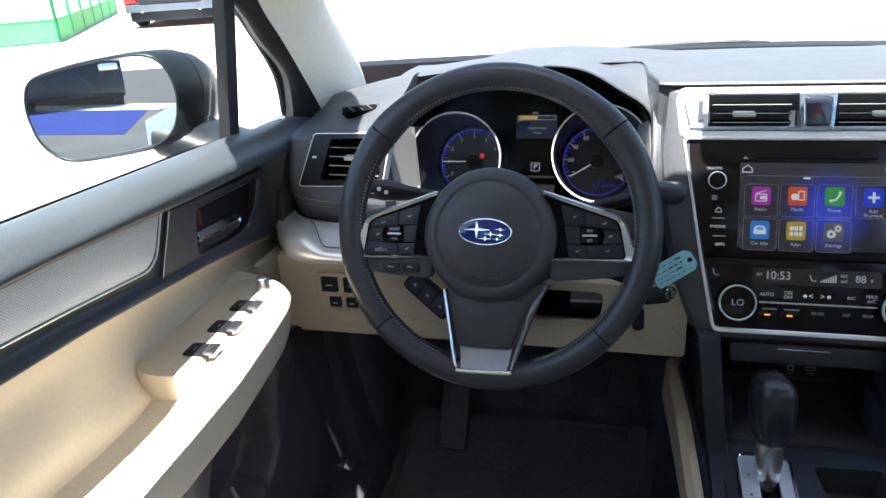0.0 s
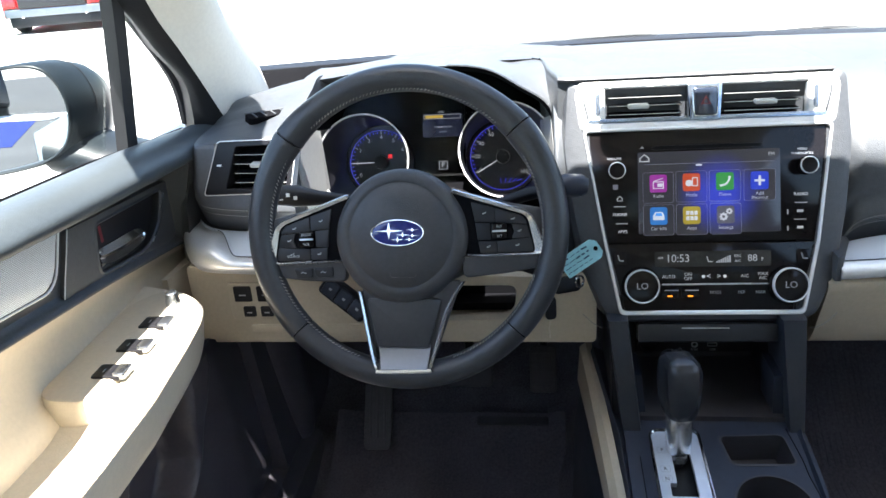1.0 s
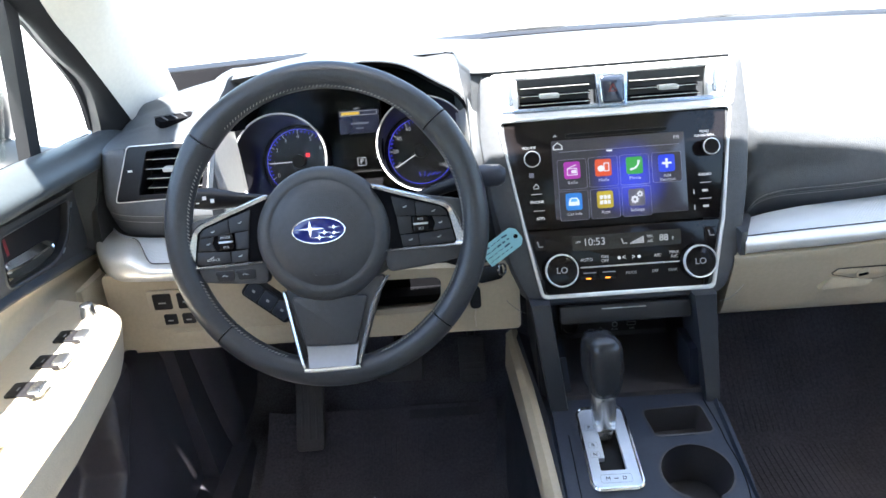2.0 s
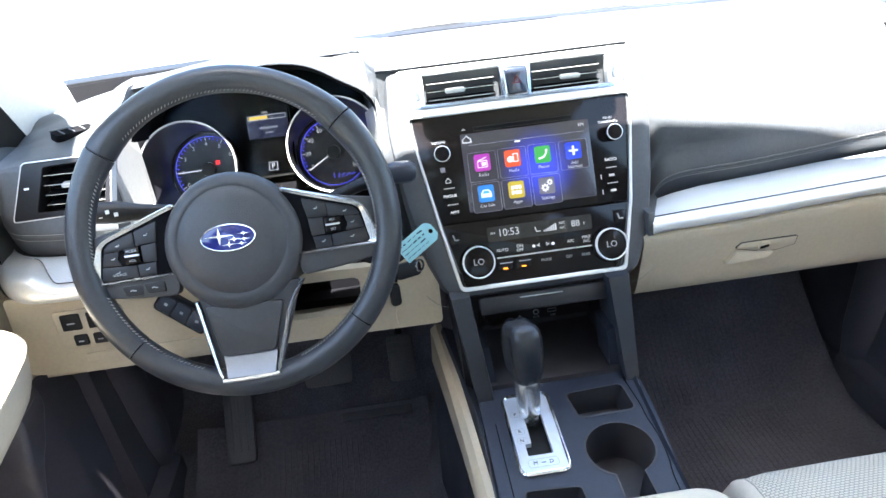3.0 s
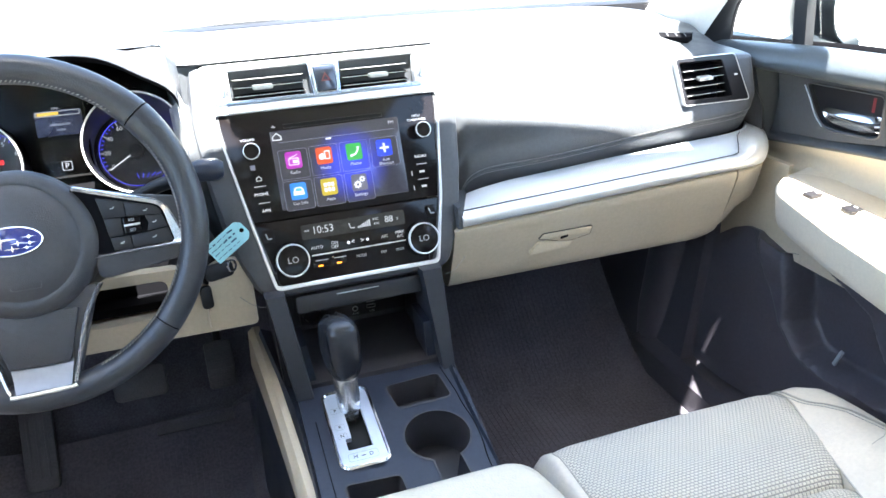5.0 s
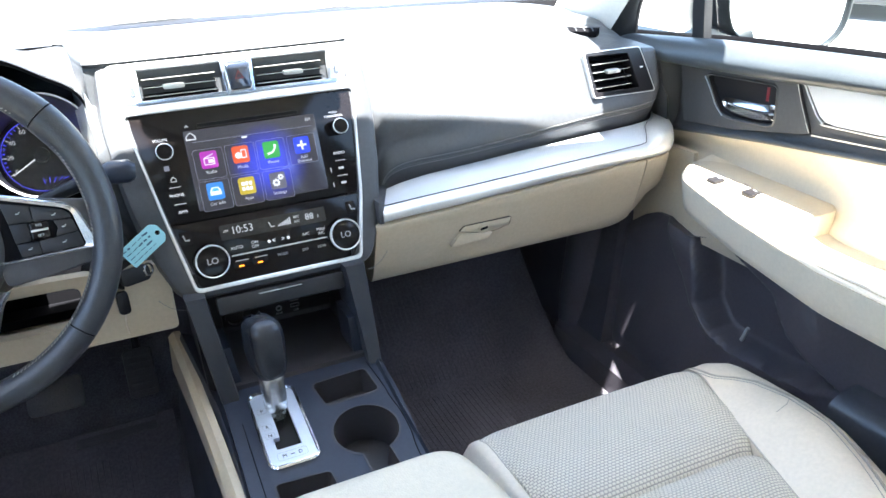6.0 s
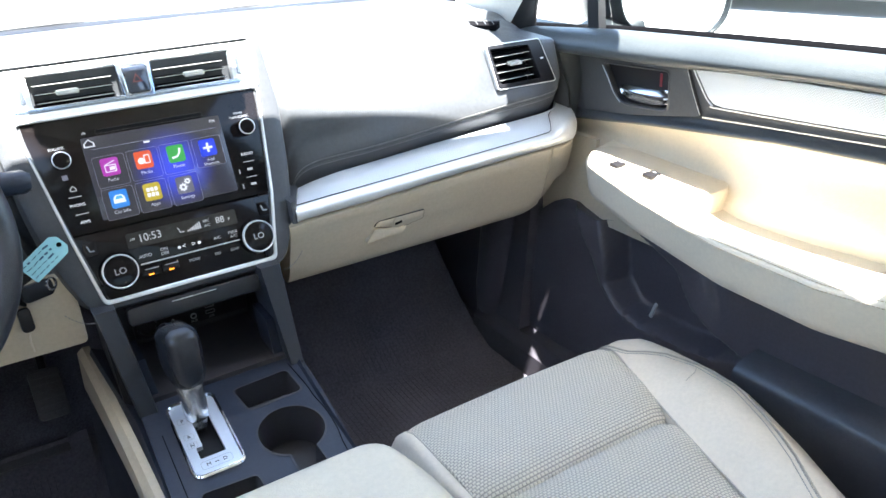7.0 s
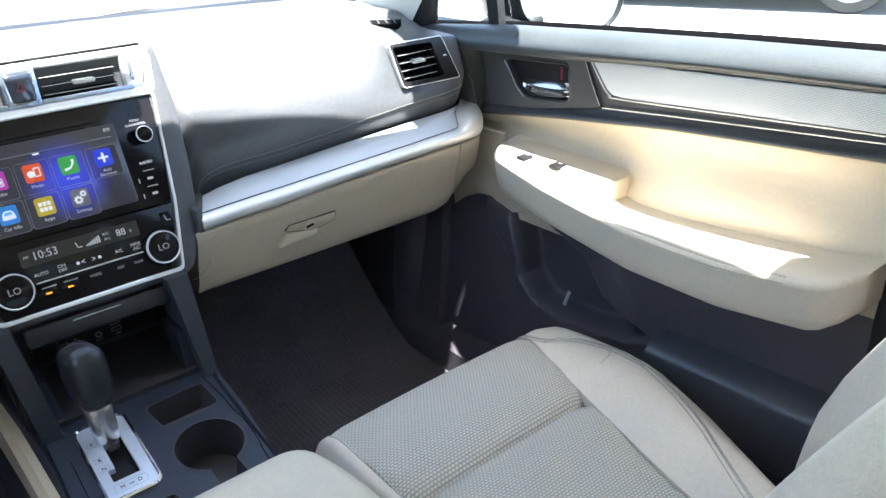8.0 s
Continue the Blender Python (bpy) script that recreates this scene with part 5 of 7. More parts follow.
for k in range(3):
    part("mark", box(pose(-0.496 - 0.009 * k, 0.0345, 0.998 + 0.004 * (k % 2), 75, 0, 0), 0.0045, 0.0045, 0.0008), M_WHITE, st)
st = thing("wiper_stalk", (-0.25, 0.05, 0.99), "black wiper stalk with a rounded end", "stalk")
part("arm", tube([(-0.29, 0.075, 0.955), (-0.22, 0.062, 0.984), (-0.175, 0.05, 1.0)], [0.007, 0.008, 0.009], 12), M_BLACK, st)
part("knob", tube([(-0.178, 0.05, 0.999), (-0.170, 0.05, 1.0), (-0.150, 0.05, 0.999), (-0.143, 0.05, 0.998)], [0.010, 0.0135, 0.0135, 0.009], 16), M_CONSOLE, st)
ap = thing("assist_switch", (-0.44, 0.0, 0.88), "black three-key switch pod on the column", "switch")
AM = at(WM, -0.089, -0.0885, -0.05) @ pose(0, 0, 0, 0, 0, -38)
part("pod", slab(rrect(0, 0, 0.070, 0.026, 0.006), AM, -0.02, 0.0, 0.003), M_BLACK, ap)
for k in range(3):
    b_ = part("key", slab(rrect(-0.021 + 0.021 * k, 0, 0.0195, 0.020, 0.003), AM, -0.002, 0.0025, 0.0012), M_CONSOLE, ap)
    part("mark", box(at(AM, -0.021 + 0.021 * k, 0, 0.0027), 0.004, 0.003, 0.0004), M_GREYMARK, b_)

# ignition lock with key and paper tag
ig = thing("ignition_lock", (-0.20, 0.07, 0.86), "dark ignition lock beside the column", "ignition lock")
part("barrel", tube([(-0.215, 0.09, 0.872), (-0.178, 0.06, 0.868)], [0.02, 0.019], 18), M_BLACK, ig)
ky = thing("key_ring", (-0.165, 0.055, 0.86), "car key on a steel ring", "key")
part("key_head", slab(rrect(0, 0, 0.036, 0.02, 0.006), pose(-0.168, 0.052, 0.868, 80, 0, 20), -0.004, 0.004, 0.002), M_BLACK, ky)
part("ring", lathe([(0.0062, -0.001), (0.0080, -0.001), (0.0080, 0.001), (0.0062, 0.001), (0.0062, -0.001)], pose(-0.152, 0.044, 0.876, 70, 60, 30), 24, cap=False), M_CHROME, ky)
part("spare_key", slab(rrect(0, 0, 0.014, 0.03, 0.005), pose(-0.188, 0.05, 0.836, 85, 0, 10), -0.003, 0.003, 0.0015), M_BLACK, ky)
part("cable_tie", tube([(-0.188, 0.049, 0.822), (-0.190, 0.048, 0.808), (-0.189, 0.048, 0.794)], 0.0011, 5), M_BEIGE, ky)
tg = thing("key_tag", (-0.15, 0.06, 0.885), "pale blue paper key tag with handwriting", "tag")
TM = tilted((-0.1500, 0.035, 0.9125), 12) @ pose(0, 0, 0, 0, 0, 34)
M_TAG = mat("pale_blue_card", (0.30, 0.62, 0.70), 0.7, var=0.05)
part("card", slab(corners([(-0.027, -0.0135), (0.019, -0.0135), (0.025, -0.0075), (0.025, 0.0075), (0.019, 0.0135), (-0.027, 0.0135)], 0.002), TM, -0.0005, 0.0005), M_TAG, tg)
part("tag_hole", lathe([(0.0028, 0.0004), (0.0028, 0.0008), (0.0001, 0.0008)], at(TM, 0.0195, 0), 14), M_VOID, tg)
M_INK = mat("blue_ink", (0.03, 0.08, 0.16), 0.6)
random.seed(4)
for row in range(4):
    x = -0.0245
    while x < 0.010:
        w = random.uniform(0.003, 0.008)
        part("ink_bar", box(at(TM, x + w / 2, 0.0085 - 0.0056 * row, 0.0007) @ pose(0, 0, 0, 0, 0, random.uniform(-8, 8)), w, random.choice((0.0007, 0.0009, 0.0020)), 0.0003), M_INK, tg)
        x += w + random.uniform(0.0015, 0.003)

# ---------------------------------------------------------------- centre console
SL = math.degrees(math.atan(0.15))
KM = pose(0, -0.08, 0.690, SL, 0, 0)
cc = thing("centre_console", (0, -0.1, 0.4), "dark centre console with cup holder and beige sides", "console")


def rel(p):
    return (p[0], (p[1] + 0.08) / math.cos(radians(SL)))


edge = [rel(p) for p in ((-0.100, 0.03), (0.114, 0.03), (0.113, -0.07), (0.106, -0.19), (0.104, -0.34), (-0.102, -0.34), (-0.101, -0.10))]
gate_hole = rrect(-0.042, rel((0, -0.084))[1], 0.046, 0.120, 0.006, 3)
cup_y = rel((0, -0.127))[1]
cup = [(0.051 + 0.0405 * math.cos(radians(a)), cup_y + 0.0405 * math.sin(radians(a))) for a in range(-66, 247, 8)] + [(0.0345, rel((0, -0.225))[1]), (0.0705, rel((0, -0.225))[1])]
tray = corners([rel(p) for p in ((0.011, -0.027), (0.086, -0.023), (0.090, -0.069), (0.018, -0.071))], 0.008)
tray2 = corners([rel(p) for p in ((-0.073, -0.168), (-0.009, -0.172), (-0.006, -0.225), (-0.073, -0.225))], 0.006)
part("top_plate", plate(corners(edge, 0.006), [gate_hole, cup, tray, tray2], KM, -0.006, 0.0), M_CONSOLE, cc)
M_WELL = mat("brownish_black_plastic", (0.034, 0.031, 0.034), 0.5, bump=0.2, bscale=1100)
for o, d in ((cup, 0.055), (tray, 0.035), (tray2, 0.03)):
    part("well", loft([[KM @ Vector((x, y, 0.0012)) for x, y in inset(o, -0.002)], [KM @ Vector((x, y, 0.0016)) for x, y in inset(o, 0.0005)], [KM @ Vector((x, y, -d)) for x, y in inset(o, 0.005)], [KM @ Vector((x, y, -d)) for x, y in inset(o, 0.012)], [KM @ Vector((x, y, -d)) for x, y in inset(o, 0.020)]], cap=False), M_WELL, cc)
    part("well_floor", slab(inset(o, 0.004), KM, -d - 0.004, -d + 0.0005), M_WELL, cc)
seam_r = fine([rel(p) for p in ((0.093, -0.012), (0.098, -0.060), (0.0985, -0.085), (0.1015, -0.115), (0.1005, -0.150), (0.096, -0.185), (0.096, -0.270))], 4)
part("plate_seam", tube([KM @ Vector((x, y, 0.0003)) for x, y in seam_r], 0.0007, 5), M_VOID, cc)
part("plate_seam", tube([KM @ Vector((-0.086, mix(0.02, -0.24, k / 12), 0.0003)) for k in range(13)], 0.0006, 5), M_VOID, cc)
side_top = [(-0.105, 0.695), (-0.118, 0.66), (-0.128, 0.60), (-0.132, 0.50), (-0.135, 0.38)]
for s in (-1, 1):
    rings = []
    for i in range(13):
        y = mix(0.14, -0.9, i / 12)
        drop = 0.15 * (y + 0.08)
        flare = max(0, y + 0.05) * 0.12
        rings.append([(s * (-x + flare), y, z + drop * (1 if z > 0.65 else 0.3)) for x, z in side_top] + [(s * 0.10, y, 0.38), (s * 0.098, y, 0.68 + drop)])
    part("side_panel", loft(rings), M_CONSOLE, cc)
# beige knee pad on the driver's side
rings = []
for t in [i / 14 for i in range(15)]:
    y = mix(0.16, -0.55, t)
    z1 = 0.735 + 0.15 * (y + 0.08) * 1.1 - 0.055 + 0.02 * t
    x = -0.1130 - 0.028 * max(0.0, 1 - t / 0.75) ** 1.6
    g = min(1.0, t / 0.55)
    rings.append([(x + 0.013, y, z1 + 0.002), (x + 0.004, y, z1 + 0.003), (x - 0.004, y, z1 - 0.004), (x - 0.007, y, z1 - mix(0.060, 0.012, g)), (x + 0.002, y, z1 - mix(0.095, 0.020, g)), (x + 0.013, y, z1 - mix(0.095, 0.020, g))])
part("knee_pad", loft(rings), M_BEIGE_SHADED, cc, "beige knee pad")
# uprights beside the open cubby
M_UPRIGHT = mat("grey_upright_plastic", (0.027, 0.030, 0.037), 0.34, bump=0.2, bscale=1200)
for s, xt, xb, wt, wb in ((-1, -0.108, -0.0905, 0.0125, 0.0115), (1, 0.096, 0.105, 0.0145, 0.009)):
    rings = []
    for t in [i / 6 for i in range(7)]:
        x, y, z = mix(xt, xb, t), mix(0.016, -0.012, t), mix(0.838, 0.699, t)
        wd = mix(wt, wb, t)
        rings.append([(x - wd, y, z), (x - wd * 0.9, y - 0.006, z), (x + wd * 0.9, y - 0.006, z), (x + wd, y, z), (x + wd, y + 0.07, z), (x - wd, y + 0.07, z)])
    part("upright", loft(rings), M_UPRIGHT, cc, "dark grey upright")
    xi = mix(xt, xb, 0.5) - s * 0.012
    part("inner_step", loft([[(xo - s * 0.0095, 0.008, z), (xo - s * 0.0095, 0.062, z), (xo + s * 0.006, 0.062, z), (xo + s * 0.006, 0.008, z)] for xo, z in ((xi, 0.763), (mix(xi, xb - s * 0.012, 0.8), 0.704))]), M_CONSOLE, cc)
    part("outer_cheek", loft([[(s * 0.116, 0.045, 0.86), (s * 0.116, 0.15, 0.86), (s * 0.10, 0.15, 0.86), (s * 0.10, 0.03, 0.86)], [(s * 0.112, 0.01, 0.70), (s * 0.112, 0.15, 0.70), (s * 0.09, 0.15, 0.70), (s * 0.09, 0.01, 0.70)]]), M_BLACK, cc)
part("cubby_floor", box(pose(0.005, 0.075, 0.704), 0.20, 0.15, 0.01), M_WELL, cc)
part("cubby_back", box(pose(0.005, 0.150, 0.78), 0.22, 0.01, 0.16), M_WELL, cc)
part("cubby_roof", box(pose(0.0, 0.095, 0.838), 0.21, 0.11, 0.012), M_BLACK, cc)
lidm = tilted((0.0, 0.022, 0.808), 16)
part("cubby_lid", slab(rrect(0, 0.0065, 0.166, 0.023, 0.004), lidm, -0.01, 0.002, 0.002), M_KEYS, cc, "black flap with a bright line")
part("flap_line", box(at(lidm, -0.002, 0.0130, 0.0022), 0.056, 0.0012, 0.0006), M_BRUSH, cc)
usb = part("socket_plate", slab(rrect(0.01, 0.745, 0.16, 0.05, 0.004), Matrix(((1, 0, 0, 0), (0, 0, -1, 0.140), (0, 1, 0, 0), (0, 0, 0, 1))), -0.004, 0.002, 0.001), M_BLACK, cc)
UM = Matrix(((1, 0, 0, 0), (0, 0, -1, 0.1378), (0, 1, 0, 0), (0, 0, 0, 1)))
for zz in (0.742, 0.732):
    part("usb_port", band(rrect(0.036, zz, 0.013, 0.0055, 0.0008), rrect(0.036, zz, 0.0118, 0.0043, 0.0006), UM, -0.001, 0.001), M_GREYMARK, usb)
words("port_label", "USB", at(UM, 0.037, 0.724, 0.0004), 0.0048, M_GREYMARK, usb)
part("aux_jack", lathe([(0.0045, 0), (0.0045, 0.001), (0.003, 0.001), (0.003, 0)], at(UM, 0.012, 0.732, 0), 16, cap=False), M_GREYMARK, usb)
words("port_label", "AUX", at(UM, 0.012, 0.724, 0.0004), 0.0048, M_GREYMARK, usb)
part("power_socket", lathe([(0.014, 0), (0.014, 0.006), (0.011, 0.006), (0.011, 0)], at(UM, -0.052, 0.735, 0), 20, cap=False), M_BLACK, usb)

# selector gate and lever
gs = thing("gear_selector", (-0.042, -0.08, 0.69), "automatic gear lever with black leather knob on a chrome gate", "gear lever")
gy = rel((0, -0.084))[1]
go = rrect(-0.042, gy, 0.058, 0.128, 0.010)
gi = corners([(-0.058, gy - 0.037), (-0.028, gy - 0.037), (-0.028, gy + 0.052), (-0.050, gy + 0.052), (-0.050, gy - 0.018), (-0.058, gy - 0.018)], 0.002)
part("gate_plate", plate(go, [gi], KM, -0.003, 0.0035), M_GATE, gs, "brushed silver gate plate")
part("gate_rim", band(rrect(-0.042, gy, 0.062, 0.133, 0.012), rrect(-0.042, gy, 0.0545, 0.1245, 0.0085), KM, -0.002, 0.0065, 0.0028), M_CHROME, gs, "chrome rim")
part("gate_well", box(at(KM, -0.042, gy, -0.016), 0.046, 0.115, 0.004), M_BLACK, gs)
part("gate_well", loft([[KM @ Vector((x, y, -0.001)) for x, y in rrect(-0.042, gy, 0.05, 0.12, 0.004)], [KM @ Vector((x, y, -0.026)) for x, y in rrect(-0.042, gy, 0.05, 0.12, 0.004)]], cap=False), M_VOID, gs)
for y, t in ((gy + 0.032, "P"), (gy + 0.003, "R"), (gy - 0.012, "N")):
    words("gate_letter", t, at(KM, -0.060, y, 0.0037), 0.0068, M_BLACK, gs)
    part("letter_frame", band(rrect(-0.060, y, 0.0116, 0.0092, 0.002), rrect(-0.060, y, 0.0110, 0.0086, 0.0017), KM, 0.003, 0.0037), M_GREYMARK, gs)
words("gate_letter", "M", at(KM, -0.052, gy - 0.049, 0.0037), 0.0072, M_BLACK, gs)
words("gate_letter", "D", at(KM, -0.033, gy - 0.049, 0.0037), 0.0072, M_BLACK, gs)
part("gate_dash", box(at(KM, -0.0425, gy - 0.049, 0.0037), 0.005, 0.001, 0.0003), M_BLACK, gs)
part("letter_frame", band(rrect(-0.0425, gy - 0.049, 0.036, 0.0125, 0.003), rrect(-0.0425, gy - 0.049, 0.0352, 0.0117, 0.0026), KM, 0.003, 0.0037), M_GREYMARK, gs)
M_KNOB = mat("smooth_black_leather", (0.021, 0.023, 0.027), 0.24, bump=0.1, bscale=620, kind="grain")
base = Vector((-0.041, -0.055, 0.690))
topk = Vector((-0.044, -0.040, 0.838))
axis = (topk - base).normalized()
LM = Matrix.Translation(base) @ axis.to_track_quat("Z", "Y").to_matrix().to_4x4()
part("stem", tube([base - axis * 0.02, base + axis * 0.03], 0.006, 12), M_BLACK, gs)
part("collar", loft([[LM @ Vector((x * s, y * s, h)) for x, y in rrect(0, 0, 0.030, 0.031, 0.012, 4)] for s, h in ((0.66, -0.004), (0.68, 0.006), (0.86, 0.009), (0.90, 0.013), (0.93, 0.022), (0.98, 0.048), (1.04, 0.060), (0.98, 0.062))]), M_SATIN, gs, "satin chrome collar")
prof = [(0.76, 0.058), (0.86, 0.062), (1.00, 0.074), (1.07, 0.090), (1.08, 0.106), (1.05, 0.118), (0.95, 0.1255), (0.72, 0.131), (0.4, 0.1338), (0.05, 0.1345)]
part("knob", loft([[LM @ Vector((x * s, y * s * 1.12, h)) for x, y in rrect(0, 0, 0.0395, 0.047, 0.014, 6)] for s, h in prof]), M_KNOB, gs, "black leather knob")
for sx in (-1, 1):
    pts = [LM @ Vector((sx * 0.0105 * min(1, s), -0.0237 * s * 1.12, h)) for s, h in prof[:-1]]
    part("knob_seam", tube(pts, 0.0019, 6), M_VOID, gs)

# armrest lid on the console
al = thing("console_armrest", (0, -0.45, 0.70), "cream leather armrest lid on the centre console", "armrest")
ao = corners([(-0.112, -0.278), (0.100, -0.278), (0.118, -0.36), (0.120, -0.62), (-0.112, -0.62)], 0.05, 6)
rings = [[(x, y, z) for x, y in inset(ao, d)] for d, z in ((0.006, 0.688), (0.0, 0.705), (0.0, 0.738), (0.003, 0.751), (0.009, 0.7595), (0.018, 0.7645), (0.028, 0.766))]
part("lid", loft(rings), M_CREAM, al)
part("bin", box(pose(0.003, -0.47, 0.60), 0.215, 0.34, 0.20, 0.01), M_CONSOLE, al)

# ---------------------------------------------------------------- seats
def seat(side, dy, label, lean=0.0):
    """A front seat: cloth centre, leather bolsters, backrest and plastic base."""
    cx = 0.375
    s = thing("front_seat", (side * cx, dy - 0.4, 0.42), label, "seat", "front seats")

    def surf(u, v):
        # u across, 0 inboard to 1 outboard; v from the front roll to the back
        y = mix(-0.146, -0.66, v)
        c0, c1 = mix(0.184, 0.192, v), mix(0.545, 0.400, v ** 0.75)
        l, r = mix(0.150, 0.160, v), along([(0.0, 0.578), (0.06, 0.600), (0.12, 0.617), (0.20, 0.632), (0.30, 0.641), (0.42, 0.636), (0.61, 0.600), (0.82, 0.545), (1.0, 0.51)], v)
        roll = max(0.0, 1 - v / 0.12)
        front_in = 0.05 * (max(0, abs(u - 0.5) - 0.3) / 0.2) ** 2
        if u < 0.2:
            t = u / 0.2
            x, z = mix(l, c0, t), 0.660 + 0.016 * v * math.sin(math.pi * t) - 0.09 * (1 - t) ** 3
        elif u <= 0.72:
            t = (u - 0.2) / 0.52
            x = mix(c0, c1, t)
            edge = min(t, 1 - t) * 0.52 / 0.02
            z = 0.662 - 0.006 * math.exp(-edge * edge) + 0.003 * math.sin(math.pi * t) - 0.013 * math.exp(-((v - 0.375) / 0.020) ** 2) + 0.008 * math.exp(-((v - 0.25) / 0.09) ** 2) + 0.005 * math.exp(-((v - 0.48) / 0.07) ** 2)
        else:
            t = (u - 0.72) / 0.28
            x = mix(c1, r, t)
            z = 0.660 + 0.030 * (0.10 + 0.90 * smooth(v / 0.5)) * math.sin(math.pi * min(1, t * 1.15)) - 0.11 * max(0, t - 0.55) ** 2 * 4.5
            z -= 0.003 * math.exp(-((t - 0.62) / 0.03) ** 2)
            z -= 0.018 * (1 - smooth(v / 0.14)) * t
        z -= 0.020 * v
        y -= front_in
        z -= 0.10 * roll ** 2.2
        y += 0.028 * math.sin(roll * math.pi / 2) - (0.02 * roll if v == 0 else 0)
        return Vector((side * x, y + dy, z))

    def patch(name, u0, u1, v0, v1, nu, nv, m, lab=""):
        top = [[surf(mix(u0, u1, i / nu), mix(v0, v1, j / nv)) for i in range(nu + 1)] for j in range(nv + 1)]
        rings = [r + [r[-1] - Vector((0, 0, 0.035)), r[0] - Vector((0, 0, 0.035))] for r in top]
        return part(name, loft(rings), m, s, lab, sharp=50)
    patch("cushion_front", 0.2, 0.72, 0.0, 0.372, 26, 24, M_CLOTH, "woven ivory cloth")
    patch("cushion_rear", 0.2, 0.72, 0.374, 1.0, 26, 30, M_CLOTH, "woven ivory cloth")
    patch("inner_bolster", 0.0, 0.198, 0.0, 1.0, 10, 40, M_SEAT)
    patch("outer_bolster", 0.722, 1.0, 0.0, 1.0, 18, 40, M_SEAT)
    for du in (0.0, 0.012):
        pts = []
        for k in range(61):
            v = mix(0.045, 0.98, k / 60)
            uu = along([(0.045, 0.722), (0.10, 0.728), (0.135, 0.760), (0.17, 0.802), (0.216, 0.838), (0.31, 0.865), (0.43, 0.875), (0.55, 0.870), (0.67, 0.852), (0.77, 0.825), (1.0, 0.76)], v)
            pts.append(surf(uu - du, v) + Vector((0, 0, 0.0010)))
        stitch_line(pts, s, r=0.0006, material=M_THREAD)
        if du == 0.0:
            part("panel_seam", tube([p + Vector((0.003 * side, 0, -0.0006)) for p in pts], 0.0013, 5), M_SEATSEAM, s)
    for uu in (0.199, 0.721):
        part("seam", tube([surf(uu, v / 40) + Vector((0, 0, -0.0005)) for v in range(0, 41)], 0.0012, 5), M_SEATSEAM, s)
    # fold in the bolster drawn as a darker tube for its shade
    part("crease", tube([surf(0.80, 0.34) + Vector((0, 0, 0.0004)), surf(0.835, 0.33) + Vector((0, 0, 0.0004)), surf(0.85, 0.315) + Vector((0, 0, 0.0002))], 0.0006, 5), M_SEATSEAM, s)
    part("valance", box(pose(side * 0.37, -0.40 + dy, 0.565), 0.40, 0.42, 0.11, 0.02), M_BLACK, s)
    part("rail", box(pose(side * 0.24, -0.42 + dy, 0.43), 0.04, 0.5, 0.05, 0.005), M_BLACK, s)
    part("rail", box(pose(side * 0.50, -0.42 + dy, 0.43), 0.04, 0.5, 0.05, 0.005), M_BLACK, s)
    part("side_shield", box(pose(side * 0.585, -0.47 + dy, 0.545, 0, 0, 0), 0.02, 0.34, 0.09, 0.008), M_CONSOLE, s)

    # backrest
    def back(u, h):
        z = mix(0.60, 1.22, h)
        y = -0.685 - (0.06 + lean) * h - 0.18 * h * h
        half = along([(0.0, 0.186), (0.06, 0.192), (0.12, 0.198), (0.20, 0.203), (0.30, 0.207), (1.0, 0.19)], h) * (1 if h < 0.85 else math.sqrt(max(0.15, 1 - ((h - 0.85) / 0.17) ** 2)))
        x = cx - 0.005 + half * u
        b = (0.180 if u > 0 else 0.090) * max(0, (abs(u) - 0.45) / 0.55) ** 1.2 * (1 - 0.35 * h)
        if u > 0:
            front = along([(0.0, -0.586), (0.1, -0.586), (0.2, -0.594), (0.3, -0.613), (0.4, -0.641), (0.5, -0.672), (1.0, -0.87)], h)
            b = (front - lean * h - y) * (max(0, u - 0.45) / 0.45) ** 1.2
        b -= 0.05 * max(0, (abs(u) - 0.90) / 0.10) ** 2
        return Vector((side * x, y + b + dy, z))
    for name, u0, u1, m in (("back_cloth", -0.45, 0.45, M_CLOTH_B), ("back_bolster", 0.455, 1.0, M_SEAT), ("back_bolster", -1.0, -0.455, M_SEAT)):
        rings = []
        for j in range(25):
            r = [back(mix(u0, u1, i / 10), j / 24) for i in range(11)]
            rings.append(r + [r[-1] - Vector((0, 0.07, 0)), r[0] - Vector((0, 0.07, 0))])
        part(name, loft(rings), m, s, sharp=60)
    part("back_shell", loft([[(side * (cx + 0.19 * a), -0.74 - (0.2 + lean) * h - 0.05 * h * h + b + dy, mix(0.58, 1.2, h)) for a, b in ((-1, 0.03), (1, 0.03), (0.9, -0.06), (-0.9, -0.06))] for h in (0, 0.3, 0.6, 1.0)]), M_BEIGE, s)
    part("head_restraint", slab(rrect(0, 0, 0.25, 0.15, 0.05, 6), pose(side * cx, -0.99 - lean * 1.1 + dy, 1.33, 78, 0, 0), -0.04, 0.04, 0.02), M_SEAT, s)
    return s


M_SEATSEAM = mat("seat_seam", (0.46, 0.415, 0.345), 0.8)
M_CLOTH_B = woven("ivory_back_cloth", (0.74, 0.70, 0.62), (0.33, 0.31, 0.27), 0.0054, 0.0038, dist=0.0018, plane="xz")
seat(1, 0.0, "ivory passenger seat with woven cloth centre and leather bolsters")
seat(-1, 0.02, "ivory driver seat with woven cloth centre and leather bolsters", 0.30)

# belt buckle beside the seat back
bk = thing("belt_latch", (0.56, -0.64, 0.55), "black seat belt webbing by the seat", "seat belt")
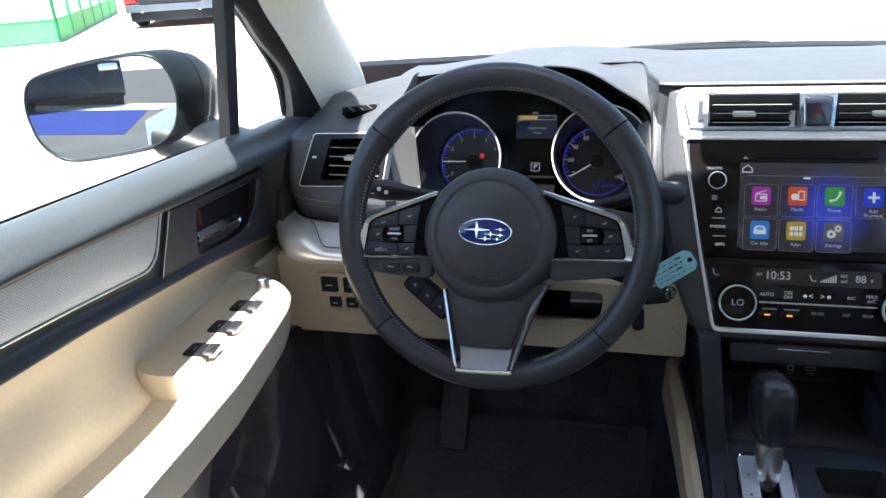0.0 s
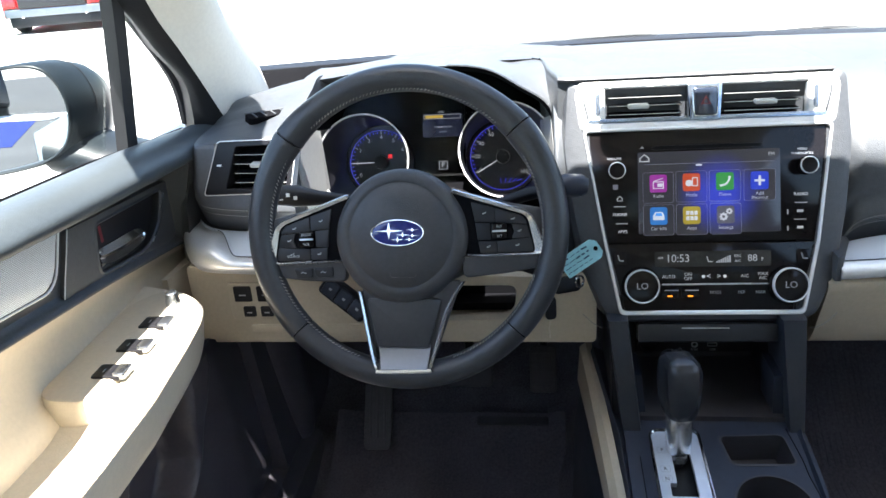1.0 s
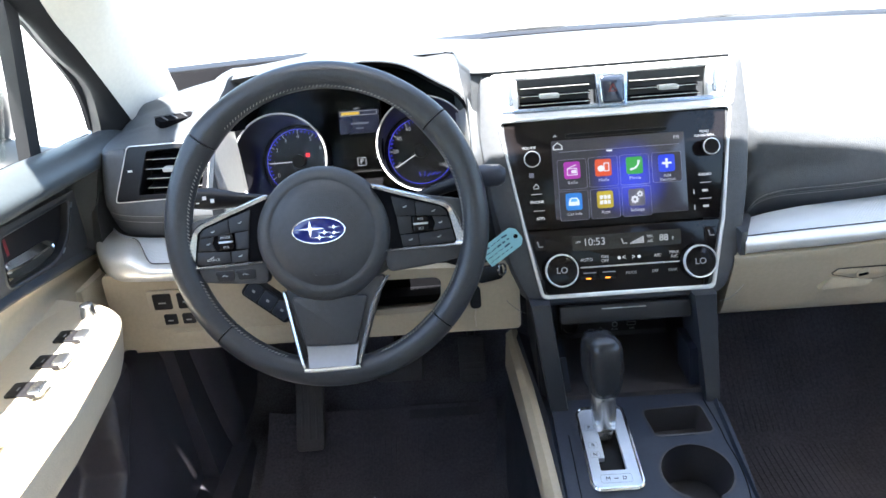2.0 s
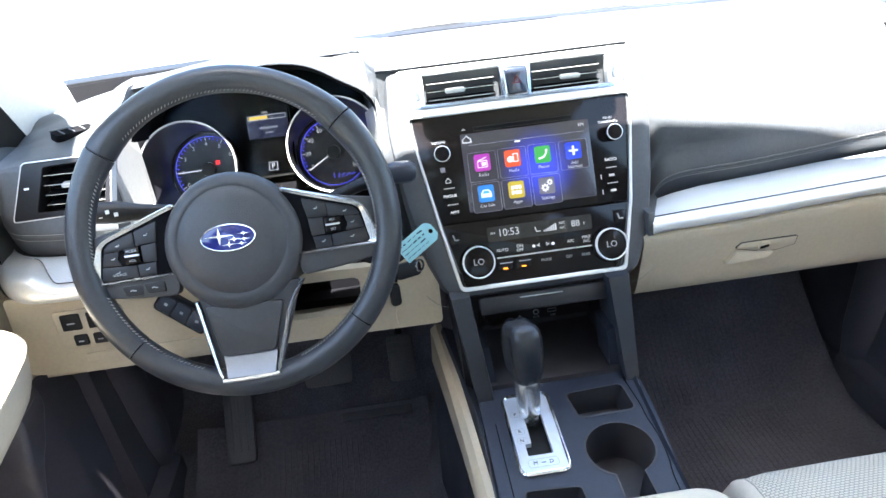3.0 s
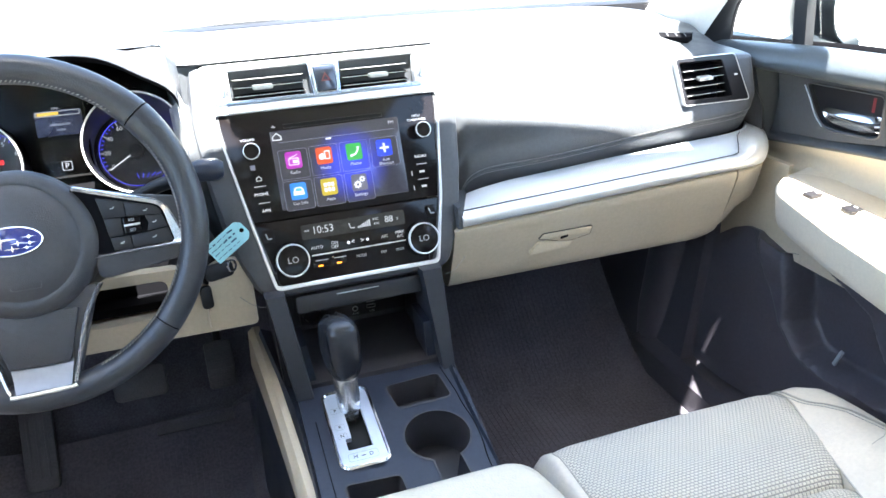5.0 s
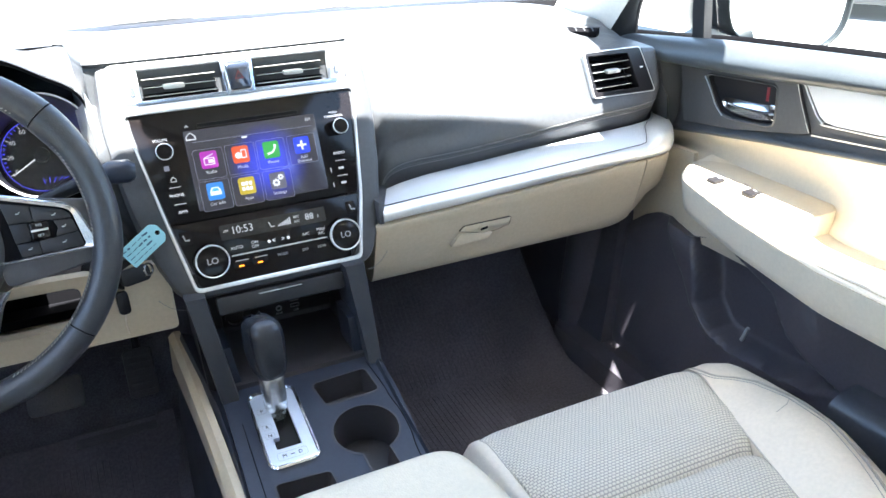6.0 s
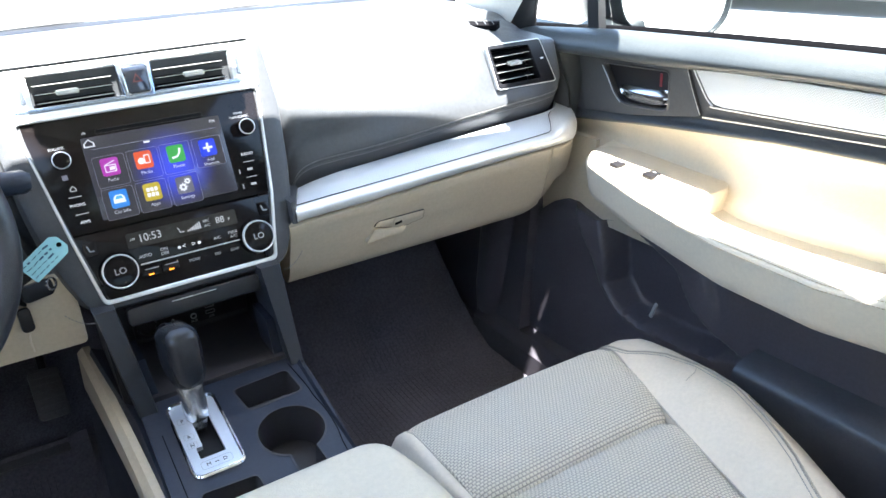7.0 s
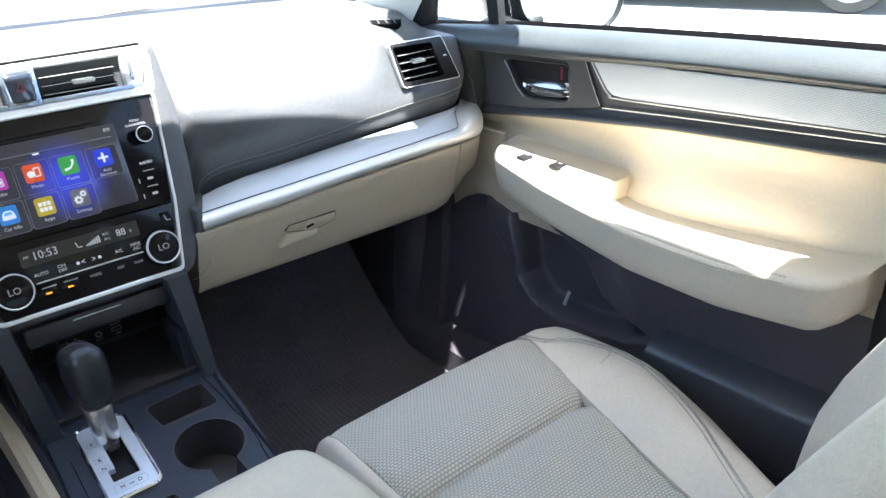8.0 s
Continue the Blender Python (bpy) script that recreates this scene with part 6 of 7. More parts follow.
part("webbing", loft([[(0.615, -0.66, 0.50), (0.655, -0.67, 0.50), (0.655, -0.673, 0.50), (0.615, -0.663, 0.50)], [(0.635, -0.73, 0.9), (0.675, -0.745, 0.9), (0.675, -0.748, 0.9), (0.635, -0.733, 0.9)], [(0.62, -0.78, 1.2), (0.655, -0.80, 1.2), (0.655, -0.803, 1.2), (0.62, -0.783, 1.2)]]), M_BLACK, bk)

# ---------------------------------------------------------------- doors
Z_TOP = [(-0.80, 1.092), (-0.53, 1.088), (-0.36, 1.083), (-0.19, 1.076), (0.03, 1.066), (0.23, 1.050), (0.40, 1.04)]
Z_PAD = [(-0.80, 1.056), (-0.53, 1.048), (-0.33, 1.043), (-0.10, 1.028), (0.12, 1.018), (0.20, 1.009), (0.40, 1.0)]
Z_BLK = [(-0.80, 0.990), (-0.55, 0.973), (-0.28, 0.956), (-0.07, 0.934), (0.16, 0.904), (0.22, 0.889), (0.40, 0.874)]


M_LOCK = mat("red_lock_mark", (0.16, 0.012, 0.02), 0.4)


def door(side, arm, label):
    d = thing("front_door", (side * 0.75, -0.2, 0.36), label, "car door", "front doors")

    def run(name, prof, m, y0=0.30, y1=-0.585, lab="", sharp=45):
        rings = []
        k = max(4, int(abs(y1 - y0) / 0.025))
        for i in range(k + 1):
            y = mix(y0, y1, i / k)
            zt, zp, zb = along(Z_TOP, y), along(Z_PAD, y), along(Z_BLK, y)
            rings.append([(side * x, y, z) for x, z in prof(zt, zp, zb, y)])
        return part(name, loft(rings), m, d, lab, sharp)
    run("belt_pad", lambda zt, zp, zb, y: fine([(0.755, zt - 0.022), (0.725, zt - 0.006), (0.698, zt + 0.001), (0.674, zt - 0.004), (0.658, zt - 0.020), (0.662, zp + 0.008), (0.692, zp)], 4) + [(0.755, zp)], M_PAD, 0.30, -0.68)
    low = 0.013 if side < 0 else 0.0
    run("window_seal", lambda zt, zp, zb, y: [(0.750, zt - 0.035), (0.753, zt - low - 0.006), (0.756, zt - low - 0.001), (0.761, zt - low - 0.002), (0.766, zt - 0.035)], M_VOID, lab="black rubber window seal")

    def dark(zt, zp, zb, y):
        return fine([(0.700, zp - 0.001), (0.710, zp - 0.006), (0.714, mix(zp, zb, 0.4)), (0.708, zb + 0.016), (0.696, zb + 0.006), (0.694, zb + 0.001), (0.702, zb - 0.003)], 3) + [(0.74, zb), (0.74, zp)]
    run("front_cheek", lambda zt, zp, zb, y: fine([(0.690, zt - 0.006), (0.668, zt - 0.010), (0.6585, zt - 0.026), (0.664, zp + 0.002), (0.676, mix(zp, zb, 0.35)), (0.690, mix(zp, zb, 0.75)), (0.694, zb + 0.002), (0.702, zb - 0.003)], 4) + [(0.74, zb), (0.74, zt - 0.02)], M_PAD, 0.30, 0.112)
    run("trim_panel", dark, M_DARK, 0.112, 0.092)
    run("trim_panel", dark, M_DARK, -0.100, -0.585)
    # lower moulding under the handle panel
    run("trim_panel", lambda zt, zp, zb, y: fine([(0.712, zb + 0.020), (0.708, zb + 0.014), (0.696, zb + 0.006), (0.694, zb + 0.001), (0.702, zb - 0.003)], 3) + [(0.74, zb), (0.74, zb + 0.020)], M_DARK, 0.092, -0.100)
    # raised handle panel with its opening
    HP = Matrix(((0, 0, -side, side * 0.709), (1, 0, 0, 0), (0, 1, 0, 0), (0, 0, 0, 1)))
    if side > 0:
        ho_ = [(0.1076, 1.0205), (0.0985, 0.9870), (0.0920, 0.9550), (0.0870, 0.9280), (-0.02, 0.9390), (-0.155, 0.9640), (-0.1250, 1.0270)]
        hh = corners([(0.0453, 1.0110), (-0.0904, 1.0175), (-0.0927, 0.9640), (-0.080, 0.9605), (-0.0175, 0.9556), (0.0018, 0.9572), (0.0189, 0.9708)], 0.008, 4)
        edge_in = [(-0.1330, 1.0285), (-0.1415, 1.0160), (-0.1528, 1.0006), (-0.1620, 0.9895), (-0.1718, 0.9832), (-0.1873, 0.9811), (-0.3813, 0.9913), (-0.583, 1.0018)]
        border = [(-0.1245, 1.0282), (-0.134, 1.006), (-0.145, 0.984), (-0.155, 0.9660)]
        under = [(-0.158, 0.9634), (-0.25, 0.9705), (-0.3828, 0.9800), (-0.583, 0.9940)]
        lever = [(0.0095, 0.9770, 0.9805), (0.0040, 0.9700, 0.9825), (-0.012, 0.9650, 0.9835), (-0.040, 0.9635, 0.9842), (-0.070, 0.9650, 0.9862), (-0.090, 0.9705, 0.9880)]
        glint = [(0.0475, 1.0085), (0.0330, 0.9900), (0.0190, 0.9690), (0.0035, 0.9560)]
        sy, sz = 0.0, 0.0
    else:
        ho_ = [(0.1480, 0.9990), (0.1390, 0.9650), (0.1260, 0.936), (0.100, 0.9220), (-0.02, 0.9330), (-0.1468, 0.9515), (-0.1140, 1.0180)]
        hh = corners([(0.0930, 0.9940), (-0.0632, 1.0035), (-0.0740, 0.9520), (-0.060, 0.9475), (0.020, 0.9385), (0.045, 0.9420), (0.0711, 0.9577)], 0.008, 4)
        edge_in = [(-0.1215, 1.0240), (-0.1310, 1.0060), (-0.1416, 0.9853), (-0.1510, 0.9745), (-0.1651, 0.9690), (-0.185, 0.9700), (-0.2163, 0.9734), (-0.326, 0.9840), (-0.583, 1.0060)]
        border = [(-0.1125, 1.0196), (-0.124, 0.996), (-0.136, 0.974), (-0.1468, 0.9520)]
        under = [(-0.150, 0.9500), (-0.25, 0.9590), (-0.3828, 0.9710), (-0.583, 0.9880)]
        lever = [(0.0365, 0.9560, 0.9615), (0.0300, 0.9500, 0.9640), (0.0140, 0.9480, 0.9670), (-0.015, 0.9480, 0.9690), (-0.045, 0.9520, 0.9715), (-0.0650, 0.9585, 0.9735)]
        glint = [(0.0960, 0.9900), (0.0830, 0.9740), (0.0700, 0.9560), (0.0450, 0.9405)]
        sy, sz = 0.026, -0.015
    part("handle_panel", plate(corners(ho_, 0.006, 3), [hh], HP, -0.030, 0.0075), M_DARK, d)
    part("handle_bezel", band(inset(hh, -0.004), hh, HP, -0.010, 0.0095, 0.002), M_DARK, d)
    # thin bright tube that draws the glint on the bezel's front edge
    part("bezel_glint", tube([HP @ Vector((y, z, 0.0098)) for y, z in fine(glint, 4)], 0.0010, 5), M_BRUSH, d)
    part("handle_cavity", loft([[HP @ Vector((y, z, -0.002)) for y, z in hh], [HP @ Vector((y, z, -0.035)) for y, z in inset(hh, 0.006)], [HP @ Vector((y, z, -0.036)) for y, z in inset(hh, 0.012)]], cap=True), M_BLACK, d)
    part("cavity_rib", box(at(HP, -0.030 + sy, 0.998 + sz, -0.028) @ pose(0, 0, 0, 0, 0, -18), 0.0025, 0.040, 0.012, 0.001), M_DARK, d)
    part("handle_lever", loft([[HP @ Vector((y, z, w)) for z, w in ((z0, -0.004), (z1, -0.006), (z1 + 0.0006, 0.002), (mix(z0, z1, 0.62), 0.0075), (mix(z0, z1, 0.40), 0.0045), (z0 - 0.0004, 0.0065))] for y, z0, z1 in fine(lever, 3)]), M_CHROME, d, "chrome door lever")
    part("lock_knob", box(at(HP, -0.078 + sy, 1.000 + sz, -0.010), 0.014, 0.024, 0.012, 0.003), M_BLACK, d)
    part("lock_mark", box(at(HP, -0.0685 + sy, 1.001 + sz, -0.0030), 0.005, 0.020, 0.003), M_LOCK, d, "red unlocked mark")
    part("pivot_block", box(at(HP, -0.0855 + sy, 0.9785 + sz, -0.004), 0.012, 0.022, 0.018, 0.003), M_CHROME, d)
    # silver mesh inlay with a bright rim, a border and a thin line under it
    part("inlay_border", tube([HP @ Vector((y, z, 0.0080)) for y, z in fine(border, 4)], 0.0007, 6), M_SILVER, d, "bright border line")
    part("under_line", tube([HP @ Vector((y, z, 0.0060)) for y, z in fine(under, 4)], 0.0009, 6), M_SILVER, d, "thin bright line under the inlay")
    part("inlay_field", slab([(-0.583, along(Z_PAD, -0.583) - 0.003)] + list(reversed(under)) + [(border[-1][0] + 0.002, border[-1][1]), (border[0][0] + 0.002, along(Z_PAD, border[0][0]) - 0.002)], HP, -0.012, 0.0022), M_DARK, d)
    part("inlay", slab([(-0.583, along(Z_PAD, -0.583) - 0.004)] + [(y - 0.002, z + 0.002) for y, z in reversed(edge_in)], HP, -0.004, 0.0048, 0.001), M_INLAY_D, d, "silver inlay with a fine mesh pattern")
    part("inlay_rim", tube([HP @ Vector((y, z, 0.0050)) for y, z in fine(edge_in, 5)], 0.0013, 6), M_SILVER, d, "bright inlay edge")
    # beige insert
    run("insert", lambda zt, zp, zb, y: fine([(0.702, zb - 0.003), (0.712, zb - 0.012), (0.720, mix(zb, 0.86, 0.4)), (mix(0.694, 0.716, max(0, min(1, (y + 0.36) / 0.12))), 0.878), (0.690, 0.845), (0.690, 0.79), (0.690, 0.74)], 3) + [(0.74, 0.74), (0.74, zb)], M_BEIGE, 0.30, -0.585, "beige padded insert")
    # armrest
    rings = []
    for i in range(49):
        y = mix(0.030, -0.586, i / 48)
        xi = along(arm, y)
        tip = math.sqrt(max(0.0, 1 - max(0, (y - (-0.02)) / 0.05) ** 2)) * math.sqrt(max(0.0, 1 - max(0, (-0.545 - y) / 0.055) ** 2))
        zt = along([(-0.6, 0.868), (-0.45, 0.862), (-0.30, 0.862), (-0.20, 0.868), (-0.05, 0.876), (0.03, 0.880)], y)
        dip = along([(-0.6, 0.0), (-0.52, 0.010), (-0.36, 0.022), (-0.245, 0.027), (-0.205, 0.020), (-0.185, 0.0), (0.03, 0.0)], y)
        zl = zt - (0.012 + 0.055 * tip)
        xo = 0.73
        xi = xo - (xo - xi) * (0.25 + 0.75 * tip)
        pr = fine([(xo, zt + 0.002 - dip), (0.66 if xi < 0.65 else mix(xi, xo, 0.3), zt + 0.003 - dip), (xi + 0.020, zt + 0.0015), (xi + 0.008, zt - 0.0005), (xi + 0.0025, zt - 0.0055), (xi + 0.0035, zt - 0.016), (xi + 0.014, zl + 0.006), (xi + 0.035, zl)], 3)
        rings.append([(side * x, y, z) for x, z in pr] + [(side * xo, y, zl)])
    part("armrest", loft(rings), M_CREAM, d, "cream stitched armrest", sharp=60)
    for dx, dz in ((0.0022, -0.0060), (0.0072, 0.0000)):
        pts = []
        for i in range(60):
            y = mix(-0.03, -0.53, i / 59)
            zt = along([(-0.6, 0.868), (-0.45, 0.862), (-0.30, 0.862), (-0.20, 0.868), (-0.05, 0.876), (0.03, 0.880)], y)
            pts.append((side * (along(arm, y) + dx), y, zt + dz))
        stitch_line(pts, d, step=0.0048, length=0.0032, r=0.0006, material=M_TAN)
    edge = [(0.735, -0.590, 1.07), (0.712, -0.590, 0.99), (0.700, -0.592, 0.90), (0.694, -0.592, 0.78), (0.690, -0.585, 0.66), (0.690, -0.565, 0.56), (0.690, -0.54, 0.45)]
    part("edge_seal", tube([(side * x, y, z) for x, y, z in fine(edge, 4)], 0.011, 8), M_RUBBER, d, "black rubber edge seal")
    # switch pod behind the front tip, raised above the armrest
    pod = [(0.022, 0.012), (0.014, 0.040), (-0.02, 0.060), (-0.206, 0.060), (-0.222, 0.042), (-0.224, 0.004), (-0.208, -0.012), (-0.05, -0.010), (0.01, 0.0)]
    PM = Matrix(((0, side, 0, side * 0.655), (1, 0, 0, 0), (0, 0, 1, 0.866), (0, 0, 0, 1))) @ pose(0, 0, 0, 0, -1.5, 0)
    part("switch_pod", slab(corners(pod, 0.020, 6), PM, -0.03, 0.0165, 0.005), M_BEIGE, d, "beige switch panel")
    return d, PM


ARM_R = [(-0.60, 0.600), (-0.56, 0.575), (-0.45, 0.556), (-0.32, 0.558), (-0.156, 0.580), (-0.05, 0.605), (0.03, 0.628)]
ARM_L = [(-0.60, 0.600), (-0.56, 0.590), (-0.45, 0.590), (-0.32, 0.594), (-0.20, 0.592), (-0.10, 0.600), (-0.05, 0.606), (0.03, 0.628)]


M_LIP = mat("satin_door_plastic", (0.060, 0.066, 0.080), 0.33, bump=0.1, bscale=1000, spec=0.6)


def lower_door(d, side):
    """Dark lower panel with the moulded map pocket sunk into it."""
    hole = [(0.0116, 0.7537), (-0.05, 0.768), (-0.112, 0.750), (-0.165, 0.730), (-0.20, 0.680), (-0.24, 0.650), (-0.30, 0.634), (-0.25, 0.612), (-0.181, 0.603), (-0.10, 0.597), (-0.0513, 0.6053), (-0.0160, 0.6425), (-0.0091, 0.6956)]

    def inside(y, z):
        c, dist = False, 9.0
        for (a, b), (e, f) in zip(hole, hole[1:] + hole[:1]):
            if (b > z) != (f > z) and y < (e - a) * (z - b) / (f - b) + a:
                c = not c
            t = max(0, min(1, ((y - a) * (e - a) + (z - b) * (f - b)) / ((e - a) ** 2 + (f - b) ** 2)))
            dist = min(dist, math.hypot(y - a - t * (e - a), z - b - t * (f - b)))
        return dist if c else -dist
    rings = []
    for i in range(221):
        y = mix(0.28, -0.585, i / 220)
        top = along([(-0.80, 0.80), (-0.3, 0.785), (-0.06, 0.768), (-0.02, 0.757), (0.022, 0.752), (0.05, 0.760), (0.075, 0.767), (0.10, 0.766), (0.13, 0.752), (0.165, 0.726), (0.21, 0.705), (0.28, 0.69)], y)
        row = []
        for k in range(91):
            z = mix(top, 0.42, k / 90)
            x = along([(0.42, 0.668), (0.50, 0.664), (0.60, 0.672), (0.68, 0.680), (0.80, 0.687)], z)
            e = inside(y, z)
            wide = along([(0.56, 0.008), (0.60, 0.011), (0.64, 0.022), (0.70, 0.048), (0.77, 0.064)], z)
            front = smooth((wide + e) / 0.014) * smooth((y + 0.26) / 0.06)
            x = x - along([(0.58, 0.004), (0.64, 0.008), (0.70, 0.013)], z) * front + 0.004 * (1 - smooth((top - z) / 0.02)) - 0.012 * smooth(y / 0.10) + 0.055 * smooth((e + 0.002) / 0.014)
            row.append((side * x, y, z))
        rings.append(row + [(side * 0.76, y, 0.42), (side * 0.76, y, top - 0.02)])
    part("lower_panel", loft(rings), M_LOWER, d, "dark plastic lower door panel with a sunk map pocket", sharp=70)
    rings = []
    for y in [mix(-0.318, -0.575, i / 8) for i in range(9)]:
        h = 0.045 * (-0.33 - y)
        rings.append([(side * x, y, z + h) for x, z in fine([(0.700, 0.664), (0.655, 0.664), (0.634, 0.655), (0.625, 0.642), (0.632, 0.60), (0.655, 0.50), (0.70, 0.45)], 3)])
    part("pocket_lip", loft(rings), M_LIP, d, "smooth lip of the map pocket")
    # reflector tab seen in the pocket
    part("pocket_tab", box(pose(side * 0.690, -0.112, 0.628, 20, 0, 0), 0.004, 0.006, 0.03, 0.001), M_GREYMARK, d)


def window(d, side):
    """Door glass, the black post, the frame along the pillar."""
    fr = [(0.735, 0.28, 1.045), (0.728, 0.25, 1.12), (0.722, 0.14, 1.23), (0.690, 0.02, 1.32), (0.650, -0.11, 1.41), (0.556, -0.27, 1.495), (0.558, -0.36, 1.508), (0.560, -0.50, 1.515), (0.560, -0.80, 1.525)]
    part("window_frame", tube([(side * x, y, z) for x, y, z in fine(fr, 5)], 0.010, 8), M_RUBBER, d, "black window frame")
    part("front_post", loft([[(side * (x + a), y + b, z) for a, b in ((-0.006, -0.013), (0.010, -0.013), (0.010, 0.013), (-0.006, 0.013))] for x, y, z in ((0.742, 0.110, 1.04), (0.728, 0.104, 1.12), (0.712, 0.094, 1.20), (0.700, 0.086, 1.27))]), M_RUBBER, d, "black window post")
    g = part("glass", loft([[(side * (0.768 + w), 0.10, 1.05), (side * (0.768 + w), -0.78, 1.07), (side * (0.57 + w), -0.78, 1.515), (side * (0.575 + w), -0.26, 1.485), (side * (0.705 + w), 0.08, 1.25)] for w in (0, 0.004)]), M_GLASS, d, "clear side window")
    g.visible_shadow = False
    q = part("quarter_glass", loft([[(side * (0.760 + w), 0.120, 1.045), (side * (0.735 + w), 0.26, 1.05), (side * (0.705 + w), 0.10, 1.25)] for w in (0, 0.004)]), M_GLASS, d, "small fixed front window")
    q.visible_shadow = False
    # outer skin
    part("outer_skin", loft([[(side * x, y, z) for x, z in ((0.79, 1.045 if side > 0 else 1.024), (0.90, 0.975), (0.92, 0.75), (0.90, 0.45), (0.80, 0.36), (0.76, 0.40), (0.76, 1.02))] for y in (0.45, 0.2, -0.3, -0.85)]), M_SHELL, d, "dark blue-grey paint")


def sail_corner(d, side):
    """Beige foot of the door card that sweeps forward under the dashboard."""
    rings = []
    for t in [i / 12 for i in range(13)]:
        y = mix(0.24, 0.045, t)
        low = 0.69
        rings.append([(side * x, y, z) for x, z in ((mix(0.678, 0.692, t), 0.885), (mix(0.674, 0.690, t), mix(0.885, low, 0.5)), (mix(0.678, 0.692, t), low), (0.70, low), (0.70, 0.885))])
    part("card_foot", loft(rings), M_BEIGE, d, "beige foot of the door card", sharp=60)


dl, PL = door(-1, ARM_L, "closed driver door with beige panel, silver inlay and cream armrest")
dr, PR = door(1, ARM_R, "closed passenger door with beige panel, silver inlay and cream armrest")
for d, s in ((dl, -1), (dr, 1)):
    lower_door(d, s)
    sail_corner(d, s)
    window(d, s)


def rocker(pm, y, x, d, w=0.030, h=0.020, lever=True):
    b = part("switch_base", slab(rrect(y, x, h, w, 0.003), pm, 0.014, 0.0185, 0.001), M_BLACK, d, "black window switch")
    if lever:
        part("switch_lever", slab(rrect(y, x - 0.014, h * 0.85, 0.014, 0.003), pm, 0.015, 0.0212, 0.002), M_BRUSH, b, "silver switch lip")
    part("switch_mark", box(at(pm, y, x + 0.006, 0.0187), 0.006, 0.0016, 0.0004), M_GREYMARK, b)


for y in (-0.066, -0.118, -0.170):
    rocker(PL, y, 0.0, dl, 0.032, 0.026)
part("mirror_knob", lathe([(0.009, 0.014), (0.009, 0.022), (0.0075, 0.027), (0.0075, 0.033), (0.006, 0.034), (0.0001, 0.034)], at(PL, -0.020, -0.002), 18), M_BRUSH, dl, "silver mirror adjusting knob")
rocker(PR, -0.060, -0.016, dr, 0.022, 0.018, False)
rocker(PR, -0.122, -0.008, dr, 0.022, 0.020, False)
part("switch_tab", slab(rrect(-0.100, 0.002, 0.02, 0.018, 0.003), PR, 0.014, 0.0175, 0.0015), M_BEIGE, dr)

# ---------------------------------------------------------------- door mirrors
def door_mirror(side, aim, label):
    c = Vector((side * 0.948, 0.125, 1.088))
    t = thing("door_mirror", (side * 0.80, 0.13, 1.04), label, "mirror", "door mirrors")
    n = aim.normalized()
    right = Vector((0, 0, 1)).cross(n).normalized()
    upv = n.cross(right)
    m = Matrix((right, upv, n)).transposed().to_4x4()
    m.translation = c
    ox = -side                     # the plane's +x, turned so that it points inboard
    knots = [(-0.1107, 0.012), (-0.096, 0.043), (-0.050, 0.058), (0.020, 0.069), (0.073, 0.072), (0.100, 0.058), (0.1135, 0.024), (0.1110, -0.014), (0.0960, -0.045), (0.060, -0.065), (-0.010, -0.0755), (-0.066, -0.077), (-0.098, -0.054), (-0.1095, -0.022)]
    o = []
    for i in range(len(knots)):
        p0, p1, p2, p3 = (Vector(knots[(i + k) % len(knots)]) for k in (-1, 0, 1, 2))
        for u in (0.0, 0.25, 0.5, 0.75):
            p = 0.5 * (2 * p1 + (p2 - p0) * u + (2 * p0 - 5 * p1 + 4 * p2 - p3) * u * u + (3 * p1 - p0 - 3 * p2 + p3) * u ** 3)
            o.append((p.x * ox, p.y))

    def ring(s, w, dx=0.0, dy=0.0):
        return [m @ Vector((x * s + ox * dx, y * s + dy, w)) for x, y in o]
    part("housing", loft([ring(0.30, -0.155, 0.056, -0.012), ring(0.62, -0.146, 0.050, -0.012), ring(0.84, -0.122, 0.040, -0.010), ring(0.98, -0.085, 0.027, -0.006), ring(1.03, -0.045, 0.014, -0.002), ring(1.02, -0.012, 0.003), ring(1.0, -0.003), ring(0.97, -0.020)], cap=True), M_MIRSHELL, t, "dark painted shell", sharp=60)
    part("rim", band([(x * 1.0, y * 1.0) for x, y in o], [(x * 0.955, y * 0.935) for x, y in o], m, -0.016, 0.005, 0.0025), M_MIRSHELL, t, "black rim round the glass", sharp=60)
    gm = m @ (pose(0, 0, -0.005, -0.75, 4.2, 0) if side < 0 else pose(0, 0, -0.004))
    part("mirror_glass", slab([(x * 0.965, y * 0.95) for x, y in o], gm, -0.006, 0.0), M_MIRROR, t, "reflecting mirror glass", sharp=2)
    part("shell_joint", tube(ring(1.022, -0.052, 0.0165, -0.0026)[4:28], 0.0010, 5), M_BLACK, t)
    sect = []
    for x, y, z, ry, rz in fine([(0.770, 0.215, 1.004, 0.060, 0.024), (0.80, 0.212, 1.008, 0.062, 0.028), (0.84, 0.206, 1.018, 0.062, 0.034), (0.89, 0.200, 1.032, 0.060, 0.036)], 3):
        sect.append([(side * x, y + ry * math.cos(a), z + rz * math.sin(a)) for a in [2 * math.pi * k / 20 for k in range(20)]])
    part("arm", loft(sect), M_MIRSHELL, t, sharp=60)
    return t


door_mirror(-1, Vector((0.237, -0.971, 0.033)), "dark driver-side door mirror reflecting parked vehicles")
door_mirror(1, Vector((-0.33, -0.94, 0.05)), "dark passenger-side door mirror reflecting bright pavement")

# ---------------------------------------------------------------- foot wells
M_PEDAL = mat("worn_pedal_rubber", (0.075, 0.072, 0.078), 0.5, bump=0.3, bscale=300, var=0.3, vscale=20)
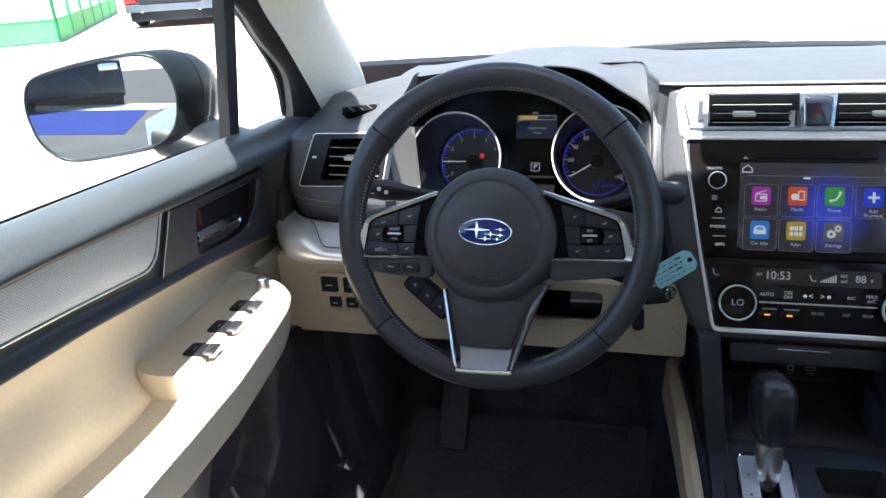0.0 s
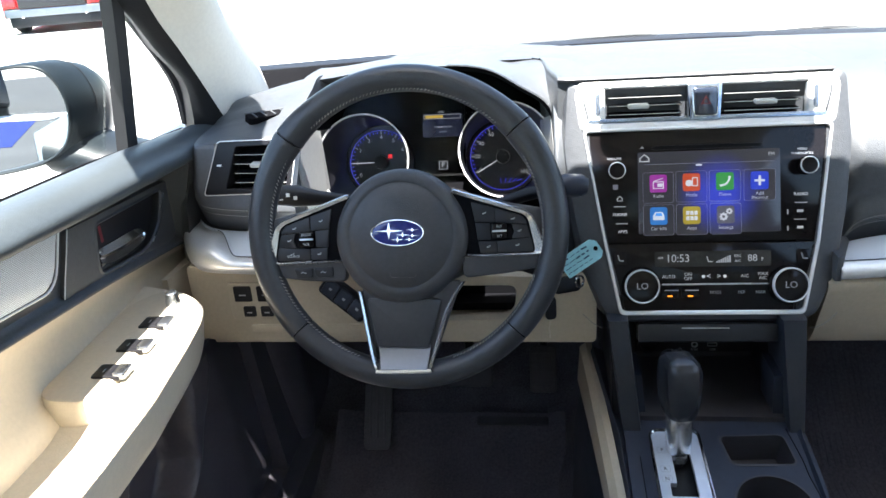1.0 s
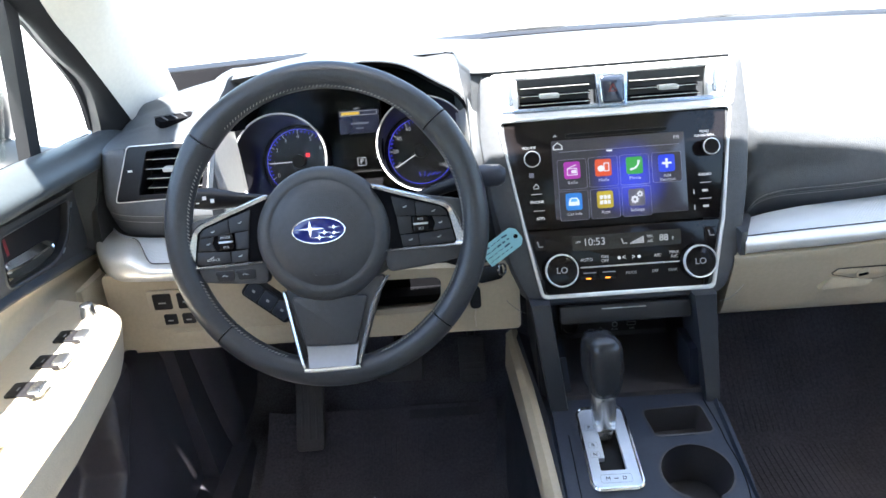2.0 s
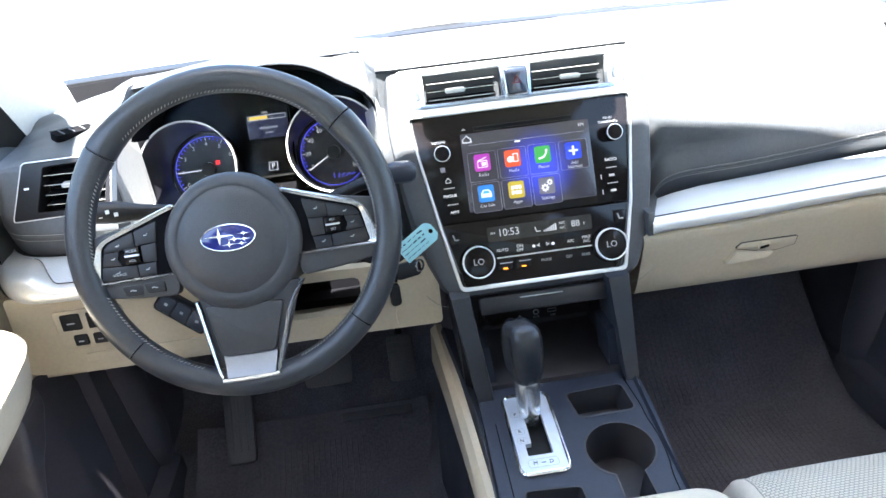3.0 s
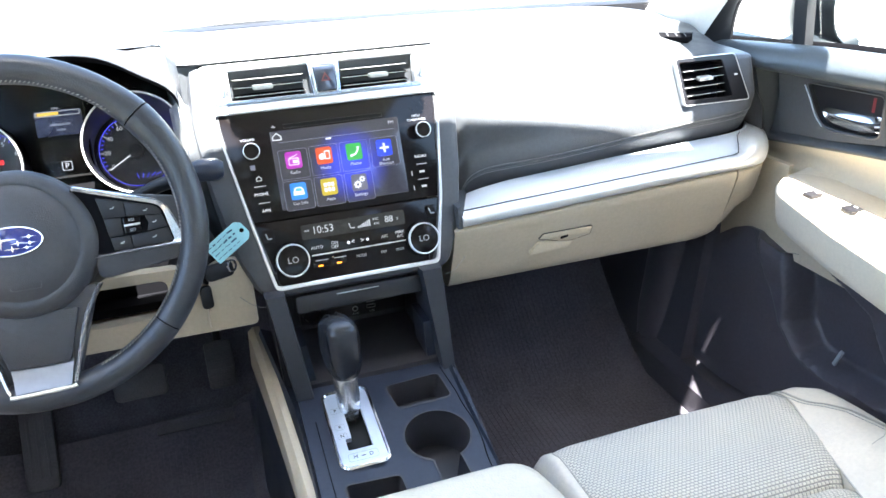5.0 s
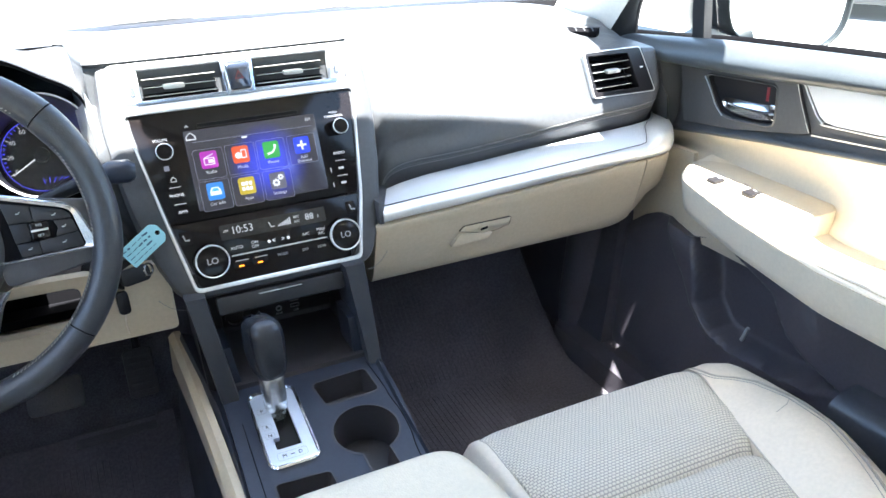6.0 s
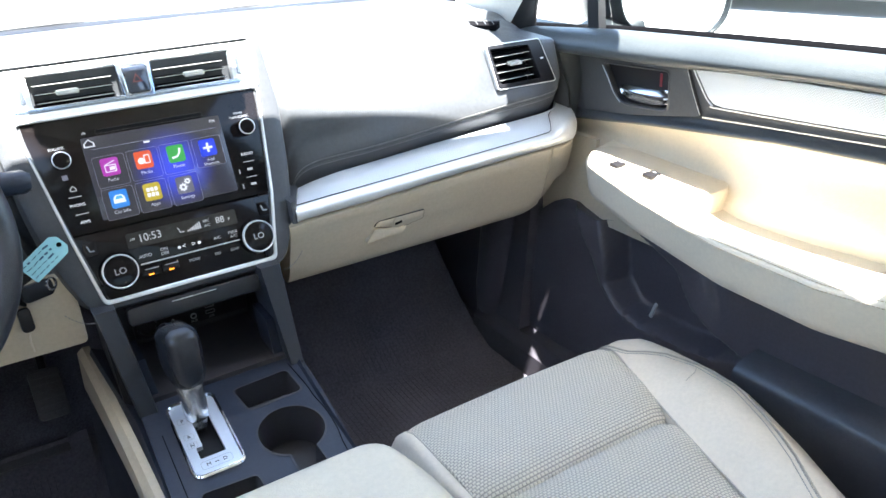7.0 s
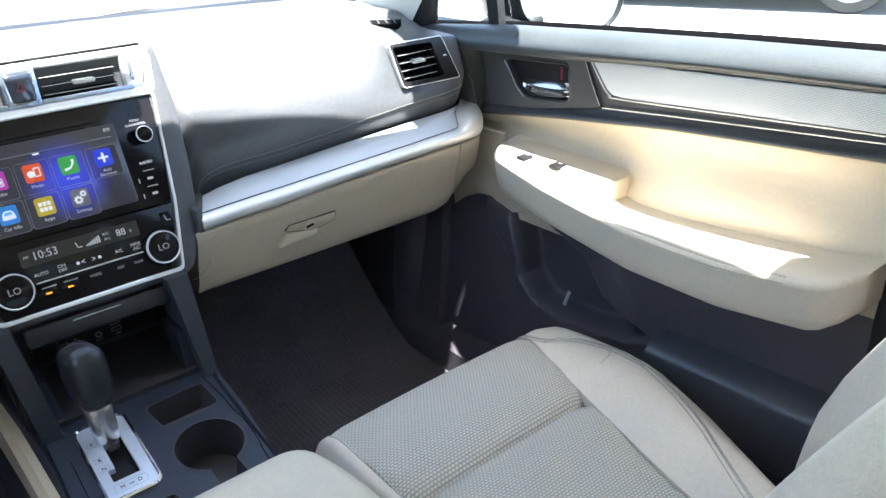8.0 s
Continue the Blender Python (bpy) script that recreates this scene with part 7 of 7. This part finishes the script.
fm = thing("floor_mat", (0.38, 0.2, 0.40), "black ribbed passenger floor mat", "floor mat", "floor mats")


def mat_body(cx, w, y0, y1, rise):
    out = []
    for i in range(13):
        y = mix(y0, y1, i / 12)
        z = 0.398 + (max(0, y - 0.24) ** 1.3) * rise
        out.append([(cx - w / 2, y, z), (cx - w / 2, y, z + 0.010), (cx - w / 2 + 0.02, y, z + 0.010), (cx - w / 2 + 0.026, y, z + 0.006), (cx + w / 2 - 0.026, y, z + 0.006), (cx + w / 2 - 0.02, y, z + 0.010), (cx + w / 2, y, z + 0.010), (cx + w / 2, y, z)])
    return loft(out)


def ribs(cx, w, y0, y1, n, rise):
    bm = bmesh.new()
    for k in range(n):
        x = cx - w / 2 + w * (k + 0.5) / n
        tube([(x, mix(y0, y1, j / 8), 0.4045 + (max(0, mix(y0, y1, j / 8) - 0.24) ** 1.3) * rise) for j in range(9)], 0.0005, 5, bm)
    return bm


part("mat", mat_body(0.39, 0.42, -0.16, 0.52, 1.35), M_MATT, fm)
tagged(part("ribs", ribs(0.39, 0.34, -0.12, 0.47, 34, 1.35), M_MATT, fm), kind="stuff")
part("badge", band(rrect(0.54, 0.03, 0.06, 0.045, 0.01), rrect(0.54, 0.03, 0.05, 0.035, 0.008), pose(0, 0, 0.404), 0, 0.004, 0.001), M_MATT, fm)
fm2 = thing("floor_mat", (-0.38, 0.1, 0.40), "black driver floor mat with scattered specks", "floor mat", "floor mats")
part("mat", mat_body(-0.37, 0.42, -0.30, 0.34, 1.35), M_MATT, fm2)
part("heel_pad", box(pose(-0.255, 0.335, 0.462, 25), 0.13, 0.028, 0.010, 0.003), M_PEDAL, fm2)
tagged(part("ribs", ribs(-0.37, 0.30, -0.22, 0.30, 30, 1.35), M_MATT, fm2), kind="stuff")
random.seed(9)
for k in range(9):
    part("speck", box(pose(-0.37 + random.uniform(-0.16, 0.14), random.uniform(-0.12, 0.2), 0.4065, 0, 0, random.uniform(0, 90)), 0.004, 0.003, 0.002, 0.0006), M_GREYMARK, fm2)

pd = thing("foot_rest", (-0.535, 0.36, 0.40), "ribbed black foot rest pedal", "pedal", "pedals")
FM = tilted((-0.499, 0.330, 0.512), 35)
part("pad", slab(rrect(0, -0.02, 0.050, 0.150, 0.008), FM, -0.012, 0.0, 0.003), M_PEDAL, pd)
for k in range(3):
    part("rib", box(at(FM, -0.013 + 0.013 * k, -0.015, 0.0012), 0.004, 0.12, 0.003, 0.001), M_PEDAL, pd)
pd = thing("accelerator_pedal", (-0.20, 0.40, 0.45), "black ribbed accelerator pedal", "pedal", "pedals")
AMX = tilted((-0.198, 0.38, 0.552), 30)
part("pad", slab(rrect(0, -0.01, 0.048, 0.085, 0.008), AMX, -0.012, 0.0, 0.003), M_PEDAL, pd)
for k in range(6):
    part("rib", box(at(AMX, 0, -0.04 + 0.012 * k, 0.001), 0.040, 0.004, 0.003, 0.001), M_PEDAL, pd)
part("arm", tube([(-0.198, 0.40, 0.56), (-0.195, 0.46, 0.68)], 0.008, 8), M_BLACK, pd)
pd = thing("brake_pedal", (-0.33, 0.36, 0.50), "black ribbed brake pedal", "pedal", "pedals")
BMX = tilted((-0.33, 0.34, 0.56), 30)
part("pad", slab(rrect(0, 0, 0.085, 0.055, 0.01), BMX, -0.012, 0.0, 0.003), M_PEDAL, pd)
part("arm", tube([(-0.33, 0.36, 0.56), (-0.335, 0.44, 0.75)], 0.009, 8), M_BLACK, pd)

# kick panels beside the foot wells
for s, nm in ((-1, "left"), (1, "right")):
    rings = [[(s * x, y, z) for x, z in ((0.640, 0.40), (0.625, 0.47), (0.640, 0.60), (0.655, 0.76), (0.70, 0.78), (0.72, 0.40))] for y in (0.17, 0.26, 0.45, 0.64)]
    tagged(part("kick_panel_" + nm, loft(rings), M_LOWER), "dark plastic kick panel in the foot well", "panel", kind="structure")
    bulge = [[(s * (0.648 - r * math.sin(math.pi * k / 8)), 0.262 + 0.045 * math.cos(math.pi * k / 8) + 0.10 * (0.70 - z), z) for k in range(9)] for z, r in ((0.44, 0.030), (0.52, 0.040), (0.62, 0.034), (0.76, 0.028))]
    tagged(part("kick_bulge_" + nm, loft(bulge), M_LOWER), "rounded dark plastic moulding on the kick panel", "panel", kind="structure")
    rings = [[(s * x, y, z) for x, z in ((0.60, 0.39), (0.605, 0.455), (0.625, 0.475), (0.69, 0.475), (0.70, 0.39))] for y in (0.30, 0.0, -0.5, -0.9)]
    tagged(part("sill_trim_" + nm, loft(rings), M_LOWER), "dark plastic door sill trim", "sill", kind="structure")

# wiper blades resting at the foot of the windshield
for x0, x1 in ((-0.30, 0.02), (0.22, 0.62)):
    w = thing("wiper", (x0, 0.66, 1.09), "black windshield wiper at rest", "wiper", "wipers")
    part("blade", tube([(mix(x0, x1, t), ws_base(mix(x0, x1, t)) + 0.035 - 0.02 * t, 1.080 + 0.012 * math.sin(math.pi * t * 0.6)) for t in [i / 8 for i in range(9)]], [0.003, 0.005, 0.006, 0.006, 0.006, 0.006, 0.005, 0.004, 0.002], 6), M_RUBBER, w)
    part("arm", tube([(x0 - 0.05, 0.70, 1.07), (mix(x0, x1, 0.25), ws_base(x0) + 0.05, 1.085), (mix(x0, x1, 0.5), ws_base(mix(x0, x1, 0.5)) + 0.03, 1.088)], [0.008, 0.006, 0.004], 6), M_BLACK, w)
# hood of the car
rings = []
for i in range(17):
    x = mix(-0.80, 0.80, i / 16)
    f = 1 - (x / 0.80) ** 2
    rings.append([(x, 0.86, 0.93 + 0.07 * f), (x, 1.3, 0.90 + 0.08 * f), (x, 1.75, 0.80 + 0.07 * f), (x, 1.85, 0.60), (x, 1.75, 0.5), (x, 0.86, 0.6)])
tagged(part("hood", loft(rings), M_SHELL), "dark blue-grey painted car hood", "hood", kind="structure")


# ---------------------------------------------------------------- parked vehicles and fence
def vehicle(name, paint, length, width, height, m, label, tall=True, low_tail=0.0):
    """A parked car standing along y, its tail at y = 0."""
    v = thing(name, m.translation, label, "car", "parked cars")
    hw = width / 2
    belt = height * 0.60
    if tall:
        low = [(0.0, 0.42), (0.02, 0.75), (0.08, belt), (length * 0.68, belt), (length * 0.97, belt * 0.86), (length, 0.55), (length - 0.02, 0.30), (length - 0.4, 0.20), (0.6, 0.20), (0.02, 0.36)]
        up_ = [(0.10, belt - 0.02), (0.30, height - 0.03), (0.9, height), (length * 0.52, height - 0.02), (length * 0.70, belt - 0.02)]
    else:
        low = [(0.0, 0.42), (0.04, 0.80), (0.5, belt + 0.02), (length * 0.68, belt), (length * 0.97, belt * 0.86), (length, 0.5), (length - 0.02, 0.30), (0.02, 0.30)]
        up_ = [(0.55, belt), (1.25, height - 0.02), (1.8, height), (length * 0.50, height - 0.03), (length * 0.70, belt - 0.02)]

    def sect(pr, k, z0, n=9):
        rings = []
        for i in range(n):
            u = mix(-1, 1, i / (n - 1))
            rings.append([m @ Vector((hw * k * u * (1 - 0.05 * (z > z0)), y + 0.06 * u * u * (1 if y < length / 2 else -1), z - 0.03 * u ** 4)) for y, z in pr])
        return rings
    part("body", loft(sect(low, 1.0, belt)), paint, v, sharp=30)
    cab = part("cabin", loft(sect(up_, 0.86, height * 0.8)), paint, v, sharp=30)
    rw = [(0.16, belt + 0.06), (0.30, height - 0.14)] if tall else [(0.70, belt + 0.08), (1.15, height - 0.12)]
    part("rear_window", loft([[m @ Vector((x, y + o, z)) for x, (y, z) in ((-hw * 0.68, rw[0]), (hw * 0.68, rw[0]), (hw * 0.60, rw[1]), (-hw * 0.60, rw[1]))] for o in (-0.06, 0.08)]), M_TINT, cab, "dark tinted glass")
    fw = [(length * 0.545, height - 0.09), (length * 0.69, belt + 0.04)]
    part("front_window", loft([[m @ Vector((x, y + o, z + o * 0.7)) for x, (y, z) in ((-hw * 0.60, fw[0]), (hw * 0.60, fw[0]), (hw * 0.70, fw[1]), (-hw * 0.70, fw[1]))] for o in (-0.08, 0.02)]), M_TINT, cab, "dark tinted glass")
    for sx in (-1, 1):
        part("head_lamp", box(m @ Matrix.Translation((sx * hw * 0.74, length - 0.08, belt * 0.74)), 0.36, 0.14, 0.12, 0.03), M_CHROME, v, "clear head lamp")
        for y0, y1 in ((0.55, 1.25), (1.35, 2.15), (2.25, 2.95)):
            part("side_window", loft([[m @ Vector((sx * (hw * 0.855 + o), y, z)) for y, z in ((y0, belt + 0.05), (y1, belt + 0.05), (y1 - 0.08, height - 0.16), (y0 + 0.08, height - 0.16))] for o in (-0.05, 0.012)]), M_TINT, cab, "dark tinted glass")
        part("tail_lamp", box(m @ Matrix.Translation((sx * hw * 0.84, 0.0, (0.92 if tall else 0.78) - 1.6 * low_tail)), 0.26, 0.12, 0.20, 0.03), M_LAMP, v, "red tail lamp")
        part("reflector", box(m @ Matrix.Translation((sx * hw * 0.80, 0.0, 0.56)), 0.18, 0.05, 0.05, 0.01), M_LAMP, v, "red reflector")
        part("tailpipe", tube([m @ Vector((sx * hw * 0.62, -0.04, 0.36)), m @ Vector((sx * hw * 0.62, 0.3, 0.36))], 0.035, 12), M_CHROME, v, "chrome tailpipe")
        for y in (0.80, length - 0.88):
            wm = m @ Matrix.Translation((sx * (hw - 0.13), y, 0.355)) @ Matrix.Rotation(radians(90), 4, "Y")
            tyre = part("wheel", lathe([(0.24, -0.115), (0.335, -0.11), (0.355, -0.07), (0.355, 0.07), (0.335, 0.11), (0.24, 0.115), (0.23, 0.09), (0.23, -0.09), (0.24, -0.115)], wm, 32, cap=False), M_RUBBER, v, "black tyre")
            part("rim", lathe([(0.235, 0.10 * sx), (0.215, 0.105 * sx), (0.20, 0.07 * sx), (0.06, 0.06 * sx), (0.05, 0.085 * sx), (0.001, 0.085 * sx)], wm, 32, cap=False), M_VOID, tyre)
            for k in range(10):
                a = 2 * math.pi * k / 10 + (0.12 if k % 2 else -0.12)
                part("wheel_spoke", box(wm @ Matrix.Rotation(a, 4, "Z") @ Matrix.Translation((0.135, 0, 0.092 * sx)), 0.17, 0.026, 0.02, 0.004), M_SILVER, tyre)
            part("rim_edge", lathe([(0.215, 0.09 * sx), (0.24, 0.09 * sx), (0.24, 0.115 * sx), (0.215, 0.11 * sx), (0.215, 0.09 * sx)], wm, 32, cap=False), M_SILVER, tyre)
    part("bumper", box(m @ Matrix.Translation((0, 0.03, 0.60 - low_tail)), width * 0.96, 0.20, 0.16, 0.05), (M_DISH if low_tail else M_SILVER) if tall else paint, v, "silver bumper trim")
    if low_tail:
        part("bumper_cover", box(m @ Matrix.Translation((0, 0.03, 0.62)), width * 0.66, 0.22, 0.20, 0.03), M_BLACK, v, "black tail panel")
    part("bumper_valance", box(m @ Matrix.Translation((0, 0.08, 0.42 - low_tail)), width * 0.9, 0.2, 0.20, 0.05), M_BLACK, v)
    part("plate_bar", box(m @ Matrix.Translation((0, -0.07, 0.80)), 0.30, 0.02, 0.12, 0.01), M_WHITE, v)
    return v


M_TINT = mat("tinted_glass", (0.01, 0.012, 0.014), 0.06, coat=0.5)
M_LAMP = mat("red_lens", (0.45, 0.01, 0.012), 0.12, coat=0.6)
M_REDP = mat("red_paint", (0.42, 0.015, 0.018), 0.2, coat=0.9, var=0.05)
M_BLUEP = mat("blue_road_paint", (0.016, 0.024, 0.095), 0.95, bump=0.4, bscale=60, var=0.15, vscale=1.5, spec=0.0)
M_BLACKP = mat("black_paint", (0.008, 0.009, 0.011), 0.35, coat=0.15, var=0.05)
vehicle("parked_suv", M_REDP, 4.7, 1.98, 1.70, pose(-10.1, 14.4, 0, 0, 0, 20), "red parked sport utility with silver bumper trim", low_tail=0.17)
vehicle("parked_suv", M_BLACKP, 4.8, 1.95, 1.75, pose(9.02, 2.13, 0, 0, 0, 15), "black parked sport utility with alloy wheels")
vehicle("parked_suv", M_BLACKP, 4.8, 1.95, 1.80, pose(-2.55, -20.1, 0, 0, 0, -4.5), "black parked sport utility")

bay = thing("parking_bay", (-3.9, -9.6, 0.004), "blue painted parking bay with white lines on the concrete", "parking bay")
flat = Matrix.Translation((-0.95, 0.125, 0)) @ Matrix.Rotation(radians(8.4), 4, "Z") @ Matrix.Diagonal((1.33, 1.33, 1, 1)) @ Matrix.Translation((0.95, -0.125, 0))
lane = slab([(0.9, -4.2), (-14.0, -4.2), (-14.0, -40.0), (0.9, -40.0)], Matrix.Identity(4), 0.0, 0.004)
tagged(part("road", lane, M_ASPHALT), "worn grey asphalt lane behind the car", "road", kind="structure")
part("blue_field", slab([(-2.4, -10.25), (-4.9, -12.2), (-5.6, -9.6), (-2.25, -7.3)], flat, 0.003, 0.010), M_BLUEP, bay, "worn blue road paint")
for a, b in ((0.02, 0.22), (0.30, 0.75)):
    part("white_line", slab([(-2.3 + 0.61 * a, -10.2 - 0.79 * a), (-4.95 + 0.61 * a, -12.27 - 0.79 * a), (-4.95 + 0.61 * b, -12.27 - 0.79 * b), (-2.3 + 0.61 * b, -10.2 - 0.79 * b)], flat, 0.003, 0.010), M_WHITE, bay, "white painted line")

M_GREEN = mat("green_painted_steel", (0.03, 0.30, 0.12), 0.5, var=0.1)
M_GREENP = mat("green_screen_panel", (0.10, 0.42, 0.14), 0.7, var=0.15)
fence = thing("green_fence", (-11, 11.87, 0), "green steel fence with a solid lower panel", "fence")


def fence_run(a, b, n):
    a, b = Vector(a), Vector(b)
    d = (b - a).normalized()
    nrm = Vector((-d.y, d.x, 0))
    for k in range(n + 1):
        p = a.lerp(b, k / n)
        part("post", tube([p, p + Vector((0, 0, 2.2))], 0.035, 8), M_GREEN, fence)
    for z in (0.03, 0.42, 2.1):
        part("rail", tube([a + Vector((0, 0, z)), b + Vector((0, 0, z))], 0.022, 6), M_GREEN, fence)
    q = [a + Vector((0, 0, 0.04)), b + Vector((0, 0, 0.04)), b + Vector((0, 0, 0.42)), a + Vector((0, 0, 0.42))]
    part("lower_panel", loft([[p + nrm * o for p in q] for o in (-0.01, 0.01)]), M_GREENP, fence, "bright green lower panel")
    bm = bmesh.new()
    L_ = (b - a).length
    for k in range(int(L_ / 0.25)):
        p = a + d * (0.25 * k)
        tube([p + Vector((0, 0, 0.42)), p + Vector((0, 0, 2.1))], 0.004, 4, bm)
    tagged(part("wire_mesh", bm, M_GREEN, fence), kind="stuff")


fence_run((-16.0, 7.9, 0), (-10.99, 11.87, 0), 5)
fence_run((-10.99, 11.87, 0), (-15.5, 19.8, 0), 6)
